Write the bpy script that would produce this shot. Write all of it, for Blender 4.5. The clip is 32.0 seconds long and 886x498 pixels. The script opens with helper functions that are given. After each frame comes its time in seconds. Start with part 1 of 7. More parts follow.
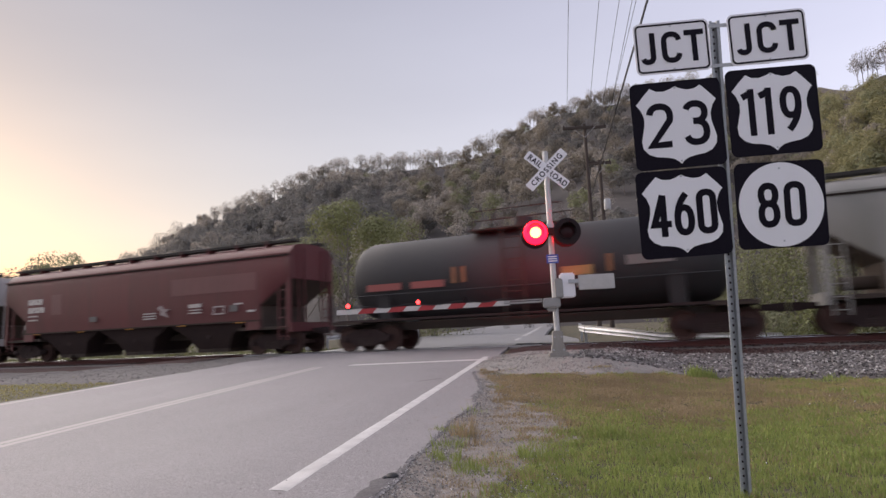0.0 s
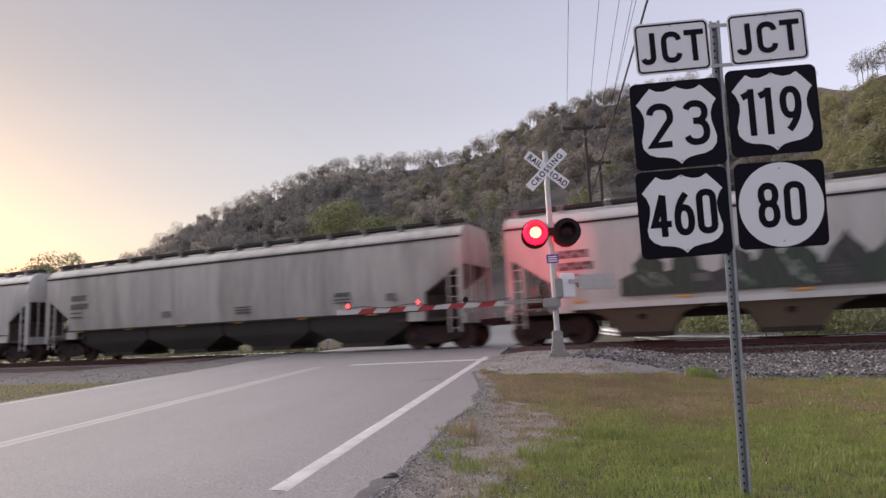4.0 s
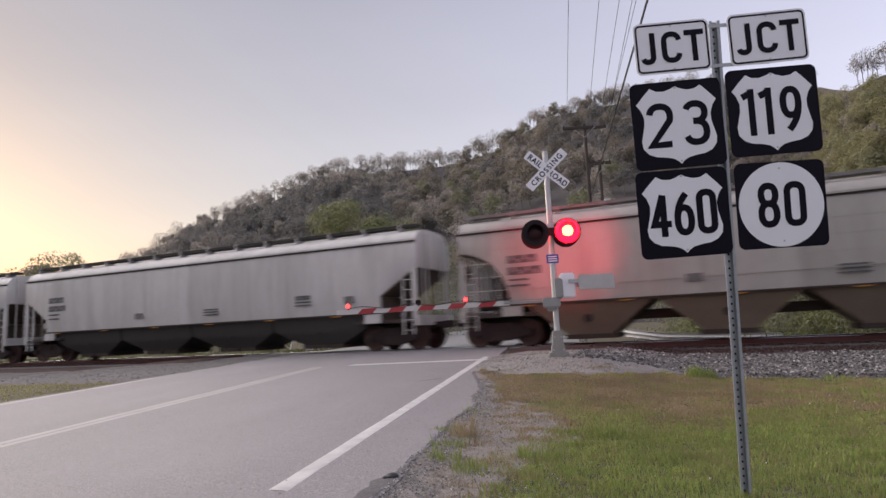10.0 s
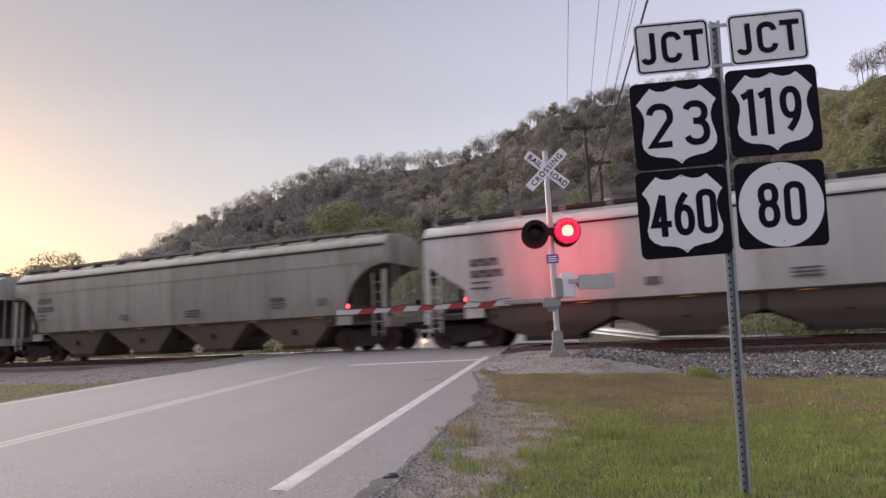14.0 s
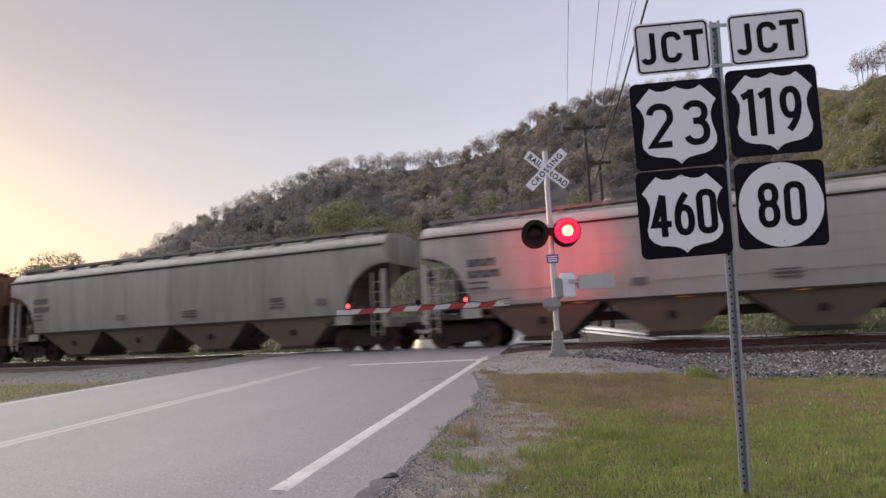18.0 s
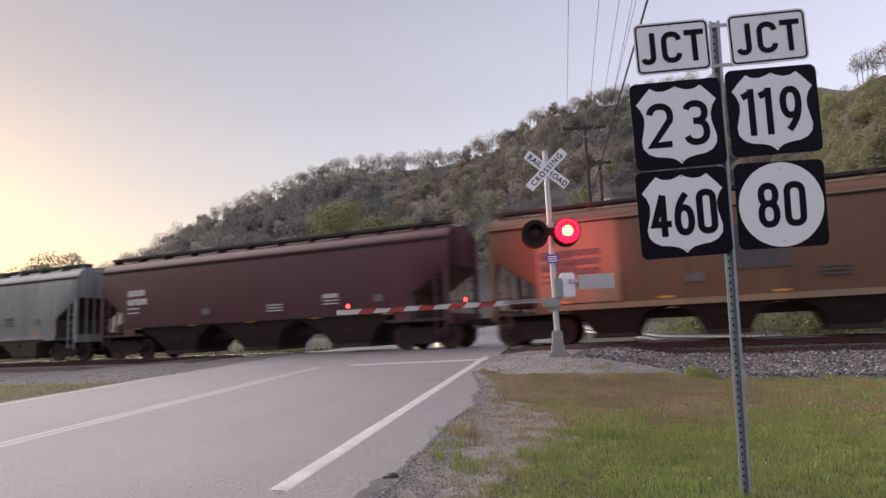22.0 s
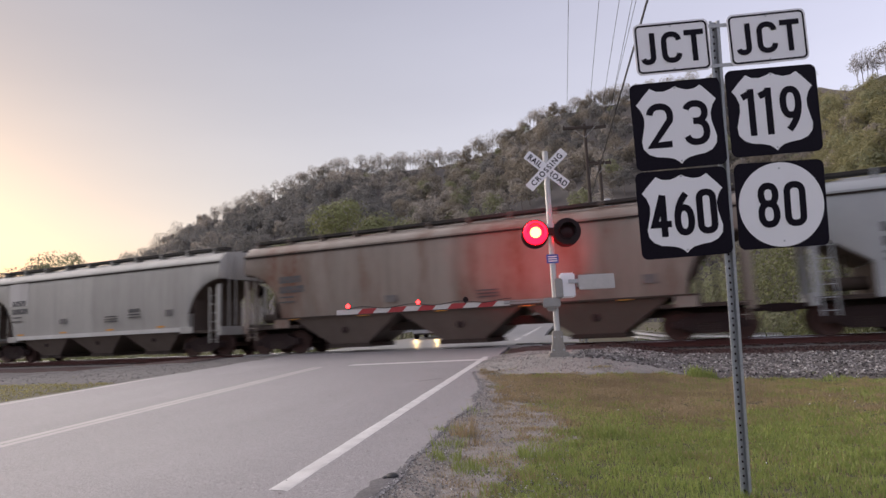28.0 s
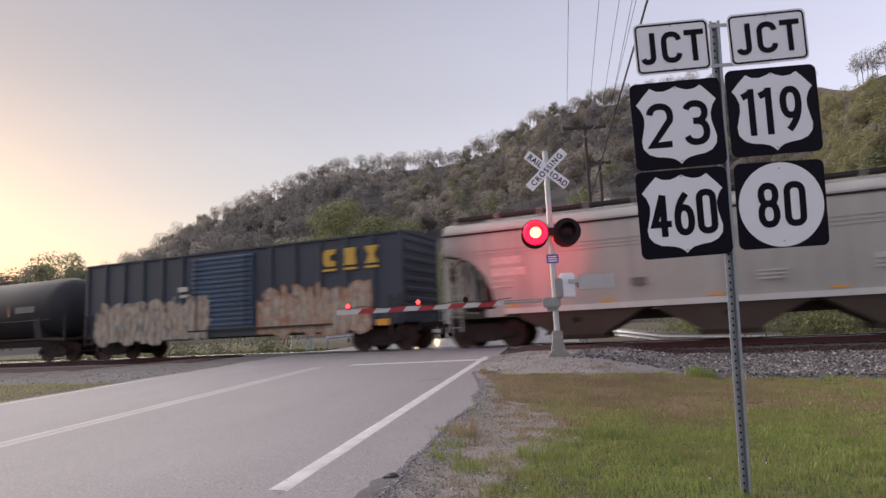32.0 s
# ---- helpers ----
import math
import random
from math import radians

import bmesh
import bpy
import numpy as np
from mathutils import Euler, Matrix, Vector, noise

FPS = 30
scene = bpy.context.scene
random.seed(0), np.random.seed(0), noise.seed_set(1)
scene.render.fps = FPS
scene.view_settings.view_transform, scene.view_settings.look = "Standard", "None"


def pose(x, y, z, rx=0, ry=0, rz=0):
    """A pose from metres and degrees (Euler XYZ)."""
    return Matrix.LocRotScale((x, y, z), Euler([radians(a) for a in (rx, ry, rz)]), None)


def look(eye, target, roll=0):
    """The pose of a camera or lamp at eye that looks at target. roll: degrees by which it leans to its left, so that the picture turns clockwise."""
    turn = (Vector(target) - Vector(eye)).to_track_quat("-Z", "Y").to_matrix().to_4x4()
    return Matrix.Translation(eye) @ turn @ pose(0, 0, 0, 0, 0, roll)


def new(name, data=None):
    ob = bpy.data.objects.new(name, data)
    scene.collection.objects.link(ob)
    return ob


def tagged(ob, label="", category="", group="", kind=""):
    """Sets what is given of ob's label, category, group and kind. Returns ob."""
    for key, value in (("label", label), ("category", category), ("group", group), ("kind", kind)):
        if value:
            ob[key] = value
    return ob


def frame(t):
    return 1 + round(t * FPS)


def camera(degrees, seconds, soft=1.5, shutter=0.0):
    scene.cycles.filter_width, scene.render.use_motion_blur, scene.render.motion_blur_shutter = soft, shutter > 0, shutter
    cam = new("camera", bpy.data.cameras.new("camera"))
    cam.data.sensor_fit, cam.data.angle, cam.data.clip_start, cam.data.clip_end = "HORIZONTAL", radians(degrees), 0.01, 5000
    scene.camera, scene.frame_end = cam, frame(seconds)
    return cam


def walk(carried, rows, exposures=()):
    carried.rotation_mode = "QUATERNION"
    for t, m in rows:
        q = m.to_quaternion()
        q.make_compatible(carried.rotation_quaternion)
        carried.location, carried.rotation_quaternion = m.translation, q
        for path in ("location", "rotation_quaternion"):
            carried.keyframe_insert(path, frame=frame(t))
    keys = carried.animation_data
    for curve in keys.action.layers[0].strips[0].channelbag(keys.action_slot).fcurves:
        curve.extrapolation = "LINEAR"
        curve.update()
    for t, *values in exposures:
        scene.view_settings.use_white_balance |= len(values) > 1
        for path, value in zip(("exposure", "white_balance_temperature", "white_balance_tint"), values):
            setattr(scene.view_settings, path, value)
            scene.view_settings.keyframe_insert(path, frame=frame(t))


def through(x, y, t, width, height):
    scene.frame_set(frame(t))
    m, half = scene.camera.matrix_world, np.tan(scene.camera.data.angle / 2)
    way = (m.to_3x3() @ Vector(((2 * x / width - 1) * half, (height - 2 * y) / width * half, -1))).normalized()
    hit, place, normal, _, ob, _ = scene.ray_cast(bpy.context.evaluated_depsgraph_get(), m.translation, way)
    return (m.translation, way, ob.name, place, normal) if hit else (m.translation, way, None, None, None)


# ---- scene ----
V = 11.087                      # speed of the train, m/s
RAIL = 0.566                    # top of the rails
TRACK = 21.5                    # centre line of the track
EYE = (0.0, 0.0, 1.16)
cam = camera(70.43, 32.0, shutter=0.65)
CAM = pose(*EYE) @ pose(0, 0, 0, 0, 0, 23.433) @ pose(0, 0, 0, 97.491) @ pose(0, 0, 0, 0, 0, -2.564)
walk(cam, [(0.0, CAM), (32.0, CAM)], exposures=[(0.0, 0.07, 6500, 13), (2.2, 0.06, 6500, 13), (5.0, -0.01, 6500, 13), (17.0, 0.0, 6500, 13), (20.0, 0.06, 6500, 13), (24.5, 0.06, 6500, 13), (28.0, 0.02, 6500, 13), (32.0, 0.02, 6500, 13)])

# ---- light ----
SUN_AZ, SUN_EL = -77.0, 2.4     # degrees from +y towards +x, and above the horizon
world = bpy.data.worlds.new("dusk_sky")
scene.world = world
world.use_nodes = True
wn = world.node_tree.nodes
sky = wn.new("ShaderNodeTexSky")
sky.sky_type = "NISHITA"
sky.sun_disc = False
sky.sun_elevation = radians(SUN_EL)
sky.sun_rotation = radians(SUN_AZ)
sky.altitude = 200
sky.air_density, sky.dust_density, sky.ozone_density = 1.0, 3.0, 1.0
# a pale tint added over the clear evening sky, toned across the camera's view
sky_tint = wn.new("ShaderNodeMix")
sky_tint.data_type = "RGBA"
sky_tint.inputs[0].default_value = 0.42
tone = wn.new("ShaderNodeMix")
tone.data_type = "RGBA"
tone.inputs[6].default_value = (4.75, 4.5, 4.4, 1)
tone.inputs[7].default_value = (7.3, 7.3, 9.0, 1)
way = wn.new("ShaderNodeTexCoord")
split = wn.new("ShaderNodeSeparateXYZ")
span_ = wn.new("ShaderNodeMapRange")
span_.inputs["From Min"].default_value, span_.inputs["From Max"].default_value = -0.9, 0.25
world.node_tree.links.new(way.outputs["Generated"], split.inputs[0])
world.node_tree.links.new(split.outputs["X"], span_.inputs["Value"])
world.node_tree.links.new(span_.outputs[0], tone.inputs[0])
world.node_tree.links.new(tone.outputs[2], sky_tint.inputs[7])
wn["Background"].inputs["Strength"].default_value = 0.233
world.node_tree.links.new(sky.outputs["Color"], sky_tint.inputs[6])
# the sky darkens upwards and to the left, with faint streaks
high = wn.new("ShaderNodeMapRange")
high.inputs["From Min"].default_value, high.inputs["From Max"].default_value = 0.27, 0.62
rise = wn.new("ShaderNodeMath")
rise.operation = "MULTIPLY_ADD"
rise.inputs[1].default_value = -0.15
world.node_tree.links.new(split.outputs["X"], rise.inputs[0])
world.node_tree.links.new(split.outputs["Z"], rise.inputs[2])
world.node_tree.links.new(rise.outputs[0], high.inputs["Value"])
shade = wn.new("ShaderNodeMix")
shade.data_type, shade.blend_type = "RGBA", "MULTIPLY"
shade.inputs[7].default_value = (0.70, 0.71, 0.76, 1)
world.node_tree.links.new(high.outputs[0], shade.inputs[0])
world.node_tree.links.new(sky_tint.outputs[2], shade.inputs[6])
lie = wn.new("ShaderNodeMapping")
lie.inputs["Rotation"].default_value = (0.0, radians(28), radians(20))
lie.inputs["Scale"].default_value = (1.2, 1.2, 5.0)
drift = wn.new("ShaderNodeTexNoise")
drift.inputs["Scale"].default_value, drift.inputs["Detail"].default_value = 1.6, 4.0
world.node_tree.links.new(way.outputs["Generated"], lie.inputs["Vector"])
world.node_tree.links.new(lie.outputs[0], drift.inputs["Vector"])
thin = wn.new("ShaderNodeMapRange")
thin.inputs["From Min"].default_value, thin.inputs["From Max"].default_value = 0.35, 0.7
world.node_tree.links.new(drift.outputs["Fac"], thin.inputs["Value"])
streaks = wn.new("ShaderNodeMix")
streaks.data_type, streaks.blend_type = "RGBA", "MULTIPLY"
streaks.inputs[7].default_value = (0.95, 0.95, 0.955, 1)
world.node_tree.links.new(thin.outputs[0], streaks.inputs[0])
world.node_tree.links.new(shade.outputs[2], streaks.inputs[6])
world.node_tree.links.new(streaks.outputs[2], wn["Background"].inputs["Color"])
sun = new("sun", bpy.data.lights.new("sun", "SUN"))
sun.data.energy, sun.data.angle, sun.data.color = 4.2, radians(70), (1.0, 0.91, 0.85)
sd = Vector((math.sin(radians(SUN_AZ)), math.cos(radians(SUN_AZ)), math.tan(radians(30))))
sun.matrix_world = look(sd * 50, (0, 0, 0))


# ---- materials ----
def nodes_of(name):
    m = bpy.data.materials.new(name)
    m.use_nodes = True
    return m, m.node_tree.nodes, m.node_tree.links, m.node_tree.nodes["Principled BSDF"]


def mix(n, l, fac, a, b):
    x = n.new("ShaderNodeMix")
    x.data_type = "RGBA"
    for sock, v in ((x.inputs[0], fac), (x.inputs[6], a), (x.inputs[7], b)):
        if isinstance(v, (int, float)):
            sock.default_value = v
        elif isinstance(v, tuple):
            sock.default_value = (*v, 1)
        else:
            l.new(v, sock)
    return x.outputs[2]


def noise_of(n, l, scale, detail=4.0, stretch=(1, 1, 1), rough=0.6, coords="Object"):
    tc = n.new("ShaderNodeTexCoord")
    mp = n.new("ShaderNodeMapping")
    mp.inputs["Scale"].default_value = stretch
    t = n.new("ShaderNodeTexNoise")
    t.inputs["Scale"].default_value, t.inputs["Detail"].default_value, t.inputs["Roughness"].default_value = scale, detail, rough
    l.new(tc.outputs[coords], mp.inputs["Vector"])
    l.new(mp.outputs[0], t.inputs["Vector"])
    return t.outputs["Fac"]


def ramp(n, l, fac, a, b):
    r = n.new("ShaderNodeMapRange")
    r.inputs["From Min"].default_value, r.inputs["From Max"].default_value = a, b
    l.new(fac, r.inputs["Value"])
    return r.outputs[0]


def mat(name, color, rough=0.6, metal=0.0, other=None, scale=3.0, fine=40.0, amount=0.5, bump=0.1, vary=0.0, stretch=(1, 1, 1)):
    """A surface that varies at two scales: broad patches towards a second colour, and fine grain with relief."""
    m, n, l, p = nodes_of(name)
    other = other or tuple(c * 0.7 for c in color)
    broad = ramp(n, l, noise_of(n, l, scale, stretch=stretch), 0.35, 0.7)
    grain = noise_of(n, l, fine, 3.0, stretch)
    scaled = n.new("ShaderNodeMath")
    scaled.operation = "MULTIPLY"
    l.new(broad, scaled.inputs[0])
    scaled.inputs[1].default_value = amount
    c = mix(n, l, scaled.outputs[0], color, other)
    c = mix(n, l, ramp(n, l, grain, 0.3, 0.75), c, tuple(x * 0.75 for x in color)) if bump else c
    if vary:
        info = n.new("ShaderNodeObjectInfo")
        h = n.new("ShaderNodeHueSaturation")
        l.new(ramp(n, l, info.outputs["Random"], 0, 1 / vary), h.inputs["Value"])
        h.inputs["Value"].default_value = 1
        add = n.new("ShaderNodeMath")
        l.new(ramp(n, l, info.outputs["Random"], 0, 1), add.inputs[0])
        add.operation = "MULTIPLY_ADD"
        add.inputs[1].default_value, add.inputs[2].default_value = vary, 1 - vary / 2
        l.new(add.outputs[0], h.inputs["Value"])
        l.new(c, h.inputs["Color"])
        c = h.outputs[0]
    l.new(c, p.inputs["Base Color"])
    p.inputs["Roughness"].default_value, p.inputs["Metallic"].default_value = rough, metal
    if bump:
        b = n.new("ShaderNodeBump")
        b.inputs["Strength"].default_value, b.inputs["Distance"].default_value = bump, 0.02
        l.new(grain, b.inputs["Height"])
        l.new(b.outputs[0], p.inputs["Normal"])
    return m


def car_paint(name, color, dirt=(0.10, 0.085, 0.07), amount=0.45, rust=0.0, rough=0.55):
    """Weathered freight car paint: vertical dirt streaks, broad fading, rust blotches and film of dust."""
    m, n, l, p = nodes_of(name)
    streak = ramp(n, l, noise_of(n, l, 1.6, 6.0, (1, 1, 0.12), 0.7), 0.42, 0.78)
    broad = ramp(n, l, noise_of(n, l, 0.35, 4.0), 0.35, 0.75)
    fine = noise_of(n, l, 14.0, 4.0, (1, 1, 0.3))
    k = n.new("ShaderNodeMath")
    k.operation = "MULTIPLY"
    l.new(streak, k.inputs[0])
    k.inputs[1].default_value = amount
    c = mix(n, l, broad, color, tuple(x * 0.82 + 0.01 for x in color))
    c = mix(n, l, k.outputs[0], c, dirt)
    smear = ramp(n, l, noise_of(n, l, 0.55, 3.0, (1, 1, 0.10), 0.5), 0.48, 0.72)
    k3 = n.new("ShaderNodeMath")
    k3.operation = "MULTIPLY"
    l.new(smear, k3.inputs[0])
    k3.inputs[1].default_value = amount * 0.5
    c = mix(n, l, k3.outputs[0], c, dirt)
    if rust:
        r = ramp(n, l, noise_of(n, l, 0.62, 7.0, (1, 1, 0.22), 0.7), 0.66 - 0.17 * rust, 0.68)
        k2 = n.new("ShaderNodeMath")
        k2.operation = "MULTIPLY"
        l.new(r, k2.inputs[0])
        k2.inputs[1].default_value = min(1.0, 0.5 + rust * 0.5)
        c = mix(n, l, k2.outputs[0], c, (0.13, 0.05, 0.025))
    c = mix(n, l, ramp(n, l, fine, 0.45, 0.9), c, tuple(x * 0.8 for x in color))
    tc = n.new("ShaderNodeTexCoord")
    sep = n.new("ShaderNodeSeparateXYZ")
    l.new(tc.outputs["Object"], sep.inputs[0])
    saw = n.new("ShaderNodeMath")
    saw.operation = "PINGPONG"
    l.new(sep.outputs["X"], saw.inputs[0])
    saw.inputs[1].default_value = 1.55
    seam = n.new("ShaderNodeMath")
    seam.operation = "MULTIPLY"
    l.new(ramp(n, l, saw.outputs[0], 0.035, 0.0), seam.inputs[0])
    seam.inputs[1].default_value = 0.35
    c = mix(n, l, seam.outputs[0], c, dirt)
    l.new(c, p.inputs["Base Color"])
    p.inputs["Roughness"].default_value = rough
    b = n.new("ShaderNodeBump")
    b.inputs["Strength"].default_value, b.inputs["Distance"].default_value = 0.12, 0.03
    l.new(noise_of(n, l, 1.1, 2.0), b.inputs["Height"])
    l.new(b.outputs[0], p.inputs["Normal"])
    return m


def glow(name, color, strength):
    m, n, l, p = nodes_of(name)
    p.inputs["Base Color"].default_value = (*color, 1)
    p.inputs["Emission Color"].default_value = (*color, 1)
    p.inputs["Emission Strength"].default_value = strength
    return m


def leafy(name, a, b, rough=0.7, fine=0.0, broad=0.11, through=0.3):
    """Foliage: thin blades that let light through, in drifts of two tones."""
    m, n, l, p = nodes_of(name)
    g = n.new("ShaderNodeNewGeometry")
    c = mix(n, l, g.outputs["Random Per Island"], a, b)
    k = n.new("ShaderNodeMath")
    k.operation = "MULTIPLY"
    l.new(ramp(n, l, noise_of(n, l, 2.2, 4.0, coords="Object"), 0.4, 0.75), k.inputs[0])
    k.inputs[1].default_value = fine
    c = mix(n, l, k.outputs[0], c, tuple(x * 0.7 for x in a))
    c = mix(n, l, ramp(n, l, noise_of(n, l, broad, 3.0, coords="Object"), 0.38, 0.62), c, tuple((x + y) * 0.37 for x, y in zip(a, b)))
    l.new(c, p.inputs["Base Color"])
    p.inputs["Roughness"].default_value = rough
    t = n.new("ShaderNodeBsdfTranslucent")
    l.new(c, t.inputs["Color"])
    sh = n.new("ShaderNodeMixShader")
    sh.inputs[0].default_value = through
    l.new(p.outputs[0], sh.inputs[1])
    l.new(t.outputs[0], sh.inputs[2])
    l.new(sh.outputs[0], n["Material Output"].inputs[0])
    return m


def asphalt(name, color, rough):
    """Bleached asphalt: pale and dark aggregate, traffic-darkened bands, blotches and hairline cracks."""
    m, n, l, p = nodes_of(name)
    grain = noise_of(n, l, 90, 2.0)
    coarse = noise_of(n, l, 38, 3.0)
    patch = ramp(n, l, noise_of(n, l, 0.28, 4.0), 0.35, 0.68)
    # bands worn along the lanes, which run a little askew
    tl = n.new("ShaderNodeTexCoord")
    ml = n.new("ShaderNodeMapping")
    ml.vector_type = "TEXTURE"
    ml.inputs["Rotation"].default_value = (0, 0, math.atan(0.229))
    ml.inputs["Scale"].default_value = (1.0, 14.0, 1.0)
    nl = n.new("ShaderNodeTexNoise")
    nl.inputs["Scale"].default_value, nl.inputs["Detail"].default_value, nl.inputs["Roughness"].default_value = 0.9, 3.0, 0.55
    l.new(tl.outputs["Object"], ml.inputs["Vector"])
    l.new(ml.outputs[0], nl.inputs["Vector"])
    band = ramp(n, l, nl.outputs["Fac"], 0.38, 0.64)
    c = mix(n, l, patch, color, tuple(x * 0.78 for x in color))
    k = n.new("ShaderNodeMath")
    k.operation = "MULTIPLY"
    l.new(band, k.inputs[0])
    k.inputs[1].default_value = 0.55
    c = mix(n, l, k.outputs[0], c, tuple(x * 0.72 for x in color))
    c = mix(n, l, ramp(n, l, grain, 0.44, 0.60), c, tuple(x * 0.5 for x in color))
    k2 = n.new("ShaderNodeMath")
    k2.operation = "MULTIPLY"
    l.new(ramp(n, l, coarse, 0.58, 0.78), k2.inputs[0])
    k2.inputs[1].default_value = 0.6
    c = mix(n, l, k2.outputs[0], c, tuple(x * 1.85 for x in color))
    v = n.new("ShaderNodeTexVoronoi")
    v.feature = "DISTANCE_TO_EDGE"
    v.inputs["Scale"].default_value = 0.33
    tc = n.new("ShaderNodeTexCoord")
    w = n.new("ShaderNodeMix")
    w.data_type = "VECTOR"
    w.inputs[0].default_value = 0.12
    t = n.new("ShaderNodeTexNoise")
    t.inputs["Scale"].default_value = 1.7
    l.new(tc.outputs["Object"], w.inputs[4])
    l.new(t.outputs["Color"], w.inputs[5])
    l.new(w.outputs[1], v.inputs["Vector"])
    c = mix(n, l, ramp(n, l, v.outputs["Distance"], 0.003, 0.0005), c, tuple(x * 0.7 for x in color))
    l.new(c, p.inputs["Base Color"])
    p.inputs["Roughness"].default_value = rough
    b = n.new("ShaderNodeBump")
    b.inputs["Strength"].default_value, b.inputs["Distance"].default_value = 0.35, 0.01
    l.new(grain, b.inputs["Height"])
    l.new(b.outputs[0], p.inputs["Normal"])
    return m


ASPHALT = asphalt("old_asphalt", (0.258, 0.24, 0.247), 0.70)
EDGE_ASPHALT = mat("crumbled_dark_asphalt", (0.10, 0.092, 0.094), 0.9, 0, (0.175, 0.162, 0.165), 3.5, 40, 1.0, 0.7)
FAR_ASPHALT = mat("polished_asphalt", (0.26, 0.255, 0.255), 0.36, 0, (0.2, 0.195, 0.195), 0.4, 60, 0.7, 0.12)
FADED_PAINT = mat("faded_centre_paint", (0.365, 0.325, 0.318), 0.65, 0, (0.255, 0.233, 0.237), 1.1, 60, 1.0, 0.2)
ROAD_PAINT = mat("worn_road_paint", (0.56, 0.545, 0.53), 0.6, 0, (0.30, 0.285, 0.285), 5, 70, 0.95, 0.2)
SOIL = mat("bare_gravelly_soil", (0.30, 0.265, 0.24), 0.95, 0, (0.13, 0.107, 0.084), 5.5, 70, 1.0, 1.0)
LAWN = mat("lawn_soil", (0.06, 0.056, 0.026), 0.95, 0, (0.15, 0.112, 0.07), 0.9, 26, 0.9, 0.6)
GRAVEL = mat("grey_gravel", (0.262, 0.242, 0.222), 0.9, 0, (0.17, 0.152, 0.138), 1.5, 30, 0.8, 0.8)
GREY_BED = mat("fine_gravel_bed", (0.135, 0.125, 0.12), 0.95, 0, (0.085, 0.078, 0.075), 0.8, 20, 0.7, 0.7)
BALLAST = mat("ballast_bed", (0.11, 0.096, 0.09), 0.95, 0, (0.05, 0.043, 0.04), 1.2, 14, 0.7, 0.9)
STEEL = mat("galvanised_steel", (0.46, 0.47, 0.49), 0.45, 0.25, (0.34, 0.35, 0.37), 8, 60, 0.6, 0.08)
ALU = mat("aluminium_paint", (0.55, 0.55, 0.55), 0.45, 0.3, (0.4, 0.4, 0.4), 5, 50, 0.5, 0.08)
WHITE = mat("white_sheeting", (0.84, 0.83, 0.86), 0.42, 0, (0.79, 0.78, 0.80), 1.5, 12, 0.3, 0.0)
BLACK = mat("black_sheeting", (0.006, 0.004, 0.011), 0.55, 0, (0.012, 0.009, 0.016), 4, 60, 0.5, 0.03)
BLACK.node_tree.nodes["Principled BSDF"].inputs["Specular IOR Level"].default_value = 0.12
SHADE_BLACK = mat("black_lamp_housing", (0.02, 0.011, 0.013), 0.6, 0, (0.028, 0.017, 0.019), 6, 50, 0.5, 0.05)
ARM_WHITE = mat("weathered_white_sheeting", (0.62, 0.60, 0.575), 0.5, 0, (0.5, 0.47, 0.43), 5, 40, 0.6, 0.03)
RED_SHEET = mat("red_sheeting", (0.40, 0.028, 0.032), 0.4, 0, (0.3, 0.02, 0.02), 6, 70, 0.4, 0.03)
BLUE_SIGN = mat("blue_sheeting", (0.03, 0.08, 0.42), 0.4, 0, (0.03, 0.06, 0.3), 6, 70, 0.4, 0.03)
DARK_ENAMEL = mat("dull_grey_casting", (0.36, 0.35, 0.34), 0.6, 0.1, (0.16, 0.155, 0.15), 3, 50, 0.6, 0.1)
GREY_BOX = mat("grey_enamel", (0.5, 0.51, 0.52), 0.45, 0.0, (0.36, 0.36, 0.36), 3, 50, 0.6, 0.06)
CONCRETE = mat("concrete", (0.33, 0.31, 0.28), 0.9, 0, (0.22, 0.2, 0.18), 4, 40, 0.6, 0.4)
RAIL_RUST = mat("rusty_rail", (0.085, 0.026, 0.022), 0.8, 0.1, (0.05, 0.018, 0.016), 3, 30, 0.6, 0.3)
RAIL_TOP = mat("polished_railhead", (0.5, 0.49, 0.48), 0.16, 1.0, (0.4, 0.38, 0.36), 1, 60, 0.4, 0.03)
TIE = mat("creosoted_tie", (0.05, 0.032, 0.028), 0.9, 0, (0.075, 0.055, 0.047), 4, 25, 0.7, 0.5, vary=0.4)
TRUCK = mat("grimy_cast_steel", (0.028, 0.015, 0.015), 0.85, 0.1, (0.05, 0.026, 0.022), 3, 30, 0.6, 0.3)
WHEEL = mat("brown_wheel_steel", (0.075, 0.036, 0.03), 0.7, 0.3, (0.04, 0.03, 0.025), 3, 30, 0.6, 0.2)
UNDER = mat("brown_underframe", (0.05, 0.035, 0.027), 0.9, 0.0, (0.028, 0.021, 0.018), 1.2, 20, 0.7, 0.2)
WOOD_POLE = mat("weathered_pole_wood", (0.08, 0.062, 0.052), 0.9, 0, (0.05, 0.04, 0.035), 3, 25, 0.7, 0.4, stretch=(1, 1, 0.1))
CABLE = mat("black_cable", (0.02, 0.02, 0.022), 0.7, 0, (0.03, 0.03, 0.03), 3, 40, 0.5, 0.0)
DARK_BARK = mat("dark_bark", (0.15, 0.13, 0.115), 0.95, 0, (0.07, 0.06, 0.05), 2, 14, 0.7, 0.4)
BARK = mat("grey_bark", (0.22, 0.19, 0.17), 0.95, 0, (0.09, 0.08, 0.07), 2, 14, 0.7, 0.4)
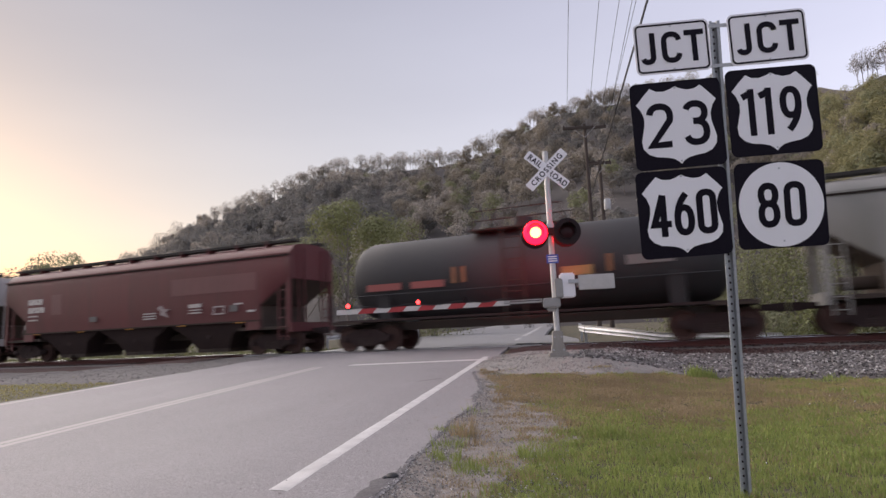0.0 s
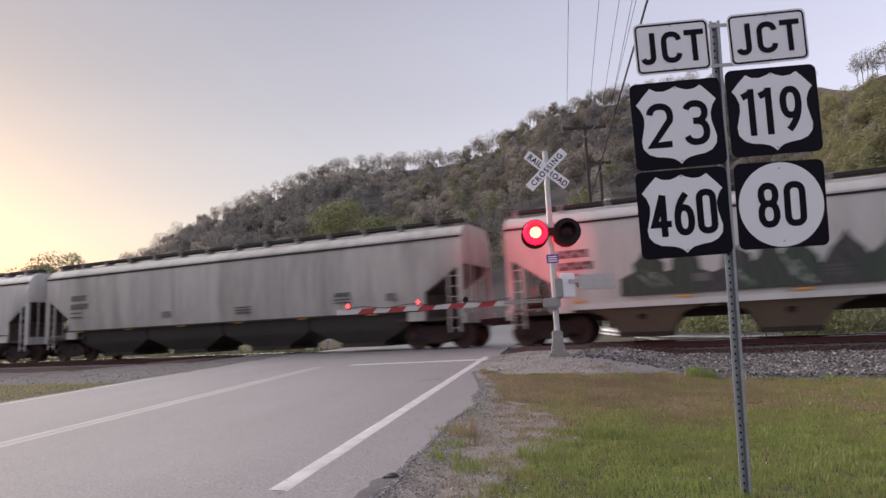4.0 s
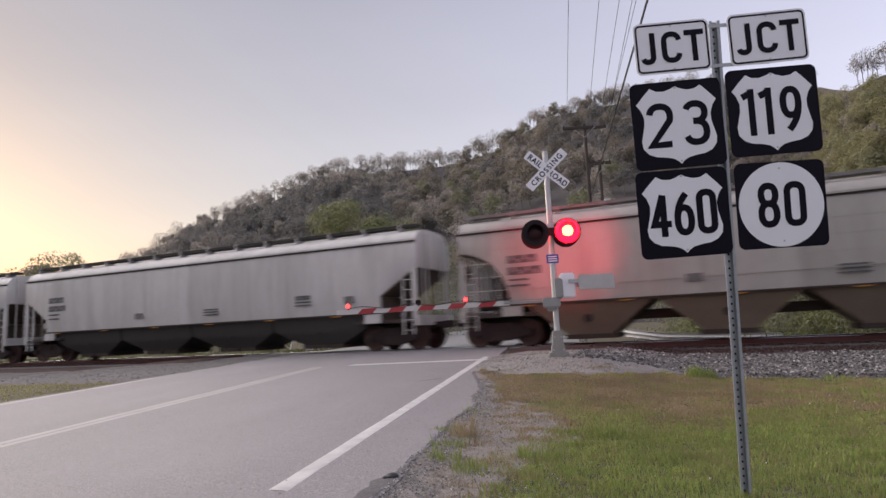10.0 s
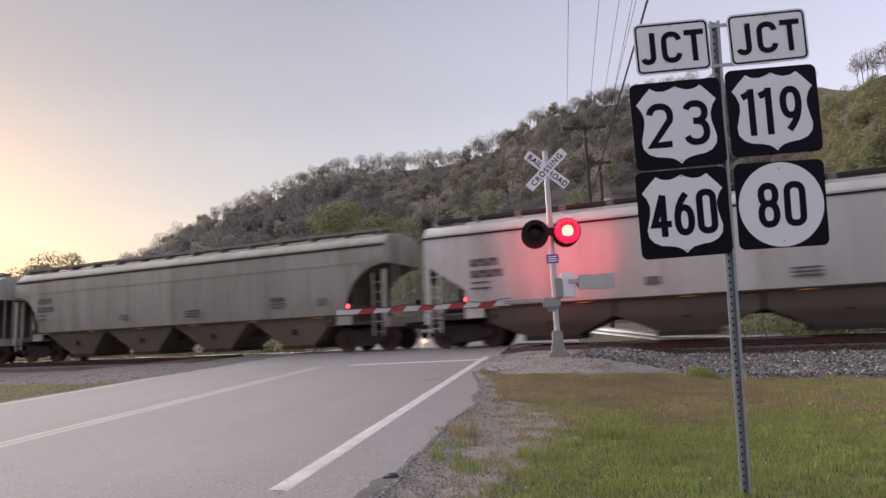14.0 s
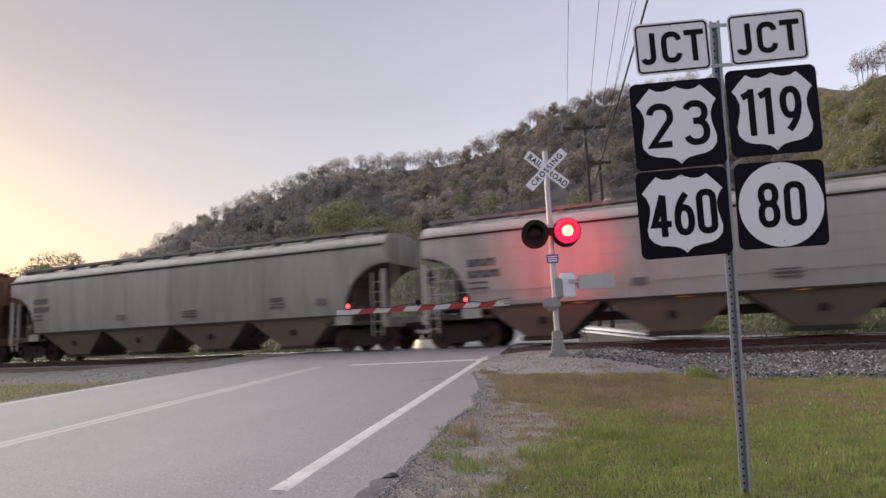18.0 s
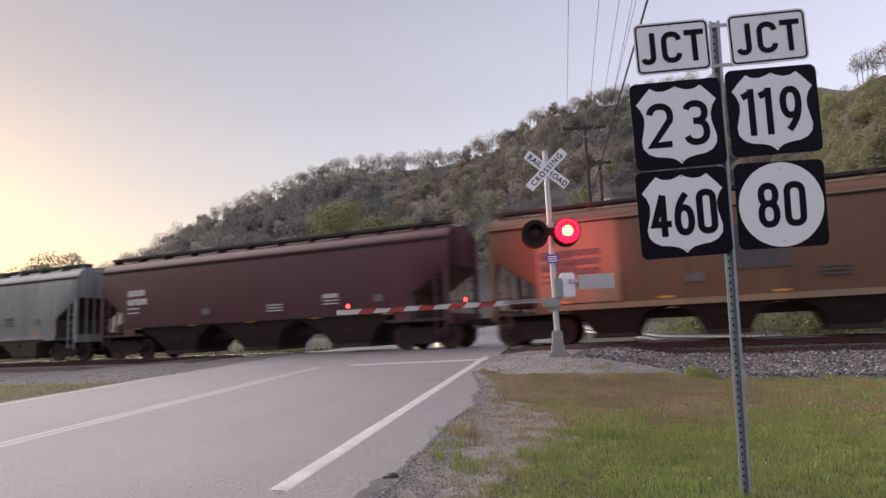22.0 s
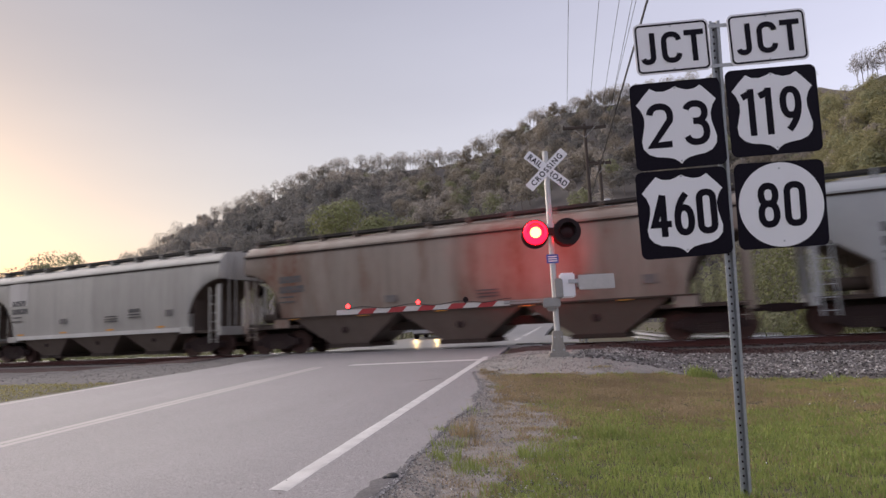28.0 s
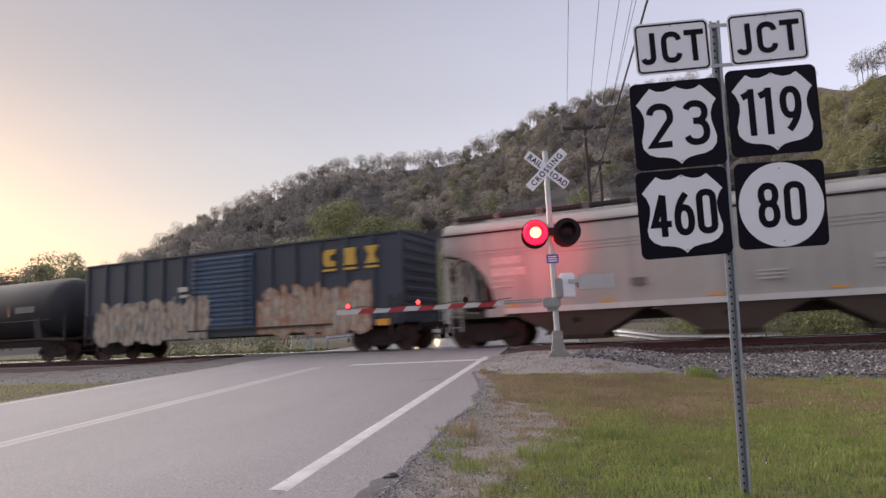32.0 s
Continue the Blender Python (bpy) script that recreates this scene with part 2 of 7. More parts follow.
ORANGE = mat("faded_orange_decal", (0.75, 0.33, 0.03), 0.5, 0, (0.5, 0.25, 0.05), 4, 50, 0.5, 0.03)
DECAL_DARK = mat("dark_stencil", (0.07, 0.07, 0.075), 0.6, 0, (0.15, 0.15, 0.15), 5, 40, 0.5, 0.03)
DECAL_WHITE = mat("white_stencil", (0.6, 0.57, 0.54), 0.6, 0, (0.35, 0.3, 0.28), 5, 40, 0.6, 0.03)
DECAL_RED = mat("red_stencil", (0.3, 0.08, 0.07), 0.6, 0, (0.2, 0.08, 0.07), 5, 40, 0.5, 0.03)
LENS_OFF = mat("dark_red_lens", (0.035, 0.006, 0.009), 0.35, 0, (0.03, 0.004, 0.004), 8, 60, 0.5, 0.05)
RED_GLOW = glow("red_lens_and_bloom", (1.0, 0.002, 0.008), 16.0)
for m_ in (LENS_OFF, SHADE_BLACK):
    m_.node_tree.nodes["Principled BSDF"].inputs["Specular IOR Level"].default_value = 0.2
CORE_GLOW = glow("lit_lamp_core", (1.0, 0.5, 0.12), 6.0)
BACK_GLOW = glow("lit_red_lens_facing_track", (1.0, 0.02, 0.03), 140.0)
TIP_GLOW = glow("lit_gate_lamp", (1.0, 0.03, 0.03), 7.0)
HEAD_GLOW = glow("lit_headlamp", (1.0, 0.66, 0.28), 160.0)


# ---- building helpers ----
class Geo:
    """Collects simple solids into one mesh."""

    def __init__(self):
        self.v, self.f = [], []

    def add(self, verts, faces):
        k = len(self.v)
        self.v.extend(tuple(p) for p in verts)
        self.f.extend(tuple(k + i for i in face) for face in faces)
        return self

    def box(self, x0, x1, y0, y1, z0, z1):
        return self.add([(x0, y0, z0), (x1, y0, z0), (x1, y1, z0), (x0, y1, z0), (x0, y0, z1), (x1, y0, z1), (x1, y1, z1), (x0, y1, z1)],
                        [(3, 2, 1, 0), (4, 5, 6, 7), (0, 1, 5, 4), (1, 2, 6, 5), (2, 3, 7, 6), (3, 0, 4, 7)])

    def tube(self, p, q, r, r2=None, seg=8):
        p, q = Vector(p), Vector(q)
        r2 = r if r2 is None else r2
        d = (q - p).normalized()
        a = d.cross(Vector((0, 0, 1)) if abs(d.z) < 0.9 else Vector((1, 0, 0))).normalized()
        b = d.cross(a)
        ring = [(math.cos(2 * math.pi * i / seg), math.sin(2 * math.pi * i / seg)) for i in range(seg)]
        vs = [p + (a * c + b * s) * r for c, s in ring] + [q + (a * c + b * s) * r2 for c, s in ring]
        fs = [(i, (i + 1) % seg, seg + (i + 1) % seg, seg + i) for i in range(seg)] + [tuple(range(seg - 1, -1, -1)), tuple(range(seg, 2 * seg))]
        return self.add(vs, fs)

    def prism(self, pts, axis, a, b):
        """A closed outline in the plane across the axis, drawn from a to b along it."""
        k = len(pts)
        at = {"x": lambda u, w, s: (s, u, w), "y": lambda u, w, s: (u, s, w), "z": lambda u, w, s: (u, w, s)}[axis]
        vs = [at(u, w, a) for u, w in pts] + [at(u, w, b) for u, w in pts]
        fs = [(i, (i + 1) % k, k + (i + 1) % k, k + i) for i in range(k)] + [tuple(range(k - 1, -1, -1)), tuple(range(k, 2 * k))]
        return self.add(vs, fs)

    def lathe(self, rows, centre, axis="y", seg=24):
        """Rows of (radius, place along the axis) turned round it."""
        cx, cy, cz = centre
        vs = []
        for r, s in rows:
            for i in range(seg):
                c, w = r * math.cos(2 * math.pi * i / seg), r * math.sin(2 * math.pi * i / seg)
                vs.append({"y": (cx + c, cy + s, cz + w), "x": (cx + s, cy + c, cz + w), "z": (cx + c, cy + w, cz + s)}[axis])
        fs = [(j * seg + i, j * seg + (i + 1) % seg, (j + 1) * seg + (i + 1) % seg, (j + 1) * seg + i) for j in range(len(rows) - 1) for i in range(seg)]
        fs += [tuple(range(seg - 1, -1, -1)), tuple(range((len(rows) - 1) * seg, len(rows) * seg))]
        return self.add(vs, fs)

    def mesh(self, name, material, bevel=0.0):
        me = bpy.data.meshes.new(name)
        me.from_pydata(self.v, [], self.f)
        bm = bmesh.new()
        bm.from_mesh(me)
        bmesh.ops.recalc_face_normals(bm, faces=bm.faces)
        if bevel:
            bmesh.ops.bevel(bm, geom=[e for e in bm.edges if len(e.link_faces) == 2 and e.calc_face_angle(0) > 0.6], offset=bevel, segments=2, affect="EDGES")
        bm.to_mesh(me)
        bm.free()
        me.shade_smooth()
        me.set_sharp_from_angle(angle=radians(38))
        me.materials.append(material)
        return me


def part(name, geo, material, parent, label="", bevel=0.0):
    me = geo if isinstance(geo, bpy.types.Mesh) else geo.mesh(name, material, bevel)
    ob = new(name, me)
    ob.parent = parent
    return tagged(ob, label)


def thing(name, label, category, m=None, group="", kind=""):
    ob = new(name)
    ob.empty_display_size = 0.2
    ob.matrix_world = m or Matrix()
    return tagged(ob, label, category, group, kind)


def rounded(w, h, r, n=5):
    pts = []
    for cx, cy, a0 in ((w / 2 - r, h / 2 - r, 0), (-w / 2 + r, h / 2 - r, 90), (-w / 2 + r, -h / 2 + r, 180), (w / 2 - r, -h / 2 + r, 270)):
        for i in range(n + 1):
            a = radians(a0 + 90 * i / n)
            pts.append((cx + r * math.cos(a), cy + r * math.sin(a)))
    return pts


def sheet(name, verts, faces, material, label, category, kind="structure"):
    me = bpy.data.meshes.new(name)
    me.from_pydata(verts, [], faces)
    me.shade_smooth()
    me.set_sharp_from_angle(angle=radians(35))
    me.materials.append(material)
    return tagged(new(name, me), label, category, kind=kind)


def step(a, b, x):
    t = min(1.0, max(0.0, (x - a) / (b - a)))
    return t * t * (3 - 2 * t)


# ---- ground, road and track bed ----
def road_x(y):
    return -9.84 - 0.229 * (y - 14.0)          # centre line of the road


def road_z(y):
    if y < 19.6:
        return -0.058 + 0.03 * y
    if y < 23.4:
        return 0.53 + 0.026 * step(19.6, 20.6, y)
    return 0.556 + 0.018 * (min(y, 90) - 23.4)


def lawn_z(x, y):
    bank = step(0.5, -3.2, x) * step(-60, -40, x) if x > road_x(y) else step(-30, -17, x)
    low = 0.03 * noise.noise((x * 0.5, y * 0.5, 0))
    bed = 0.22 * step(12.6, 19.6, y) if y < 22 else 0.31 - 0.15 * step(24, 27, y) + 0.016 * max(0, min(y, 90) - 26)
    z = low + bed
    if y < 24:
        z = max(z, low * 0.4 + bank * (road_z(y) - 0.05))
        z += 0.20 * math.exp(-((x + 3.3) ** 2 / 3.5 + (y - 14.6) ** 2 / 4.0))
    return z


def edge_wobble(y):
    return 0.03 * noise.noise((y * 0.8, 3.1, 0)) + 0.03 * noise.noise((y * 2.7, 7.7, 0)) + 0.02 * noise.noise((y * 7.0, 1.7, 0))


def ROAD_L(y):
    return road_x(y) - 4.3 + 0.02 * (y - 10) + edge_wobble(y + 40)


def ROAD_R(y):
    return road_x(y) + 4.72 + 0.56 * step(12.8, 9.0, y) + 0.10 * math.exp(-((y - 7.8) / 0.7) ** 2) + edge_wobble(y) + 0.8 * step(24, 27, y)


def ground_z(x, y):
    inside = min(x - ROAD_L(y), ROAD_R(y) - x)
    z = lawn_z(x, y)
    return z + (min(z, road_z(y) - 0.12) - z) * step(0.05, 0.35, inside)


def axis_steps(near0, near1, d, far, grow):
    out = list(np.arange(near0, near1 + d / 2, d))
    s = d
    while out[-1] < far:
        s *= grow
        out.append(out[-1] + s)
    s = d
    while out[0] > -far:
        s *= grow
        out.insert(0, out[0] - s)
    return out


def grid(xs, ys, height):
    vs = [(x, y, height(x, y)) for y in ys for x in xs]
    w = len(xs)
    fs = [(j * w + i, j * w + i + 1, (j + 1) * w + i + 1, (j + 1) * w + i) for j in range(len(ys) - 1) for i in range(w - 1)]
    return vs, fs


vs, fs = grid(axis_steps(-20, 10, 0.3, 2500, 1.25), axis_steps(0, 28, 0.3, 2500, 1.25), ground_z)
ground = sheet("ground", vs, fs, LAWN, "patchy green lawn and bare soil beside the road", "ground")


def strip(left, right, ys, lift, thick, rows=6):
    """A paved strip with a little crown and edges of real thickness."""
    vs, fs = [], []
    for y in ys:
        a, b = left(y), right(y)
        for i in range(rows + 1):
            x = a + (b - a) * i / rows
            vs.append((x, y, road_z(y) + lift))
        vs.append((b + 0.03, y, road_z(y) + lift - thick))
        vs.append((a - 0.03, y, road_z(y) + lift - thick))
    w = rows + 3
    for j in range(len(ys) - 1):
        for i in range(w - 2):
            fs.append((j * w + i, j * w + i + 1, (j + 1) * w + i + 1, (j + 1) * w + i))
        fs.append((j * w + w - 1, j * w, (j + 1) * w, (j + 1) * w + w - 1))
    return vs, fs


ys = list(np.arange(-12, 2.4, 0.4)) + list(np.arange(2.4, 13.0, 0.08)) + list(np.arange(13.0, 20.4, 0.4))
road = sheet("road", *strip(ROAD_L, ROAD_R, ys + [20.55], 0.0, 0.14, 10), ASPHALT, "worn grey two-lane asphalt road rising to the crossing", "road")
far_road = sheet("far_road", *strip(ROAD_L, ROAD_R, list(np.arange(22.45, 120, 1.5)), 0.0, 0.14, 8), FAR_ASPHALT, "grey asphalt road running on beyond the tracks", "road")


def line(name, x0, x1, y0, y1, label, paint=None):
    """A painted line that follows the road; x0 and x1 are offsets from its centre line."""
    ys = list(np.arange(y0, y1 + 0.01, max(0.05, (y1 - y0) / 40)))
    vs, fs = strip(lambda y: road_x(y) + x0 + 0.012 * noise.noise((y * 5, 1, 0)), lambda y: road_x(y) + x1 + 0.012 * noise.noise((y * 5, 9, 0)), ys, 0.004, 0.003, 1)
    return sheet(name, vs, fs, paint or ROAD_PAINT, label, "road marking")


line("edge_line", 4.385, 4.488, 3.88, 16.3, "worn white edge line on the asphalt")
line("edge_line", -4.15, -4.03, -12, 12, "faint worn white edge line on the asphalt", FADED_PAINT)
line("edge_line", 4.32, 4.46, 24.5, 60, "white edge line beyond the tracks")
line("centre_line", -0.18, -0.09, -12, 14.2, "faded worn centre line on the asphalt", FADED_PAINT)
line("centre_line", 0.02, 0.10, -12, 14.2, "faded worn centre line on the asphalt", FADED_PAINT)
stop = thing("stop_line", "worn white stop line across the lane before the crossing", "road marking", kind="structure")
vs, fs = [], []
for i in range(2):
    a, b = ((0.75, 2.5), (2.515, 4.385))[i]
    g = Geo()
    q = [(road_x(14.2) + o + 0.0, 14.2 + 0.22 * o + e) for o, e in ((a, 0), (b, 0), (b, 0.42), (a, 0.42))]
    g.add([(x, y, road_z(y) + 0.005) for x, y in q], [(0, 1, 2, 3)])
    part("painted_bar", g, ROAD_PAINT, stop)
# the outer edge of the asphalt has crumbled and darkened
vs, fs = [], []
ys_ = list(np.arange(2.8, 12.4, 0.06))
for y in ys_:
    w_ = 0.03 + 0.15 * step(5.2, 3.7, y) + 0.10 * noise.noise((y * 1.3, 4.0, 0)) + 0.07 * noise.noise((y * 6.0, 2.0, 0)) + 0.05 * step(6.5, 8.0, y)
    b = ROAD_R(y) + 0.004
    vs += [(b - max(0.02, w_), y, road_z(y) + 0.003), (b - max(0.01, w_ * 0.4), y, road_z(y) + 0.006 + 0.004 * noise.noise((y * 9, 0, 0))), (b, y, road_z(y) - 0.004), (b + 0.02, y, road_z(y) - 0.1)]
fs = [(4 * j + i, 4 * j + i + 1, 4 * j + i + 5, 4 * j + i + 4) for j in range(len(ys_) - 1) for i in range(3)]
sheet("crumbled_edge", vs, fs, EDGE_ASPHALT, "dark crumbling outer edge of the asphalt", "road edge")
# tar seams and specks on the pavement
g = Geo()
rnd = random.Random(5)
for i in range(110):
    y = rnd.uniform(3.5, 12)
    x = road_x(y) + (rnd.uniform(-3, 4.7) if i % 5 == 0 else rnd.uniform(4.0, 5.0))
    r = rnd.uniform(0.004, 0.013)
    k = rnd.randint(5, 7)
    z = road_z(y)
    ring = [(x + r * rnd.uniform(0.6, 1.3) * math.cos(6.283 * j / k), y + r * rnd.uniform(0.6, 1.3) * math.sin(6.283 * j / k), z + 0.002) for j in range(k)]
    g.add(ring + [(x, y, z + r * 0.8)], [(j, (j + 1) % k, k) for j in range(k)])
seam = sheet("tar_seam", [(-5.27, 10.70, road_z(10.70) + 0.003), (-5.25, 10.66, road_z(10.66) + 0.003), (-4.95, 11.10, road_z(11.10) + 0.003), (-4.97, 11.16, road_z(11.16) + 0.003)], [(0, 1, 2, 3)], CABLE, "thin black tar seam in the asphalt", "tar seam")
clod = thing("asphalt_clod", "dark crumbled lump of asphalt lying at the road's edge", "clod", pose(-2.41, 4.39, road_z(4.39), 0, 0, 25))
cg = Geo()
cg.lathe([(0.01, -0.005), (0.045, 0.0), (0.05, 0.012), (0.036, 0.028), (0.01, 0.034)], (0, 0, 0), "z", 9).lathe([(0.01, -0.004), (0.022, 0.0), (0.024, 0.008), (0.01, 0.018)], (-0.055, -0.03, 0), "z", 7)
part("lump", cg, CABLE, clod)
sp = part("pebbles", g, BALLAST, None)
tagged(sp, "dark pebbles and crumbs of asphalt lying on the road", "pebbles", kind="stuff")

# track: rails, ties, ballast and the crossing surface
track = thing("railway_track", "single railway track with rusty rails on a ballast bed", "railway track", kind="structure")
for side, off in (("near", -0.7525), ("far", 0.7525)):
    y = TRACK + off
    g = Geo().prism([(y - 0.07, RAIL - 0.185), (y + 0.07, RAIL - 0.185), (y + 0.07, RAIL - 0.165), (y + 0.012, RAIL - 0.145), (y + 0.012, RAIL - 0.045),
                     (y + 0.036, RAIL - 0.035), (y + 0.036, RAIL - 0.012), (y - 0.036, RAIL - 0.012), (y - 0.036, RAIL - 0.035), (y - 0.012, RAIL - 0.045),
                     (y - 0.012, RAIL - 0.145), (y - 0.07, RAIL - 0.165)], "x", -420, 300)
    rail = part("rail", g, RAIL_RUST, track, "rusty steel rail with a bright top")
    part("railhead", Geo().prism([(y - 0.036, RAIL - 0.012), (y + 0.036, RAIL - 0.012), (y + 0.033, RAIL - 0.005), (y + 0.022, RAIL - 0.0015), (y + 0.008, RAIL), (y - 0.008, RAIL), (y - 0.022, RAIL - 0.0015), (y - 0.033, RAIL - 0.005)], "x", -420, 300), RAIL_TOP, rail, "bright worn railhead")
tie_mesh = Geo().box(-0.115, 0.115, -1.3, 1.3, -0.17, 0).mesh("tie", TIE, 0.01)
for i in range(170):
    x = -62 + i * 0.52
    if not -18.5 < x < -5.2:
        o = part("tie", tie_mesh, TIE, track)
        o.location = (x + rnd.uniform(-0.03, 0.03), TRACK + rnd.uniform(-0.04, 0.04), RAIL - 0.185 + rnd.uniform(-0.01, 0.006))
        o.rotation_euler = (0, 0, rnd.uniform(-0.02, 0.02))


def bed_z(x, y):
    j = 0.05 * noise.noise((x * 0.7, y * 0.7, 5)) + 0.03 * noise.noise((x * 2.5, y * 2.5, 2))
    inner = 0.40 + 0.012 * noise.noise((x * 2, y * 2, 8))
    if y < 19.8:
        return ground_z(x, y) + 0.05 + j * step(19.8, 18.5, y) - 0.16 * step(13.9, 13.0, y + (2.2 if x < -9 else 0))
    return inner - 0.05 - 0.1 * step(22.6, 24, y)


for name, x0, x1 in (("ballast", -80, -13.0), ("ballast", -2.6, 60)):
    xs = list(np.arange(x0, x1 + 0.01, 0.45))
    vs, fs = grid(xs, list(np.arange(10.8 if x0 < -20 else 13.0, 25.2, 0.3)), bed_z)
    sheet(name, vs, fs, BALLAST if x0 > -20 else GREY_BED, "crushed stone ballast sloping from the track", "ballast")
def rust_z(x, y):
    """The stained stones lie low before the ends of the ties and higher between them."""
    j = 0.02 * noise.noise((x * 2.4, y * 2.4, 3))
    if y < 19.8:
        return bed_z(x, y) + 0.035 - 0.12 * step(18.5, 17.9, y + (0.75 if x < -16 else 0.0) + 0.3 * noise.noise((x * 0.8, y, 3)))
    return 0.27 + 0.075 * step(19.95, 20.4, y) + j - 0.1 * step(23.1, 23.4, y)


RUST_BED = mat("rust_stained_bed", (0.052, 0.021, 0.019), 0.95, 0, (0.03, 0.014, 0.013), 1.5, 16, 0.7, 0.9)
for x0, x1 in ((-80, -17.7), (-5.9, 60)):
    xs = list(np.arange(x0, x1 + 0.01, 0.45))
    vs, fs = grid(xs, list(np.arange(17.0 if x0 < -20 else 17.8, 23.4, 0.16)), rust_z)
    sheet("track_bed", vs, fs, RUST_BED, "rust-stained stone bed between the rails", "ballast")
# rubber and asphalt panels between and beside the rails
crossing = thing("crossing_surface", "asphalt crossing surface between the rails", "level crossing", kind="structure")
for a, b in ((20.3, 20.68), (20.86, 22.14), (22.32, 22.7)):
    part("panel", Geo().add([(-17.8, a, RAIL - 0.012), (-5.9, a, RAIL - 0.012), (-5.9, b, RAIL - 0.012), (-17.8, b, RAIL - 0.012),
                             (-17.8, a, RAIL - 0.15), (-5.9, a, RAIL - 0.15), (-5.9, b, RAIL - 0.15), (-17.8, b, RAIL - 0.15)],
                            [(0, 1, 2, 3), (0, 4, 5, 1), (1, 5, 6, 2), (2, 6, 7, 3), (3, 7, 4, 0)]), FAR_ASPHALT, crossing)

# gravel shoulder and mound by the signal
vs, fs = grid(list(np.arange(-6.6, 0.6, 0.16)), list(np.arange(11.8, 20.0, 0.16)),
              lambda x, y: ground_z(x, y) + 0.03 + 0.02 * noise.noise((x * 2, y * 2, 1)) - 0.2 * step(1.0, 1.25, ((x + 3.2) / 2.8) ** 2 + ((y - 15.8) / 3.9) ** 2 + 0.25 * noise.noise((x, y, 4))))
sheet("gravel_mound", vs, fs, GRAVEL, "pale grey gravel mound round the signal base", "gravel")
vs, fs = grid(list(np.arange(-5.6, 2.5, 0.14)), list(np.arange(-7.0, 13.0, 0.14)),
              lambda x, y: ground_z(x, y) + 0.012 - 0.06 * step(0.6, 1.6, (x - ROAD_R(y) - 0.35 + 0.75 * step(7.6, 9.2, y)) / (0.5 + 0.9 * step(4, 7, y) * step(9.2, 7.6, y)) + 0.6 * noise.noise((x * 0.9, y * 0.7, 3)) + 0.35 * noise.noise((x * 3, y * 3, 6))))
# the soil lies against the edge of the asphalt
vs = [(x, y, max(z, road_z(y) - 0.004 + 0.012 * noise.noise((x * 6, y * 6, 2)) - 0.10 * max(0.0, x - ROAD_R(y)) - 0.05 * step(0.3, 0.7, x - ROAD_R(y))) if x > ROAD_R(y) - 0.4 else z) for x, y, z in vs]
sheet("dirt_shoulder", vs, fs, SOIL, "bare gravelly soil along the edge of the asphalt", "soil")


def scatter(name, spots, size, material, label, seed):
    """Loose angular stones."""
    r = random.Random(seed)
    vs, fs = [], []
    base = [(1, 0, 0), (-1, 0, 0), (0, 1, 0), (0, -1, 0), (0, 0, 1), (0, 0, -1)]
    tri = [(0, 2, 4), (2, 1, 4), (1, 3, 4), (3, 0, 4), (2, 0, 5), (1, 2, 5), (3, 1, 5), (0, 3, 5)]
    for x, y, z in spots:
        k = len(vs)
        s = size * r.uniform(0.45, 1.3)
        m = Euler((r.uniform(0, 6), r.uniform(0, 6), r.uniform(0, 6))).to_matrix()
        for b in base:
            p = m @ (Vector(b) * s * r.uniform(0.6, 1.1))
            vs.append((x + p.x, y + p.y, z + p.z * 0.75 + s * 0.2))
        fs.extend((k + a, k + b, k + c) for a, b, c in tri)
    me = bpy.data.meshes.new(name)
    me.from_pydata(vs, [], fs)
    me.materials.append(material)
    return tagged(new(name, me), label, "gravel", kind="stuff")


def stone_mat(name, a, b):
    m, n, l, p = nodes_of(name)
    g = n.new("ShaderNodeNewGeometry")
    c = mix(n, l, g.outputs["Random Per Island"], a, b)
    c = mix(n, l, ramp(n, l, noise_of(n, l, 30), 0.35, 0.8), c, tuple(x * 0.7 for x in a))
    l.new(c, p.inputs["Base Color"])
    p.inputs["Roughness"].default_value = 0.9
    return m


STONES = stone_mat("ballast_stone", (0.022, 0.018, 0.017), (0.43, 0.40, 0.385))
FINE_STONES = stone_mat("fine_grey_gravel_stone", (0.09, 0.084, 0.08), (0.29, 0.275, 0.265))
RUST_STONES = stone_mat("rust_stained_stone", (0.022, 0.010, 0.009), (0.09, 0.044, 0.038))
PALE_STONES = stone_mat("pale_gravel_stone", (0.11, 0.103, 0.098), (0.52, 0.50, 0.48))
WHITE_STONES = stone_mat("white_limestone_chip", (0.42, 0.41, 0.39), (0.72, 0.70, 0.67))
rnd = random.Random(11)
spots = []
while len(spots) < 15000:
    x, y = rnd.uniform(-3, 14), rnd.uniform(13.4, 18.25)
    spots.append((x, y, bed_z(x, y)))
scatter("ballast_stones", spots, 0.04, STONES, "loose dark and pale crushed ballast stones", 1)
spots = [(x, y, bed_z(x, y) + 0.02) for x, y in ((rnd.uniform(-2.5, 14), 13.3 + 4.9 * rnd.random() ** 1.6) for i in range(420))]
scatter("ballast_stones", spots, 0.034, WHITE_STONES, "few white stones among the ballast", 21)
spots = []
for i in range(9000):
    x, y = rnd.uniform(-42, -14.0), rnd.uniform(11.4, 18.6)
    spots.append((x, y, bed_z(x, y)))
scatter("gravel_stones", spots, 0.02, FINE_STONES, "fine grey gravel beside the track", 5)
spots = []
while len(spots) < 10000:
    x, y = rnd.uniform(-6, -0.3), rnd.uniform(11.9, 19.8)
    if ((x + 3.2) / 2.75) ** 2 + ((y - 15.8) / 3.9) ** 2 + 0.25 * noise.noise((x, y, 4)) < 1 and x > ROAD_R(y) - 0.1:
        spots.append((x, y, ground_z(x, y) + 0.03))
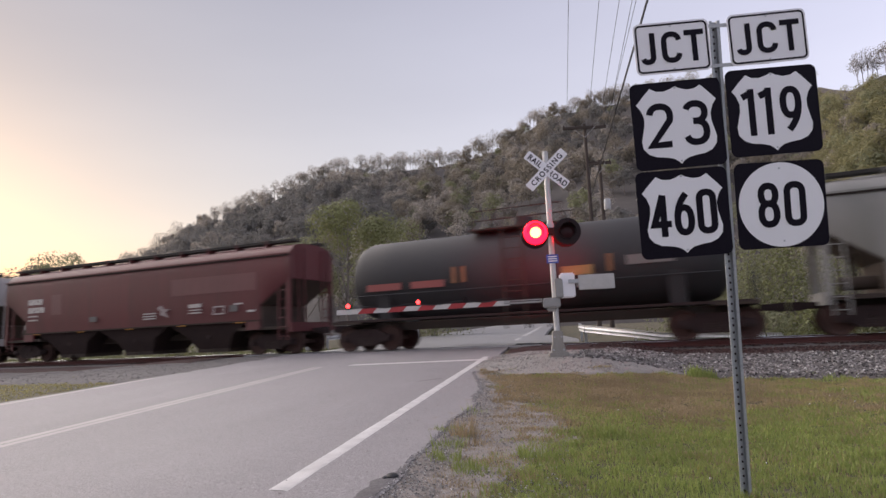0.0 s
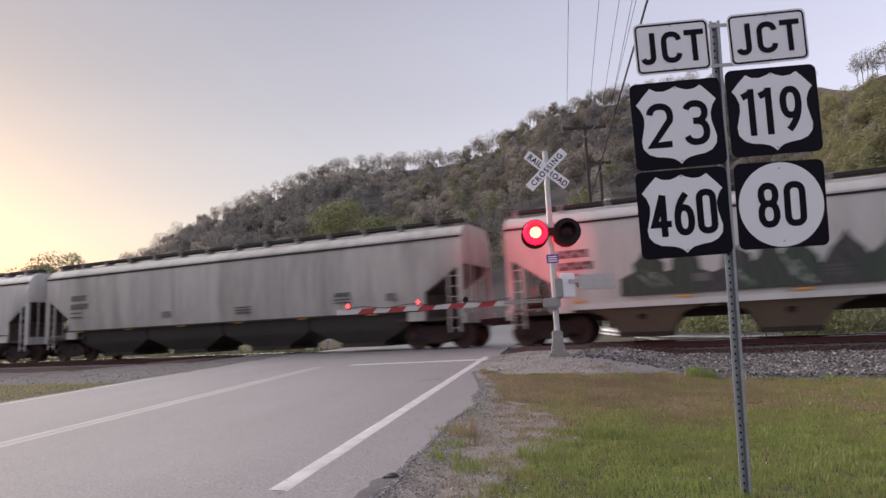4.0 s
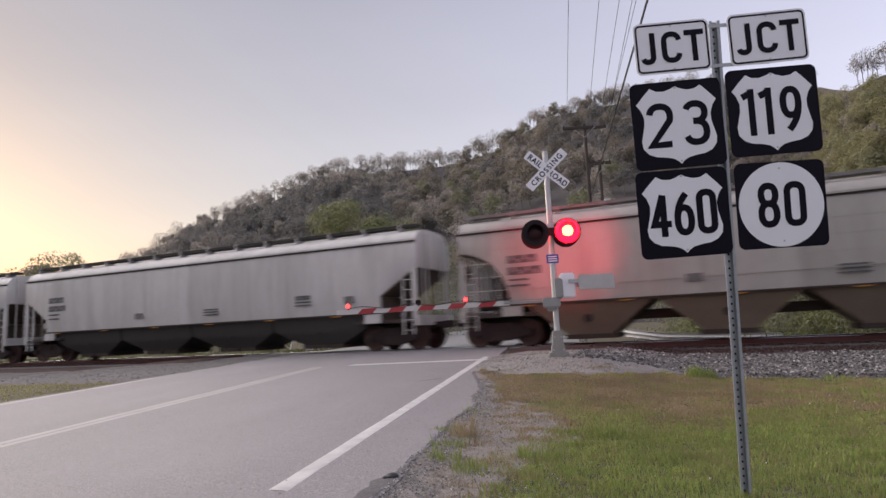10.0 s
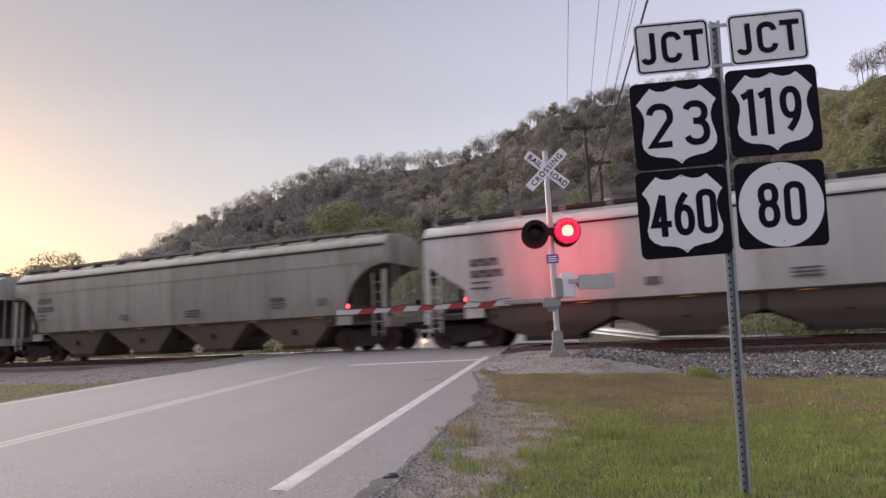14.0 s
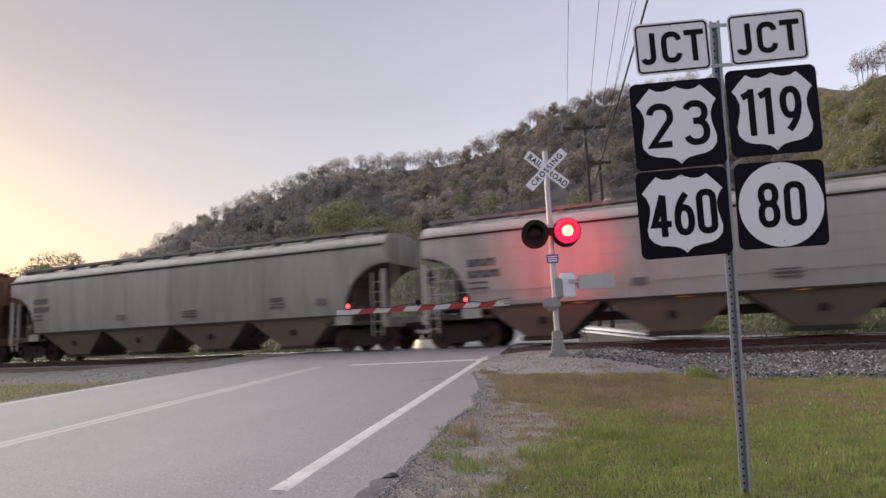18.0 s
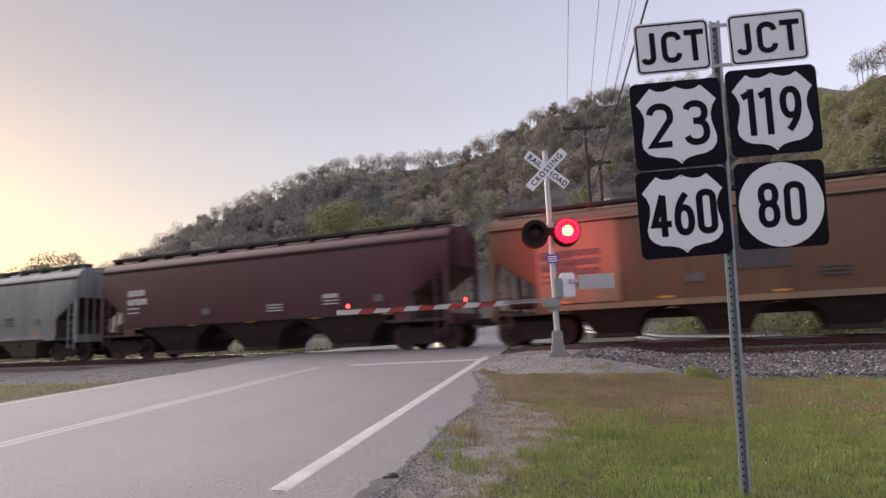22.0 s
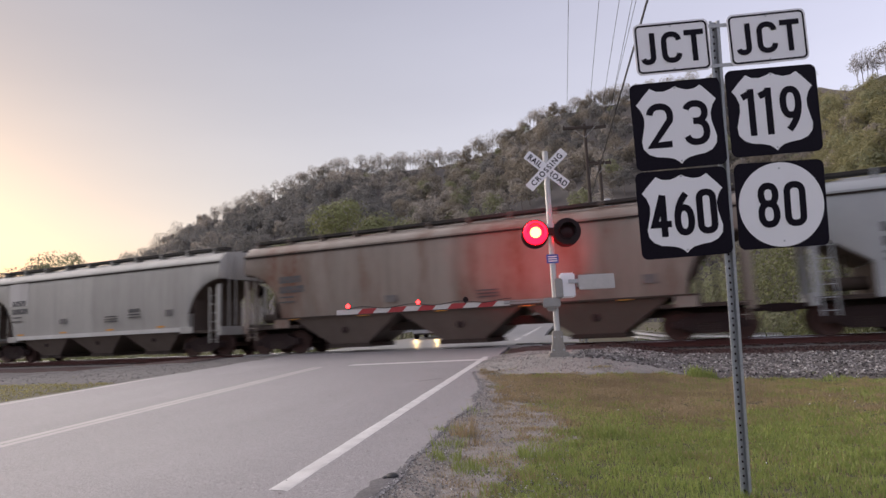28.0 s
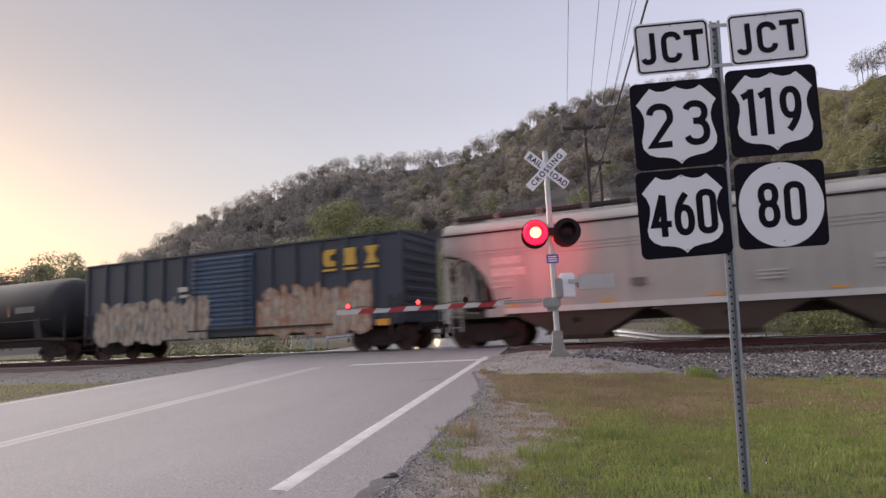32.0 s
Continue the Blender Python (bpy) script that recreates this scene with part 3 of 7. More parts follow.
for i in range(1500):
    y = rnd.uniform(2.6, 12.5)
    x = ROAD_R(y) + abs(rnd.gauss(0, 0.45))
    spots.append((x, y, ground_z(x, y) + 0.01))
scatter("gravel_stones", spots, 0.016, PALE_STONES, "loose pale grey gravel", 2)
spots = []
for i in range(6500):
    y = 2.6 + 8.5 * rnd.random() ** 1.3
    x = ROAD_R(y) - 0.06 + abs(rnd.gauss(0, 0.5)) * rnd.random() ** 0.5
    spots.append((x, y, max(ground_z(x, y), road_z(y) - 0.10 * max(0.0, x - ROAD_R(y)) - 0.05 * step(0.3, 0.7, x - ROAD_R(y)))))
for i in range(2600):
    y = rnd.uniform(3.0, 8.6)
    x = ROAD_R(y) + rnd.uniform(0.0, 1.3)
    spots.append((x, y, ground_z(x, y) + 0.012))
scatter("gravel_stones", spots, 0.010, PALE_STONES, "fine grit and crumbs along the asphalt's edge", 6)
spots = []
for i in range(4200):
    x, y = rnd.uniform(-3.5, 15), rnd.uniform(18.1, 20.1)
    spots.append((x, y, bed_z(x, y) + 0.05))
scatter("ballast_stones", spots, 0.034, RUST_STONES, "dark rust-stained stones beside the ties", 7)

# grass
GRASS = leafy("grass_blades", (0.162, 0.225, 0.05), (0.425, 0.475, 0.145), fine=0.35, broad=0.6)
FAR_GRASS = leafy("rank_grass_blades", (0.085, 0.10, 0.035), (0.16, 0.17, 0.062), broad=0.4)
MIDGRASS = leafy("yellowing_grass_blades", (0.285, 0.26, 0.095), (0.54, 0.485, 0.20), fine=0.4, broad=0.8)
DRY = leafy("dry_grass_blades", (0.50, 0.385, 0.24), (0.215, 0.165, 0.085), fine=0.7, broad=0.9)


def blades(name, count, area, height, material, label, keep, seed, width=0.006, simple=False):
    r = random.Random(seed)
    vs, fs = [], []
    n = 0
    while n < count:
        x, y = r.uniform(*area[0]), r.uniform(*area[1])
        if not keep(x, y, r):
            continue
        n += 1
        z = ground_z(x, y)
        a = r.uniform(0, 6.283)
        h = height * r.uniform(0.4, 1.3) * (1.0 + 1.1 * noise.noise((x * 4.5, y * 4.0, 31)))
        w = width * r.uniform(0.7, 1.4) * (1 + 0.1 * y)
        dx, dy = math.cos(a) * w, math.sin(a) * w
        lx, ly = r.gauss(0, 0.35) * h, r.gauss(0, 0.35) * h
        k = len(vs)
        if simple:
            vs += [(x - dx, y - dy, z - 0.01), (x + dx, y + dy, z - 0.01), (x + lx, y + ly, z + h)]
            fs.append((k, k + 1, k + 2))
            continue
        vs += [(x - dx, y - dy, z - 0.01), (x + dx, y + dy, z - 0.01), (x + lx * 0.5 + dx * 0.6, y + ly * 0.5 + dy * 0.6, z + h * 0.6), (x + lx * 0.5 - dx * 0.6, y + ly * 0.5 - dy * 0.6, z + h * 0.6), (x + lx, y + ly, z + h)]
        fs += [(k, k + 1, k + 2, k + 3), (k + 3, k + 2, k + 4)]
    me = bpy.data.meshes.new(name)
    me.from_pydata(vs, [], fs)
    me.materials.append(material)
    return tagged(new(name, me), label, "grass", kind="stuff")


def bare(x, y):
    return noise.noise((x * 0.55, y * 0.45, 12)) + 0.5 * noise.noise((x * 1.7, y * 1.4, 2))


def verge(x, y):
    """How far into the green the place lies: under 0 is bare, over 1 full grass."""
    out = x - ROAD_R(y) - 0.42 - 0.45 * step(4.2, 7.0, y) + 0.85 * step(7.4, 8.8, y)
    v = out / 0.55 + 1.1 * noise.noise((x * 0.8, y * 0.6, 3)) + 0.6 * noise.noise((x * 2.6, y * 2.2, 9))
    v = min(v, 1.25 + 0.5 * noise.noise((x * 1.3, y * 1.1, 5)))
    # trodden dry patch behind the shoulder, and blotches of thin grass
    patch = math.exp(-((x + 2.0 - 0.25 * (y - 10)) / 2.0) ** 2 - ((y - 10.2) / 1.9) ** 2)
    blot = noise.noise((x * 0.9, y * 0.7, 21)) + 0.6 * noise.noise((x * 2.3, y * 2.0, 22))
    return v - 1.7 * patch * (0.8 + 0.7 * blot) - 0.75 * step(5.5, 9.0, y) * max(0.0, blot + 0.15) - 0.4 * max(0.0, blot - 0.2)


def off_lawn(x, y):
    return y > 13.5 + 0.5 * noise.noise((x, 0, 0)) + 0.9 * noise.noise((x * 2.7, y * 1.2, 5)) or ((x + 3.2) / 2.8) ** 2 + ((y - 15.8) / 3.9) ** 2 < 0.94 + 0.5 * noise.noise((x * 1.6, y * 1.3, 81)) or x < ROAD_R(y) + 0.08


def lawn_here(x, y, r):
    weedy = 0.35 * step(7.8, 9.0, y) * step(-0.1, 0.3, noise.noise((x * 2.1, y * 1.8, 44)))
    return not off_lawn(x, y) and r.random() < 0.02 + weedy + 0.96 * step(-0.1, 1.3, verge(x, y))


def dry_here(x, y, r):
    clump = step(-0.05, 0.35, noise.noise((x * 3.3, y * 2.8, 33)))
    worn = math.exp(-((x + 2.1 - 0.2 * (y - 9)) / 1.9) ** 2 - ((y - 9.3) / 2.1) ** 2)
    edge = step(7.6, 8.8, y) * step(13.4, 12.4, y) * step(1.6, -0.4, x)
    return not off_lawn(x, y) and r.random() < 0.02 + 0.26 * clump + 0.6 * edge * (0.45 + 0.55 * clump) + 0.7 * worn + 0.65 * (0.4 + 0.6 * clump) * step(1.5, 0.5, verge(x, y)) * step(-1.6, -0.2, verge(x, y))


blades("grass", 132000, ((-2.4, 5.2), (2.9, 9.6)), 0.042, GRASS, "short green spring grass of the verge", lambda x, y, r: r.random() < step(9.6, 6.2, y + 1.2 * noise.noise((x * 0.9, y * 0.9, 61))) and lawn_here(x, y, r), 3, 0.0024)
blades("grass", 175000, ((-5.0, 11.0), (5.0, 14.0)), 0.024, MIDGRASS, "thin yellowing grass before the ballast", lambda x, y, r: r.random() < 0.15 + 0.85 * step(5.2, 8.6, y + 1.2 * noise.noise((x * 0.9, y * 0.9, 61))) and lawn_here(x, y, r), 4, 0.0042, True)
blades("grass", 26000, ((-4.0, 11.0), (7.6, 14.0)), 0.055, GRASS, "green tufts among the thin grass", lambda x, y, r: lawn_here(x, y, r) and noise.noise((x * 1.5, y * 1.2, 51)) > 0.05, 24, 0.0032, True)
blades("dry_grass", 150000, ((-5.0, 8.0), (3.0, 13.8)), 0.036, DRY, "dry brownish grass and weeds on the verge", dry_here, 5, 0.004, True)
blades("grass", 16000, ((-40, -13.5), (8.0, 13.0)), 0.026, MIDGRASS, "green grass strip beside the far edge of the road", lambda x, y, r: x < ROAD_L(y) - 0.6 and bare(x, y) < 0.3, 6, 0.008)
blades("grass", 16000, ((-0.6, 7.0), (-7.0, 2.4)), 0.03, GRASS, "short green grass of the verge behind the signs", lambda x, y, r: x > ROAD_R(y) + 0.4, 17, 0.006)
tufts = [(-2.75, 6.3), (-2.45, 5.6), (-2.3, 5.15), (-2.0, 4.9), (-1.1, 6.6), (-2.9, 7.4), (-1.6, 5.5)]
blades("weeds", 900, ((-3.4, -0.8), (4.6, 7.8)), 0.11, GRASS, "tufts of taller weeds at the road's edge", lambda x, y, r: any((x - a) ** 2 + (y - b) ** 2 < 0.012 + 0.02 * r.random() for a, b in tufts), 14, 0.003)

blades("weeds", 420, ((-1.0, 0.1), (12.9, 13.9)), 0.15, GRASS, "weed tuft at the foot of the ballast", lambda x, y, r: (x + 0.45) ** 2 + (y - 13.35) ** 2 < 0.10 * r.random(), 15, 0.004)
blades("weeds", 900, ((0.6, 9.0), (13.0, 13.9)), 0.07, GRASS, "low weeds along the foot of the ballast", lambda x, y, r: noise.noise((x * 1.4, y * 1.4, 71)) > 0.22, 18, 0.004)
blades("weeds", 160, ((-2.8, -2.2), (5.8, 6.4)), 0.17, DRY, "dry tan weed stalks at the edge of the asphalt", lambda x, y, r: (x + 2.5) ** 2 + (y - 6.1) ** 2 < 0.02 * r.random(), 16, 0.002)

scatter("pale_chips", [(x, y, ground_z(x, y) + 0.01) for x, y in [(rnd.uniform(-3.6, 4.5), rnd.uniform(5.0, 12.5)) for i in range(60)] if x > ROAD_R(y) + 0.05], 0.013, WHITE, "few pale stone chips lying in the grass", 12)

# ---- hills and woods ----
# bearing (degrees from +y) and elevation (degrees) of the tree-covered skyline
SKYLINE = [(-75, 4.8), (-59, 4.8), (-52, 6.4), (-49.5, 7.8), (-47.2, 9.3), (-45, 10.8), (-42.7, 11.7), (-41.3, 12.6), (-39.3, 13.2), (-37.8, 14.0), (-35.3, 15.1), (-33.2, 15.9), (-27.5, 16.1),
           (-22.2, 16.5), (-20, 17.0), (-17.9, 17.5), (-16.2, 18.3), (-14, 19.5), (-11.9, 20.1), (-7.3, 20.4), (-1.4, 20.6), (4, 19.6), (9.3, 17.3), (10.8, 16.6), (13.3, 17.3), (30, 18.0), (60, 14)]


def skyline(az):
    return float(np.interp(az, [a for a, e in SKYLINE], [e for a, e in SKYLINE]))


def ridge(az):
    return 380.0 - 190.0 * step(5.0, 11.0, az)


def hill_z(az, s):
    """Height of the slope at share s of the way from its foot (0) to the ridge (1)."""
    rho = 95 + s * (ridge(az) - 95)
    top = math.tan(radians(skyline(az))) * ridge(az) - 10.6 * step(9.0, 6.0, az)
    wave = 1 + 0.10 * noise.noise((az * 0.11, s * 2.5, 0)) * (1 - s)
    prof = (s ** 1.15 if s <= 1 else 1 - (s - 1) * 0.8)
    return rho, 1.5 + max(0.5, top) * prof * wave


def hill_point(az, s):
    rho, z = hill_z(az, s)
    return rho * math.sin(radians(az)), rho * math.cos(radians(az)), z


azs = list(np.arange(-100, 80.1, 1.0))
ss = list(np.arange(-0.02, 1.61, 0.06))
vs = [hill_point(a, max(0, s)) if s >= 0 else (*hill_point(a, 0)[:2], -1.0) for s in ss for a in azs]
w = len(azs)
fs = [(j * w + i, j * w + i + 1, (j + 1) * w + i + 1, (j + 1) * w + i) for j in range(len(ss) - 1) for i in range(w - 1)]
HILL = mat("leaf_litter_slope", (0.075, 0.065, 0.06), 0.95, 0, (0.05, 0.045, 0.042), 0.03, 0.6, 0.8, 0.4)
sheet("hillside", vs, fs, HILL, "steep wooded hillside with brown leaf litter", "hill")

# hill leaf and twig colours are lightened to stand for distance haze
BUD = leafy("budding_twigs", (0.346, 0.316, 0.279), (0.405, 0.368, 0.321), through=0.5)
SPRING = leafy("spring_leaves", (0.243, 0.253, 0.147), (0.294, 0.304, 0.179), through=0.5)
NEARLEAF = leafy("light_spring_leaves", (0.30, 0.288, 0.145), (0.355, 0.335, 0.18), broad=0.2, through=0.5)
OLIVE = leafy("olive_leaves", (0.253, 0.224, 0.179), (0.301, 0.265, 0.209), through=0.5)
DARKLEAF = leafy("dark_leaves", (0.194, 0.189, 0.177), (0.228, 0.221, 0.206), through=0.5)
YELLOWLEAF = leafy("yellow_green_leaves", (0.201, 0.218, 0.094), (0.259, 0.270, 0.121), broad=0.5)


def stick(vs, fs, p, q, w0, w1):
    """A three-sided tapered stem."""
    k = len(vs)
    p, q = Vector(p), Vector(q)
    d = (q - p).normalized()
    a = d.cross(Vector((0.3, 0.9, 0.1))).normalized()
    b = d.cross(a)
    for c, w in ((p, w0), (q, w1)):
        for i in range(3):
            t = 2.094 * i
            vs.append(tuple(c + (a * math.cos(t) + b * math.sin(t)) * w))
    fs.extend(((k, k + 1, k + 4, k + 3), (k + 1, k + 2, k + 5, k + 4), (k + 2, k, k + 3, k + 5)))


def crown_shape(h, spread, leaves, leaf, r, low=0.3, limbs=5, far=False, puffs=9, airy=False):
    """A tree seen from afar: stem, a few limbs, and a rounded crown of uneven lobes covered with sprays of leaf."""
    wv, wf, lv, lf = [], [], [], []
    lean = Vector((r.gauss(0, 0.04), r.gauss(0, 0.04), 1))
    mid = lean * h * (1 + low) / 2
    half = h * (1 - low) / 2
    stick(wv, wf, (0, 0, -0.5), lean * h * 0.6, h * 0.013, h * 0.007)
    lobes = [(mid + Vector((0, 0, half * 0.35)), min(spread, half) * 0.62)]
    for i in range(puffs):
        a, e = 6.283 * (i + r.random()) / puffs * 2.0, r.uniform(-0.55, 0.95)
        c = math.sqrt(max(0.05, 1 - e * e))
        p = mid + Vector((math.cos(a) * c * spread * 0.62, math.sin(a) * c * spread * 0.62, e * half * 0.62))
        lobes.append((p, min(spread, half) * r.uniform(0.28, 0.48)))
        if i < limbs:
            stick(wv, wf, lean * h * r.uniform(low * 0.7, 0.55), p, h * 0.005, h * 0.0015)
            for k in range(2):
                stick(wv, wf, p, p + Vector((r.gauss(0, 1), r.gauss(0, 1), abs(r.gauss(0.5, 0.4)))) * spread * 0.15, h * 0.002, h * 0.0007)
    if airy:
        # limbs fan upwards from the stem, fine twigs and first leaves fill the dome between them
        for i in range(14):
            a, q = r.uniform(0, 6.283), r.uniform(0.35, 1.0)
            tip = lean * h * (0.55 + 0.45 * math.sqrt(1 - 0.8 * q * q)) + Vector((math.cos(a), math.sin(a), 0)) * spread * q
            stick(wv, wf, lean * h * r.uniform(low * 0.8, 0.62), tip, h * 0.004, h * 0.0012)
        for i in range(leaves):
            a, q, e = r.uniform(0, 6.283), math.sqrt(r.random()), r.random() ** 0.7
            ceil = 0.62 + 0.40 * math.sqrt(max(0.0, 1 - q * q))
            floor_ = low + 0.22 * q
            p = lean * h * (floor_ + (ceil - floor_) * e) + Vector((math.cos(a), math.sin(a), 0)) * spread * q * (1 + 0.18 * math.sin(3 * a + 5 * e))
            if noise.noise(p * 0.55) < -0.12:
                continue
            n = Vector((r.gauss(0, 0.7), r.gauss(0, 0.7), r.gauss(0.4, 0.7))).normalized()
            u = n.orthogonal().normalized() * leaf * r.uniform(0.5, 1.3)
            v = n.cross(u)
            k = len(lv)
            lv += [tuple(p + u), tuple(p - u * 0.6 + v), tuple(p - u * 0.6 - v)]
            lf.append((k, k + 1, k + 2))
        return wv, wf, lv, lf
    for i in range(leaves):
        c, pr = lobes[i % len(lobes)]
        n = Vector((r.gauss(0, 1), r.gauss(0, 1), r.gauss(0.45, 0.85))).normalized()
        p = c + n * pr * r.uniform(0.75, 1.12)
        j_ = 0.10 if far else 0.2
        n = (n + Vector((r.gauss(0, j_), r.gauss(0, j_), r.gauss(0.3 if far else 0, j_)))).normalized()
        s = leaf * r.uniform(0.5, 1.35)
        a = (Matrix.Rotation(r.uniform(0, 6.28), 3, n) @ n.orthogonal().normalized()) * s
        b = n.cross(a) * r.uniform(0.5, 0.9)
        k = len(lv)
        if far:
            lv += [tuple(p + a), tuple(p - a * 0.6 + b), tuple(p - a * 0.6 - b)]
            lf.append((k, k + 1, k + 2))
        else:
            lv += [tuple(p + a), tuple(p + b * 0.8 + a * 0.2), tuple(p - a * 0.9), tuple(p - b)]
            lf.append((k, k + 1, k + 2, k + 3))
    return wv, wf, lv, lf


def forest(name, spots, shapes, leaf_mat, label, seed, bark=None):
    """Many trees of a few shapes, turned and sized, in one mesh of stems and one of leaves."""
    r = random.Random(seed)
    V_, W_, L_ = [], [], []
    base = 0
    for x, y, z, s in spots:
        wv, wf, lv, lf = r.choice(shapes)
        a = r.uniform(0, 6.283)
        c, sn = math.cos(a) * s, math.sin(a) * s
        sz = s * r.uniform(0.85, 1.15)
        for pts, faces, out in ((wv, wf, W_), (lv, lf, L_)):
            A = np.asarray(pts)
            V_.append(np.stack([x + A[:, 0] * c - A[:, 1] * sn, y + A[:, 0] * sn + A[:, 1] * c, z + A[:, 2] * sz], 1))
            out.append(np.asarray(faces) + base)
            base += len(pts)
    V_, W_, L_ = np.concatenate(V_), np.concatenate(W_), np.concatenate(L_)
    me = bpy.data.meshes.new(name)
    me.vertices.add(len(V_))
    me.vertices.foreach_set("co", V_.astype(np.float32).ravel())
    me.loops.add(W_.size + L_.size)
    me.loops.foreach_set("vertex_index", np.concatenate([W_.ravel(), L_.ravel()]).astype(np.int32))
    me.polygons.add(len(W_) + len(L_))
    me.polygons.foreach_set("loop_start", np.concatenate([np.arange(0, W_.size, 4), W_.size + np.arange(0, L_.size, L_.shape[1])]).astype(np.int32))
    M_ = np.concatenate([np.zeros(len(W_)), np.ones(len(L_))])
    me.materials.append(bark or DARK_BARK)
    me.materials.append(leaf_mat)
    me.polygons.foreach_set("material_index", M_.astype(np.int32))
    me.polygons.foreach_set("use_smooth", M_.astype(bool))
    me.update(calc_edges=True)
    return tagged(new(name, me), label, "woods", kind="stuff")


rs = random.Random(21)
bare_shapes = [crown_shape(rs.uniform(10, 13), rs.uniform(3.4, 4.6), 520, 0.40, rs, 0.1, 4, True, 13) for i in range(10)]
near_shapes = [crown_shape(rs.uniform(10, 13.5), rs.uniform(3.6, 5.0), 620, 0.26, rs, 0.05, 4, True, 12) for i in range(8)]
full_shapes = [crown_shape(rs.uniform(9, 12.5), rs.uniform(3.8, 5.2), 520, 0.44, rs, 0.0, 2, True, 13) for i in range(12)]
ridge_shapes = [crown_shape(rs.uniform(11, 14.5), rs.uniform(3.2, 4.6), 900, 0.21, rs, 0.34, 0, True, 5, True) for i in range(14)]
kinds = {"bare": [], "olive": [], "spring": [], "dark": [], "near": [], "ridge": []}
for i in range(1250):
    az = rs.uniform(-60, 15)
    top = 0.86 if az > 7.5 else 0.93 if -47 < az < -20 else 0.97
    s = top * rs.uniform(0.2, 1.0) ** 0.7
    x, y, z = hill_point(az, s)
    t = noise.noise((x * 0.012, y * 0.012, 3)) + rs.gauss(0, 0.3)
    west = step(-24, -30, az)
    k = "near" if az > 7.5 and rs.random() < 0.85 else "spring" if t > 0.42 + 0.5 * west else "dark" if t < -0.3 + 0.55 * west else "olive" if t < 0.16 else "bare"
    kinds[k].append((x, y, z - 0.3, rs.uniform(0.6, 1.0) * (0.72 if az > 7.5 else 1) * (0.75 if s > 0.85 else 1)))
for i in range(110):
    az = rs.uniform(-36, 7)
    x, y, z = hill_point(az, rs.uniform(0.03, 0.3))
    kinds[rs.choice(("olive", "dark", "bare", "spring"))].append((x, y, z - 0.3, rs.uniform(0.5, 0.9)))
for i in range(120):
    az = rs.uniform(7.6, 16)
    x, y, z = hill_point(az, 0.8 * rs.uniform(0.1, 1.0) ** 0.8)
    kinds["near"].append((x, y, z - 0.3, rs.uniform(0.4, 0.75)))
for i in range(330):
    az = -61 + 69 * i / 330 + rs.gauss(0, 0.12)
    x, y, z = hill_point(az, rs.uniform(0.97, 1.03))
    thick = az < -33 or az > -20
    kinds["ridge" if rs.random() < (0.65 if thick else 0.97) else "olive" if az > -20 else "bare"].append((x, y, z - 0.3, rs.uniform(0.68, 1.0)))
for az, sc in ((11.6, 0.55), (11.9, 0.6), (12.2, 0.68), (12.5, 0.62), (12.9, 0.5), (13.4, 0.72), (13.7, 0.74), (14.2, 0.7)):
    x, y, z = hill_point(az, 1.0)
    kinds["ridge"].append((x, y, z - 0.3, sc))
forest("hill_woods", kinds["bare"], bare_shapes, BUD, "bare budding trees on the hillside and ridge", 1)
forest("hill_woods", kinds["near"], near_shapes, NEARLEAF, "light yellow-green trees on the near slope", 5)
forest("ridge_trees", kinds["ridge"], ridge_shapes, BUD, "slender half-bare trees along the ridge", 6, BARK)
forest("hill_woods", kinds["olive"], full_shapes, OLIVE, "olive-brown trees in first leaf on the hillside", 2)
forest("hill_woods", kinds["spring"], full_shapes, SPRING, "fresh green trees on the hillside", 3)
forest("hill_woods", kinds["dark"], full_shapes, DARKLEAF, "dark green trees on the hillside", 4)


def tree(x, y, h, spread, leaves, leaf, leaf_mat, label, seed, low=0.3):
    r = random.Random(seed)
    wv, wf, lv, lf = crown_shape(h, spread, leaves, leaf, r, low, 9)
    t = thing("tree", label, "tree", pose(x, y, ground_z(x, y) - 0.05))
    part("trunk", Geo().add(wv, wf), BARK, t, "grey branching trunk")
    me = bpy.data.meshes.new("crown")
    me.from_pydata(lv, [], lf)
    me.materials.append(leaf_mat)
    part("crown", me, leaf_mat, t)
    return t


def bush(x, y, h, spread, leaves, leaf_mat, label, seed, leaf=0.12):
    r = random.Random(seed)
    t = thing("bush", label, "bush", pose(x, y, ground_z(x, y) - 0.05))
    wv, wf, lv, lf = [], [], [], []
    for i in range(7):
        q = Vector((r.gauss(0, 0.45) * spread, r.gauss(0, 0.45) * spread, h * r.uniform(0.5, 0.95)))
        stick(wv, wf, (0, 0, 0), q, 0.03, 0.008)
    for i in range(leaves):
        a, b, c = r.gauss(0, 0.5), r.gauss(0, 0.5), r.random()
        c = Vector((a * spread, b * spread, h * c * (1.15 - 0.4 * (a * a + b * b))))
        n = Vector((r.gauss(0, 1), r.gauss(0, 1), r.gauss(0.5, 1))).normalized()
        s = leaf * r.uniform(0.5, 1.3)
        u = n.orthogonal().normalized() * s
        w_ = n.cross(u) * 0.6
        k = len(lv)
        lv += [tuple(c + u), tuple(c + w_), tuple(c - u), tuple(c - w_)]
        lf.append((k, k + 1, k + 2, k + 3))
    part("stems", Geo().add(wv, wf), BARK, t)
    me = bpy.data.meshes.new("foliage")
    me.from_pydata(lv, [], lf)
    me.materials.append(leaf_mat)
    part("foliage", me, leaf_mat, t)
    return t


def polar(az, rho):
    return rho * math.sin(radians(az)), rho * math.cos(radians(az))


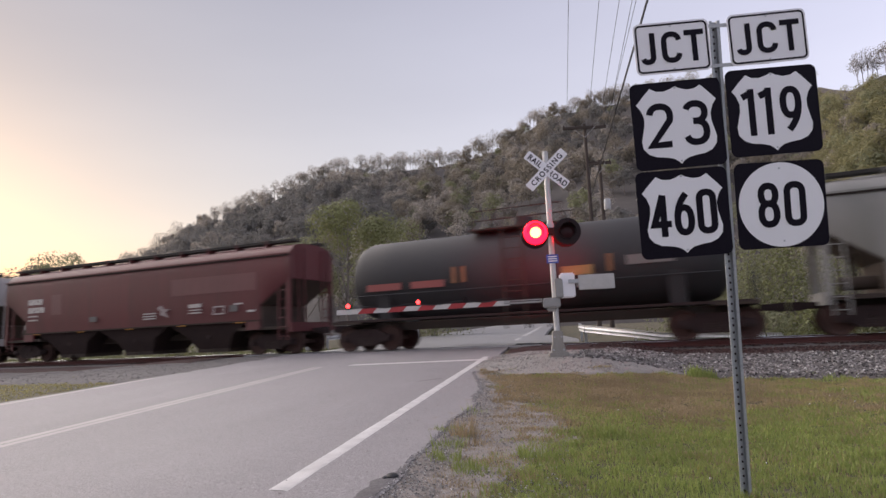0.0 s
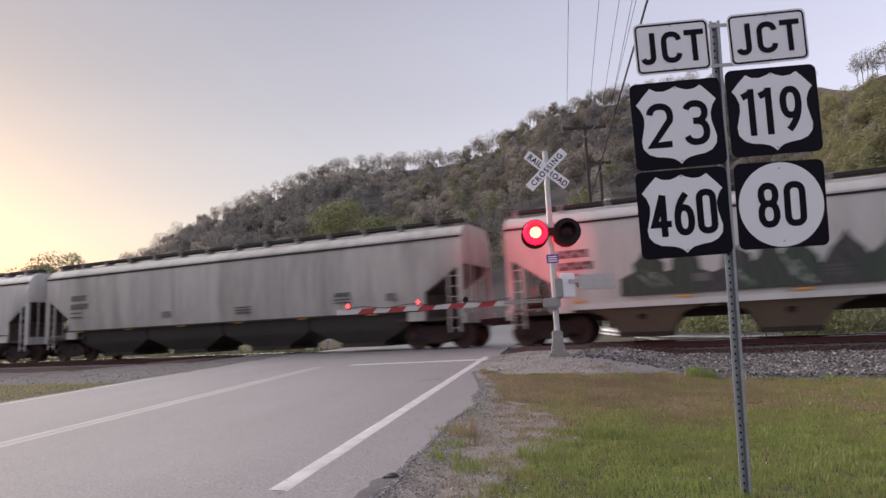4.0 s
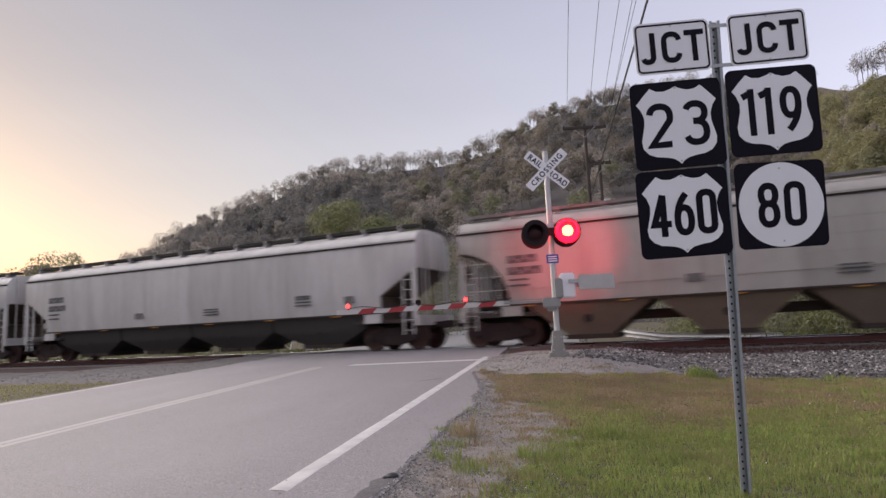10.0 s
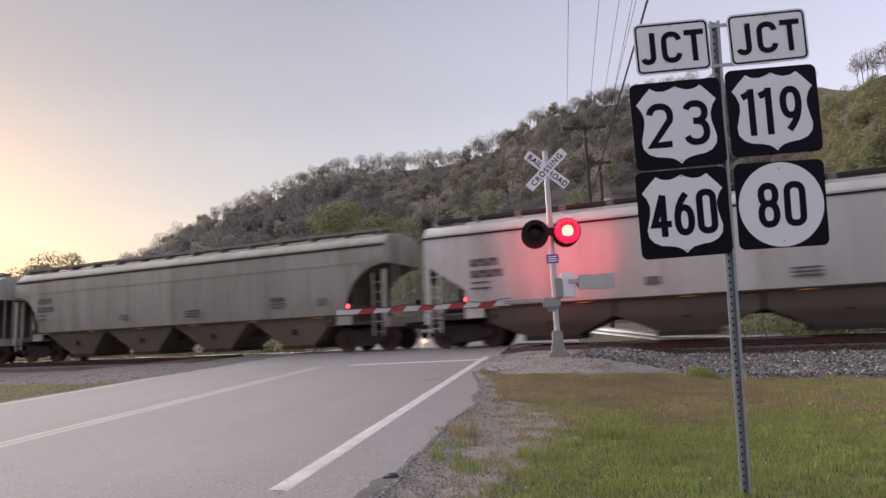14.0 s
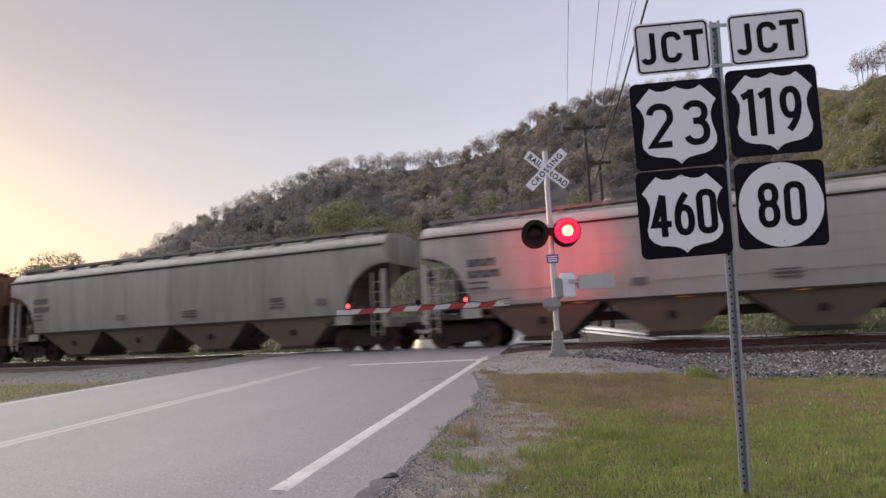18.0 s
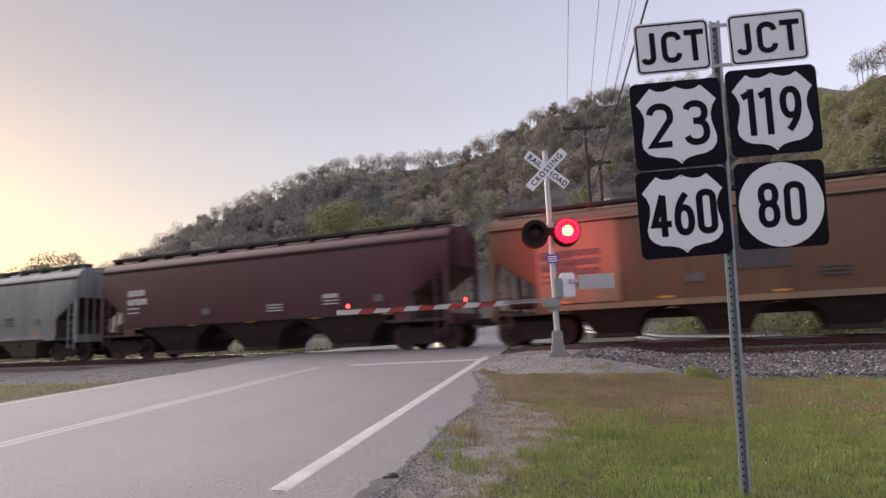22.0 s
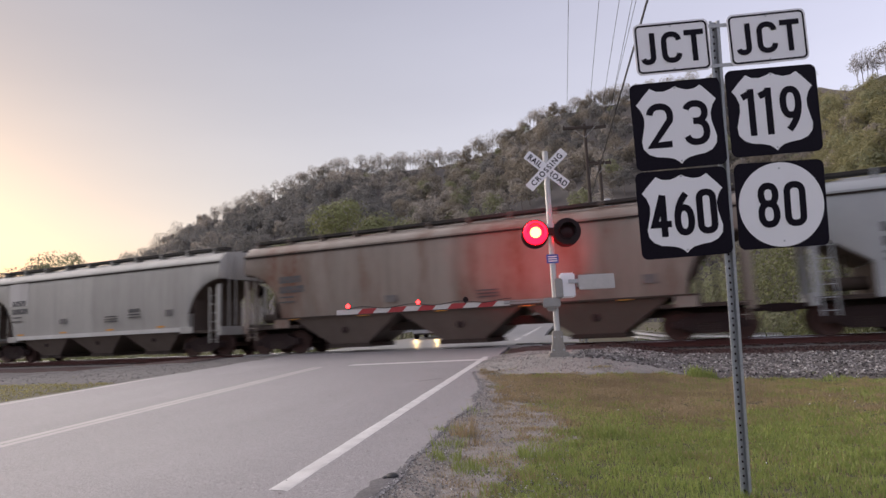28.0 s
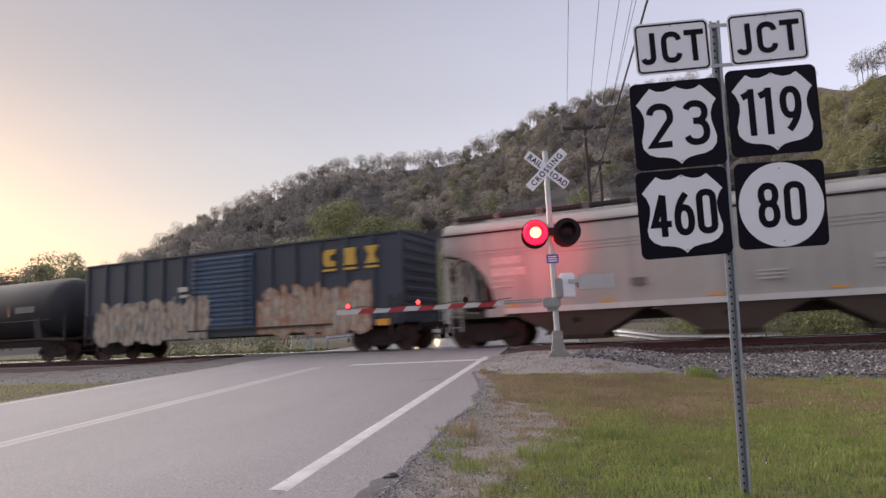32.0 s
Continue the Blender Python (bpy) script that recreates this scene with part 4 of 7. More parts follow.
# ---- the train ----
WR = 0.457
wheel_mesh = Geo().lathe([(0.09, -0.86), (0.13, -0.84), (0.13, -0.80), (0.36, -0.79), (0.40, -0.82), (0.455, -0.825), (0.457, -0.72), (0.485, -0.705), (0.485, -0.68), (0.41, -0.68), (0.37, -0.73), (0.12, -0.70), (0.08, -0.60),
                          (0.08, 0.60), (0.12, 0.70), (0.37, 0.73), (0.41, 0.68), (0.485, 0.68), (0.485, 0.705), (0.457, 0.72), (0.455, 0.825), (0.40, 0.82), (0.36, 0.79), (0.13, 0.80), (0.13, 0.84), (0.09, 0.86)], (0, 0, 0), "y", 28).mesh("wheelset", WHEEL)


def side_frame_mesh():
    out = []
    for s in (-1, 1):
        g = Geo()
        y0, y1 = sorted((s * 0.92, s * 1.06))
        g.prism([(-1.08, 0.36), (-0.72, 0.36), (-0.42, 0.20), (0.42, 0.20), (0.72, 0.36), (1.08, 0.36), (1.08, 0.58), (0.80, 0.62), (0.45, 0.80), (-0.45, 0.80), (-0.80, 0.62), (-1.08, 0.58)], "y", y0, y1)
        for x in (-0.89, 0.89):
            g.lathe([(0.11, 0), (0.13, 0.05), (0.13, 0.12), (0.06, 0.14)] if s > 0 else [(0.11, 0), (0.13, -0.05), (0.13, -0.12), (0.06, -0.14)], (x, s * 1.04, 0.457), "y", 10)
        out.append(g.mesh("side_frame", TRUCK))
    return out


frame_meshes = side_frame_mesh()
bolster_mesh = Geo().box(-0.22, 0.22, -1.1, 1.1, 0.50, 0.74).box(-0.45, 0.45, -0.3, 0.3, 0.74, 0.84).mesh("bolster", TRUCK, 0.02)
spring_meshes = []
for s in (-1, 1):
    gs = Geo()
    for x in (-0.22, 0, 0.22):
        for k in range(4):
            gs.lathe([(0.075, k * 0.07), (0.095, k * 0.07 + 0.02), (0.095, k * 0.07 + 0.045), (0.075, k * 0.07 + 0.06)], (x, s * 0.99, 0.24), "z", 8)
    spring_meshes.append(gs.mesh("spring_nest", UNDER))
WHEELS = []                     # (wheelset, its place on the truck, time window in which it passes)


def truck(parent, x, window):
    t = part("truck", bolster_mesh, TRUCK, parent, "grimy cast steel truck with side frames")
    t.location = (x, 0, 0)
    for a, b in zip(frame_meshes, spring_meshes):
        part("side_frame", a, TRUCK, t)
        part("spring_nest", b, UNDER, t)
    for dx in (-0.89, 0.89):
        w = part("wheelset", wheel_mesh, WHEEL, t, "brown steel wheels with bright rims")
        w.location = (dx, 0, WR)
        WHEELS.append((w, Vector((dx, 0, WR)), window))


coupler_mesh = Geo().box(0, 0.5, -0.09, 0.09, 0.78, 0.98).box(0.42, 0.78, -0.16, 0.14, 0.74, 1.0).mesh("coupler", TRUCK, 0.02)
CARS = []                       # (car, place of its centre at 0 s)


def car_start(name, right, left, label, group):
    c = thing(name, label, "freight car", group=group)
    mid, lh = (right + left) / 2, (right - left) / 2
    # the car is near the crossing while its centre lies between -60 and 25
    CARS.append((c, mid))
    window = (max(0.0, (-56 - mid) / V), min(32.0, (24 - mid) / V))
    for s in (-1, 1):
        k = part("coupler", coupler_mesh, TRUCK, c)
        k.matrix_local = pose(s * (lh - 0.02), 0, 0, 0, 0, 0 if s > 0 else 180)
        truck(c, s * (lh - 1.25), window)
    g = Geo().box(-lh + 0.2, lh - 0.2, -0.33, 0.33, 0.72, 1.02)
    part("centre_sill", g, UNDER, c)
    return c, lh


def ladder(geo, x0, x1, y, z0, z1, pitch=0.36):
    for x in (x0, x1):
        geo.box(x - 0.025, x + 0.025, y - 0.025, y + 0.025, z0, z1)
    z = z0 + 0.15
    while z < z1:
        geo.tube((x0, y, z), (x1, y, z), 0.014, seg=6)
        z += pitch
    return geo


def mark(parent, x0, x1, z0, z1, material, y=-1.506, name="stencil", label="", tilt=0.0):
    g = Geo().box(x0, x1, y - 0.006, y + 0.02, z0, z1)
    return part(name, g, material, parent, label)


def marks_block(parent, x, z, material, rows=((0.95, 0.28), (0.95, 0.28), (0.7, 0.06), (0.7, 0.06)), gap=0.14, y=-1.512):
    """Lettering too small to read: bars with breaks between the characters."""
    r = random.Random(int(x * 100) + 7)
    for w, h in rows:
        # one bar with notches cut in by turns from above and below
        n = max(3, int(w / (h * 0.8)))
        up, down = [], []
        for i in range(n):
            a, b = x + w * i / n, x + w * (i + 0.72) / n
            c = x + w * (i + 1) / n
            up += [(a, z), (b, z)] + ([(b, z - h * 0.6), (c, z - h * 0.6)] if i % 2 == 0 and i < n - 1 else [])
            down += [(a, z - h), (b, z - h)] + ([(b, z - h * 0.4), (c, z - h * 0.4)] if i % 2 and i < n - 1 else [])
        g = Geo().prism(up + down[::-1], "y", y - 0.004, y + 0.02)
        part("stencil", g, material, parent)
        z -= h + gap


def hopper(right, left, paint, label, bays=3, cut="straight", marks=DECAL_DARK, under=UNDER, roof=None, beads=0, extra=None, sill=None, top=4.30, post=None, board=None, stencil=1.0):
    """A covered hopper car: body with sloped ends, roof, sills, hopper bays, ladders, running boards and trucks."""
    c, lh = car_start("covered_hopper", right, left, label, "cars of the freight train")
    post = post or paint
    low = 1.25 if sill else 1.38         # lower edge of the body's side

    def bottom(x):
        d = lh - abs(x)
        if cut == "round":
            t = min(1.0, d / 1.75)
            return low if d > 1.75 else 1.45 + 1.75 * math.sqrt(max(0.0, 1 - t * t))
        return low if d >= 1.5 else 2.95 - 0.95 * d / 1.45

    ds = [0, 0.15, 0.4, 0.7, 1.0, 1.25, 1.45, 1.499, 1.502, 1.7, 1.749, 1.752, 2.2]
    xs = sorted({-lh + d for d in ds} | {lh - d for d in ds} | {x for x in np.arange(-lh + 3, lh - 2.9, 1.5)})
    rows = []
    for x in xs:
        b = bottom(x)
        half = [(-1.40 if b < 1.4 else -1.47, b), (-1.50, max(b, 2.2) if b < 2.2 else b + 0.05), (-1.50, 3.55), (-1.47, top - 0.42), (-1.40, top - 0.26), (-1.22, top - 0.05), (-0.9, top + 0.05), (-0.4, top + 0.1)]
        rows.append([(x, y, z) for y, z in half] + [(x, -y, z) for y, z in reversed(half)])
    k = len(rows[0])
    g = Geo()
    g.add([p for row in rows for p in row], [(j * k + i, j * k + (i + 1) % k, (j + 1) * k + (i + 1) % k, (j + 1) * k + i) for j in range(len(rows) - 1) for i in range(k)]
          + [tuple(range(k)), tuple(range((len(rows) - 1) * k, len(rows) * k))])
    part("body", g, paint, c)
    # rolled edge of the roof and side sills
    for s in (-1, 1):
        part("roof_rail", Geo().box(-lh, lh, min(s * 1.46, s * 1.54), max(s * 1.46, s * 1.54), top - 0.40, top - 0.34), roof or paint, c)
        # dark strip added to stand for the shade under the roof's edge
        part("eave_shade_strip", Geo().box(-lh + 0.02, lh - 0.02, min(s * 1.46, s * 1.515), max(s * 1.46, s * 1.515), top - 0.455, top - 0.402), EAVE_SHADE, c, "dark strip standing for the shade under the eave")
        if sill:
            part("side_sill", Geo().box(-lh + 1.5, lh - 1.5, min(s * 1.38, s * 1.5), max(s * 1.38, s * 1.5), 1.08, 1.26), sill, c)
        else:
            part("side_sill", Geo().box(-lh + 1.5, lh - 1.5, min(s * 1.36, s * 1.525), max(s * 1.36, s * 1.525), low - 0.05, low + 0.005), UNDER, c, "thin dark ledge along the foot of the side")
        for i in range(beads):
            z = 3.25 - i * (0.12 if beads < 4 else 0.46)
            e = 1.52 if beads < 4 else 1.508
            part("bead", Geo().box(-lh + 0.3, lh - 0.3, min(s * 1.49, s * e), max(s * 1.49, s * e), z, z + 0.022), paint, c)
    # bays
    inner = 2 * (lh - 2.2)
    bw = inner / bays
    deep = cut == "straight" and lh > 10
    for i in range(bays):
        m = -inner / 2 + bw * (i + 0.5)
        a, b_ = bw * 0.49, bw * (0.19 if deep else 0.17)
        head = 1.12 if sill else low - 0.04
        levels = [(a, 1.38, head), (a, 1.30, 0.86), (a * 0.8, 1.18, 0.66), (b_, 0.95, 0.28)] if deep else [(a, 1.38, head), (b_, 0.95, 0.30)] if cut == "round" else [(a, 1.38, head), (b_ * 1.7, 1.24, 0.86), (b_ * 1.15, 0.95, 0.30)]
        bay = Geo()
        n = len(levels)
        bay.add([(m + u * w_, v * d_, z) for w_, d_, z in levels for u, v in ((-1, -1), (1, -1), (1, 1), (-1, 1))],
                [(0, 1, 2, 3), tuple(4 * n - 1 - q for q in range(4))] + [(4 * q + 4 + e, 4 * q + 4 + (e + 1) % 4, 4 * q + (e + 1) % 4, 4 * q + e) for q in range(n - 1) for e in range(4)])
        bo = part("hopper_bay", bay, under, c, "sloping hopper bay, brown with road dirt")
        part("outlet_gate", Geo().box(m - b_ - 0.12, m + b_ + 0.12, -1.0, 1.0, 0.16, 0.31).box(m - 0.12, m + 0.12, -1.12, -0.98, 0.18, 0.28), UNDER, bo)
        part("inspection_port", Geo().lathe([(0.13, 0.0), (0.13, -0.03), (0.02, -0.045)], (m, -1.21, 0.82), "y", 10), TRUCK, bo)
    # ends
    for s in (-1, 1):
        a, b = sorted((s * (lh - 2.6), s * (lh + 0.04)))
        part("end_platform", Geo().box(a, b, -1.45, 1.45, 0.98, 1.10), UNDER, c)
        q = part("end_sill", Geo().box(*sorted((s * (lh - 0.08), s * (lh + 0.05))), -1.48, 1.48, 0.86, 1.22), post, c)
        for e in (-1, 1):
            part("corner_post", Geo().box(*sorted((s * (lh - 0.02), s * (lh - 0.13))), *sorted((e * 1.36, e * 1.49)), 1.1, 2.97), post, c)
            part("side_ladder", ladder(Geo(), s * (lh - 0.55), s * (lh - 0.16), e * 1.46, 0.55, 2.85), post, c)
            part("end_rail", Geo().box(*sorted((s * (lh + 0.03), s * (lh + 0.07))), e * 1.0 - 0.02, e * 1.0 + 0.02, 1.1, top - 0.1).box(*sorted((s * (lh + 0.03), s * (lh + 0.07))), e * 0.6 - 0.02, e * 0.6 + 0.02, 1.1, top - 0.1), post, c)
        for y in (-0.46, 0.46):
            part("slope_post", Geo().box(*sorted((s * (lh - 1.0), s * (lh - 0.92))), y - 0.04, y + 0.04, 1.1, 2.4), UNDER, c)
        # slope sheet under overhang, road dirt and shade in its colour; bolster end plates
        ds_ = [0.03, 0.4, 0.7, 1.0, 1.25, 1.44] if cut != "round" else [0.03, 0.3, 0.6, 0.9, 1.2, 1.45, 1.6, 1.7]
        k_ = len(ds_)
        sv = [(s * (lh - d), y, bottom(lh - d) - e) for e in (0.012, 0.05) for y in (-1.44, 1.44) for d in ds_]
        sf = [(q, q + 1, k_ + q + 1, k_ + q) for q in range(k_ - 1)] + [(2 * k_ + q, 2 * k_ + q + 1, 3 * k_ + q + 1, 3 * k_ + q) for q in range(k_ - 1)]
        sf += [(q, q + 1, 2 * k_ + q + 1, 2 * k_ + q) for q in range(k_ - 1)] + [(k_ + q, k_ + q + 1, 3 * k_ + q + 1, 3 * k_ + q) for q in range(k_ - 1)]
        part("slope_sheet", Geo().add(sv, sf), SLOPE, c, "slope sheet brown with road dirt and painted shade")
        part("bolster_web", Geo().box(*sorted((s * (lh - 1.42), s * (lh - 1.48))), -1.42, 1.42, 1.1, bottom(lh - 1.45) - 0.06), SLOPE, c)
        for e in (-1, 1):
            part("bolster_plate", Geo().box(*sorted((s * (lh - 1.48), s * (lh - 2.15))), *sorted((e * 1.40, e * 1.508)), 1.0, low), post, c)
    part("air_tank", Geo().lathe([(0.02, -0.55), (0.19, -0.5), (0.19, 0.5), (0.02, 0.55)], (-lh + 0.95, -0.75, 1.42), "x", 12), UNDER, c)
    part("brake_wheel", Geo().lathe([(0.27, 0.0), (0.30, 0.02), (0.27, 0.04), (0.24, 0.02), (0.27, 0.0)], (-lh - 0.12, -0.5, 2.6), "x", 14), UNDER, c)
    # roof walk on both sides of the hatches
    for e in (-1, 1):
        part("running_board", Geo().box(-lh + 0.1, lh - 0.1, *sorted((e * 0.62, e * 1.04)), top + 0.17, top + 0.27), board or DARK_GRATE, c, "steel roof walkway on brackets")
        w = Geo().box(-0.035, 0.035, *sorted((e * 0.58, e * 1.06)), top - 0.02, top + 0.285).mesh("board_bracket", post)
        x = -lh + 0.3
        while x < lh:
            part("board_bracket", w, post, c).location = (x, 0, 0)
            x += 1.55
    part("hatch", Geo().prism([(-0.33, top + 0.08), (0.33, top + 0.08), (0.25, top + 0.22), (-0.25, top + 0.22)], "x", -lh + 1.2, lh - 1.2), roof or paint, c)
    # reflectors along the sill
    x = -lh + 2.2
    i = 0
    while x < lh - 2 and extra != "plain":
        mark(c, x, x + 0.42, 1.30, 1.37, ORANGE if extra != "nodots" else DECAL_WHITE, name="reflector")
        x += 3.1
    marks_block(c, -lh + 1.75, 2.75 + 0.25 * stencil, marks, ((1.05 * stencil, 0.26 * stencil), (1.2 * stencil, 0.26 * stencil), (0.7, 0.06), (0.7, 0.06)), 0.13)
    marks_block(c, lh - 5.2, 2.2, marks, ((0.7, 0.16), (0.7, 0.05), (0.7, 0.05)), 0.07)
    mark(c, lh - 3.0, lh - 2.6, 1.78, 2.05, DECAL_GREY, name="data_panel")
    mark(c, -lh * 0.30, -lh * 0.30 + 0.45, 1.74, 1.98, DECAL_GREY, name="data_panel")
    marks_block(c, 0.8, 1.95, marks, ((0.75, 0.05), (0.75, 0.05), (0.75, 0.05)), 0.06)
    return c, lh


SLOPE = mat("dirt_and_shade_brown", (0.085, 0.062, 0.05), 0.9, 0, (0.05, 0.037, 0.03), 1.5, 20, 0.8, 0.2)
EAVE_SHADE = mat("painted_eave_shade", (0.03, 0.023, 0.02), 0.9, 0, (0.05, 0.038, 0.03), 2, 20, 0.7, 0.2)
DECAL_GREY = mat("worn_dark_data_panel", (0.12, 0.115, 0.115), 0.6, 0, (0.2, 0.19, 0.18), 4, 30, 0.8, 0.03)
DARK_GRATE = mat("dark_grating", (0.035, 0.032, 0.03), 0.8, 0.2, (0.06, 0.055, 0.05), 3, 25, 0.6, 0.2)
EMBLEM_BLUE = car_paint("faded_blue_emblem", (0.06, 0.058, 0.066), (0.11, 0.065, 0.04), 0.85, 0.6)
BOARD_GREY = mat("grey_grating", (0.22, 0.21, 0.2), 0.7, 0.2, (0.12, 0.11, 0.1), 3, 25, 0.6, 0.2)
P_SILL = car_paint("white_sill_paint", (0.62, 0.61, 0.58), (0.3, 0.28, 0.25), 0.4)
P_RED = car_paint("oxide_red_paint", (0.125, 0.027, 0.03), (0.045, 0.024, 0.022), 0.5)
P_MAROON = car_paint("dark_maroon_paint", (0.075, 0.013, 0.021), (0.03, 0.02, 0.02), 0.5)
P_PATCH = car_paint("painted_out_patch", (0.165, 0.062, 0.062), (0.07, 0.035, 0.034), 0.4)
DECAL_GREYWHITE = mat("pale_chalk_marking", (0.36, 0.31, 0.3), 0.7, 0, (0.2, 0.14, 0.14), 6, 40, 0.8, 0.03)
P_WHITE = car_paint("off_white_paint", (0.57, 0.555, 0.535), (0.2, 0.185, 0.17), 0.6)
P_WHITE2 = car_paint("dusty_white_paint", (0.46, 0.445, 0.42), (0.13, 0.12, 0.11), 0.85)
P_GREY = car_paint("pale_grey_paint", (0.29, 0.28, 0.26), (0.12, 0.125, 0.105), 0.5)
P_GREY3 = car_paint("pale_warm_grey_paint", (0.42, 0.395, 0.365), (0.17, 0.15, 0.13), 0.6)
P_GREY2 = car_paint("warm_grey_paint", (0.33, 0.31, 0.275), (0.10, 0.085, 0.072), 0.75)
P_BLUEGREY = car_paint("blue_grey_paint", (0.265, 0.275, 0.272), (0.08, 0.075, 0.07), 0.85)
P_CLEAN = car_paint("clean_pale_grey_paint", (0.36, 0.37, 0.385), (0.2, 0.25, 0.24), 0.3)
P_RUSTY = car_paint("rust_streaked_grey_paint", (0.26, 0.225, 0.19), (0.11, 0.075, 0.055), 0.7, 1.0)
P_ORANGE = car_paint("faded_yellow_brown_paint", (0.17, 0.082, 0.042), (0.075, 0.042, 0.03), 0.8, 0.7)
P_TAN = car_paint("faded_tan_paint", (0.30, 0.20, 0.115), (0.14, 0.09, 0.06), 0.6)
P_BEIGE = car_paint("beige_grey_paint", (0.43, 0.42, 0.385), (0.18, 0.165, 0.15), 0.55)
P_TANK = car_paint("black_tank_paint", (0.022, 0.022, 0.025), (0.035, 0.032, 0.03), 0.5, 0.0, 0.68)
P_BOX = car_paint("dark_blue_boxcar_paint", (0.03, 0.041, 0.064), (0.05, 0.046, 0.05), 0.5)
P_DOOR = car_paint("blue_boxcar_door_paint", (0.05, 0.09, 0.15), (0.06, 0.06, 0.065), 0.4)
BAY_DARK = mat("dark_bay_paint", (0.045, 0.04, 0.038), 0.85, 0, (0.03, 0.027, 0.025), 0.8, 12, 0.7, 0.15)
BAY_TAN = mat("dusty_tan_bay_paint", (0.20, 0.155, 0.115), 0.8, 0, (0.10, 0.075, 0.055), 0.8, 12, 0.7, 0.15)
BAY_BROWN = mat("rusty_bay_paint", (0.15, 0.12, 0.10), 0.85, 0, (0.07, 0.052, 0.042), 0.8, 12, 0.7, 0.15)


def spray(name, a, b, c):
    """Sprayed lettering: fills that break up into two colours with dark outlines."""
    m, n, l, p = nodes_of(name)
    v = noise_of(n, l, 4.5, 4.0, (1.3, 1, 0.6))
    col = mix(n, l, ramp(n, l, v, 0.46, 0.54), a, b)
    w = n.new("ShaderNodeTexWave")
    w.inputs["Scale"].default_value, w.inputs["Distortion"].default_value, w.inputs["Detail"].default_value = 0.9, 7.0, 1.5
    tc = n.new("ShaderNodeTexCoord")
    l.new(tc.outputs["Object"], w.inputs["Vector"])
    col = mix(n, l, ramp(n, l, w.outputs["Fac"], 0.10, 0.02), col, c)
    l.new(col, p.inputs["Base Color"])
    p.inputs["Roughness"].default_value = 0.6
    return m


SPRAY_GREEN = spray("green_spray_paint", (0.035, 0.06, 0.035), (0.05, 0.05, 0.05), (0.015, 0.02, 0.015))
SPRAY_CREAM = spray("cream_spray_paint", (0.40, 0.345, 0.265), (0.30, 0.215, 0.16), (0.12, 0.10, 0.10))
SPRAY_GREY = spray("grey_spray_paint", (0.36, 0.33, 0.285), (0.19, 0.18, 0.17), (0.03, 0.02, 0.02))
SPRAY_MAROON = spray("maroon_spray_paint", (0.16, 0.03, 0.045), (0.10, 0.025, 0.035), (0.03, 0.02, 0.02))
SPRAY_PEACH = spray("peach_spray_paint", (0.42, 0.27, 0.17), (0.33, 0.16, 0.09), (0.10, 0.08, 0.08))
SPRAY_GREENLINE = spray("pale_spray_highlight", (0.25, 0.27, 0.25), (0.08, 0.13, 0.08), (0.03, 0.05, 0.03))
SPRAY_BLACK = spray("black_spray_paint", (0.045, 0.042, 0.042), (0.065, 0.058, 0.056), (0.02, 0.02, 0.02))


def ribbon(pts, width):
    """A thick curved stroke as left and right outlines joined into one loop."""
    pts = [Vector(p) for p in pts]
    left, right = [], []
    for i, p in enumerate(pts):
        d = (pts[min(i + 1, len(pts) - 1)] - pts[max(i - 1, 0)]).normalized()
        n_ = Vector((-d.y, d.x)) * width / 2
        left.append(tuple(p + n_))
        right.append(tuple(p - n_))
    return left, right


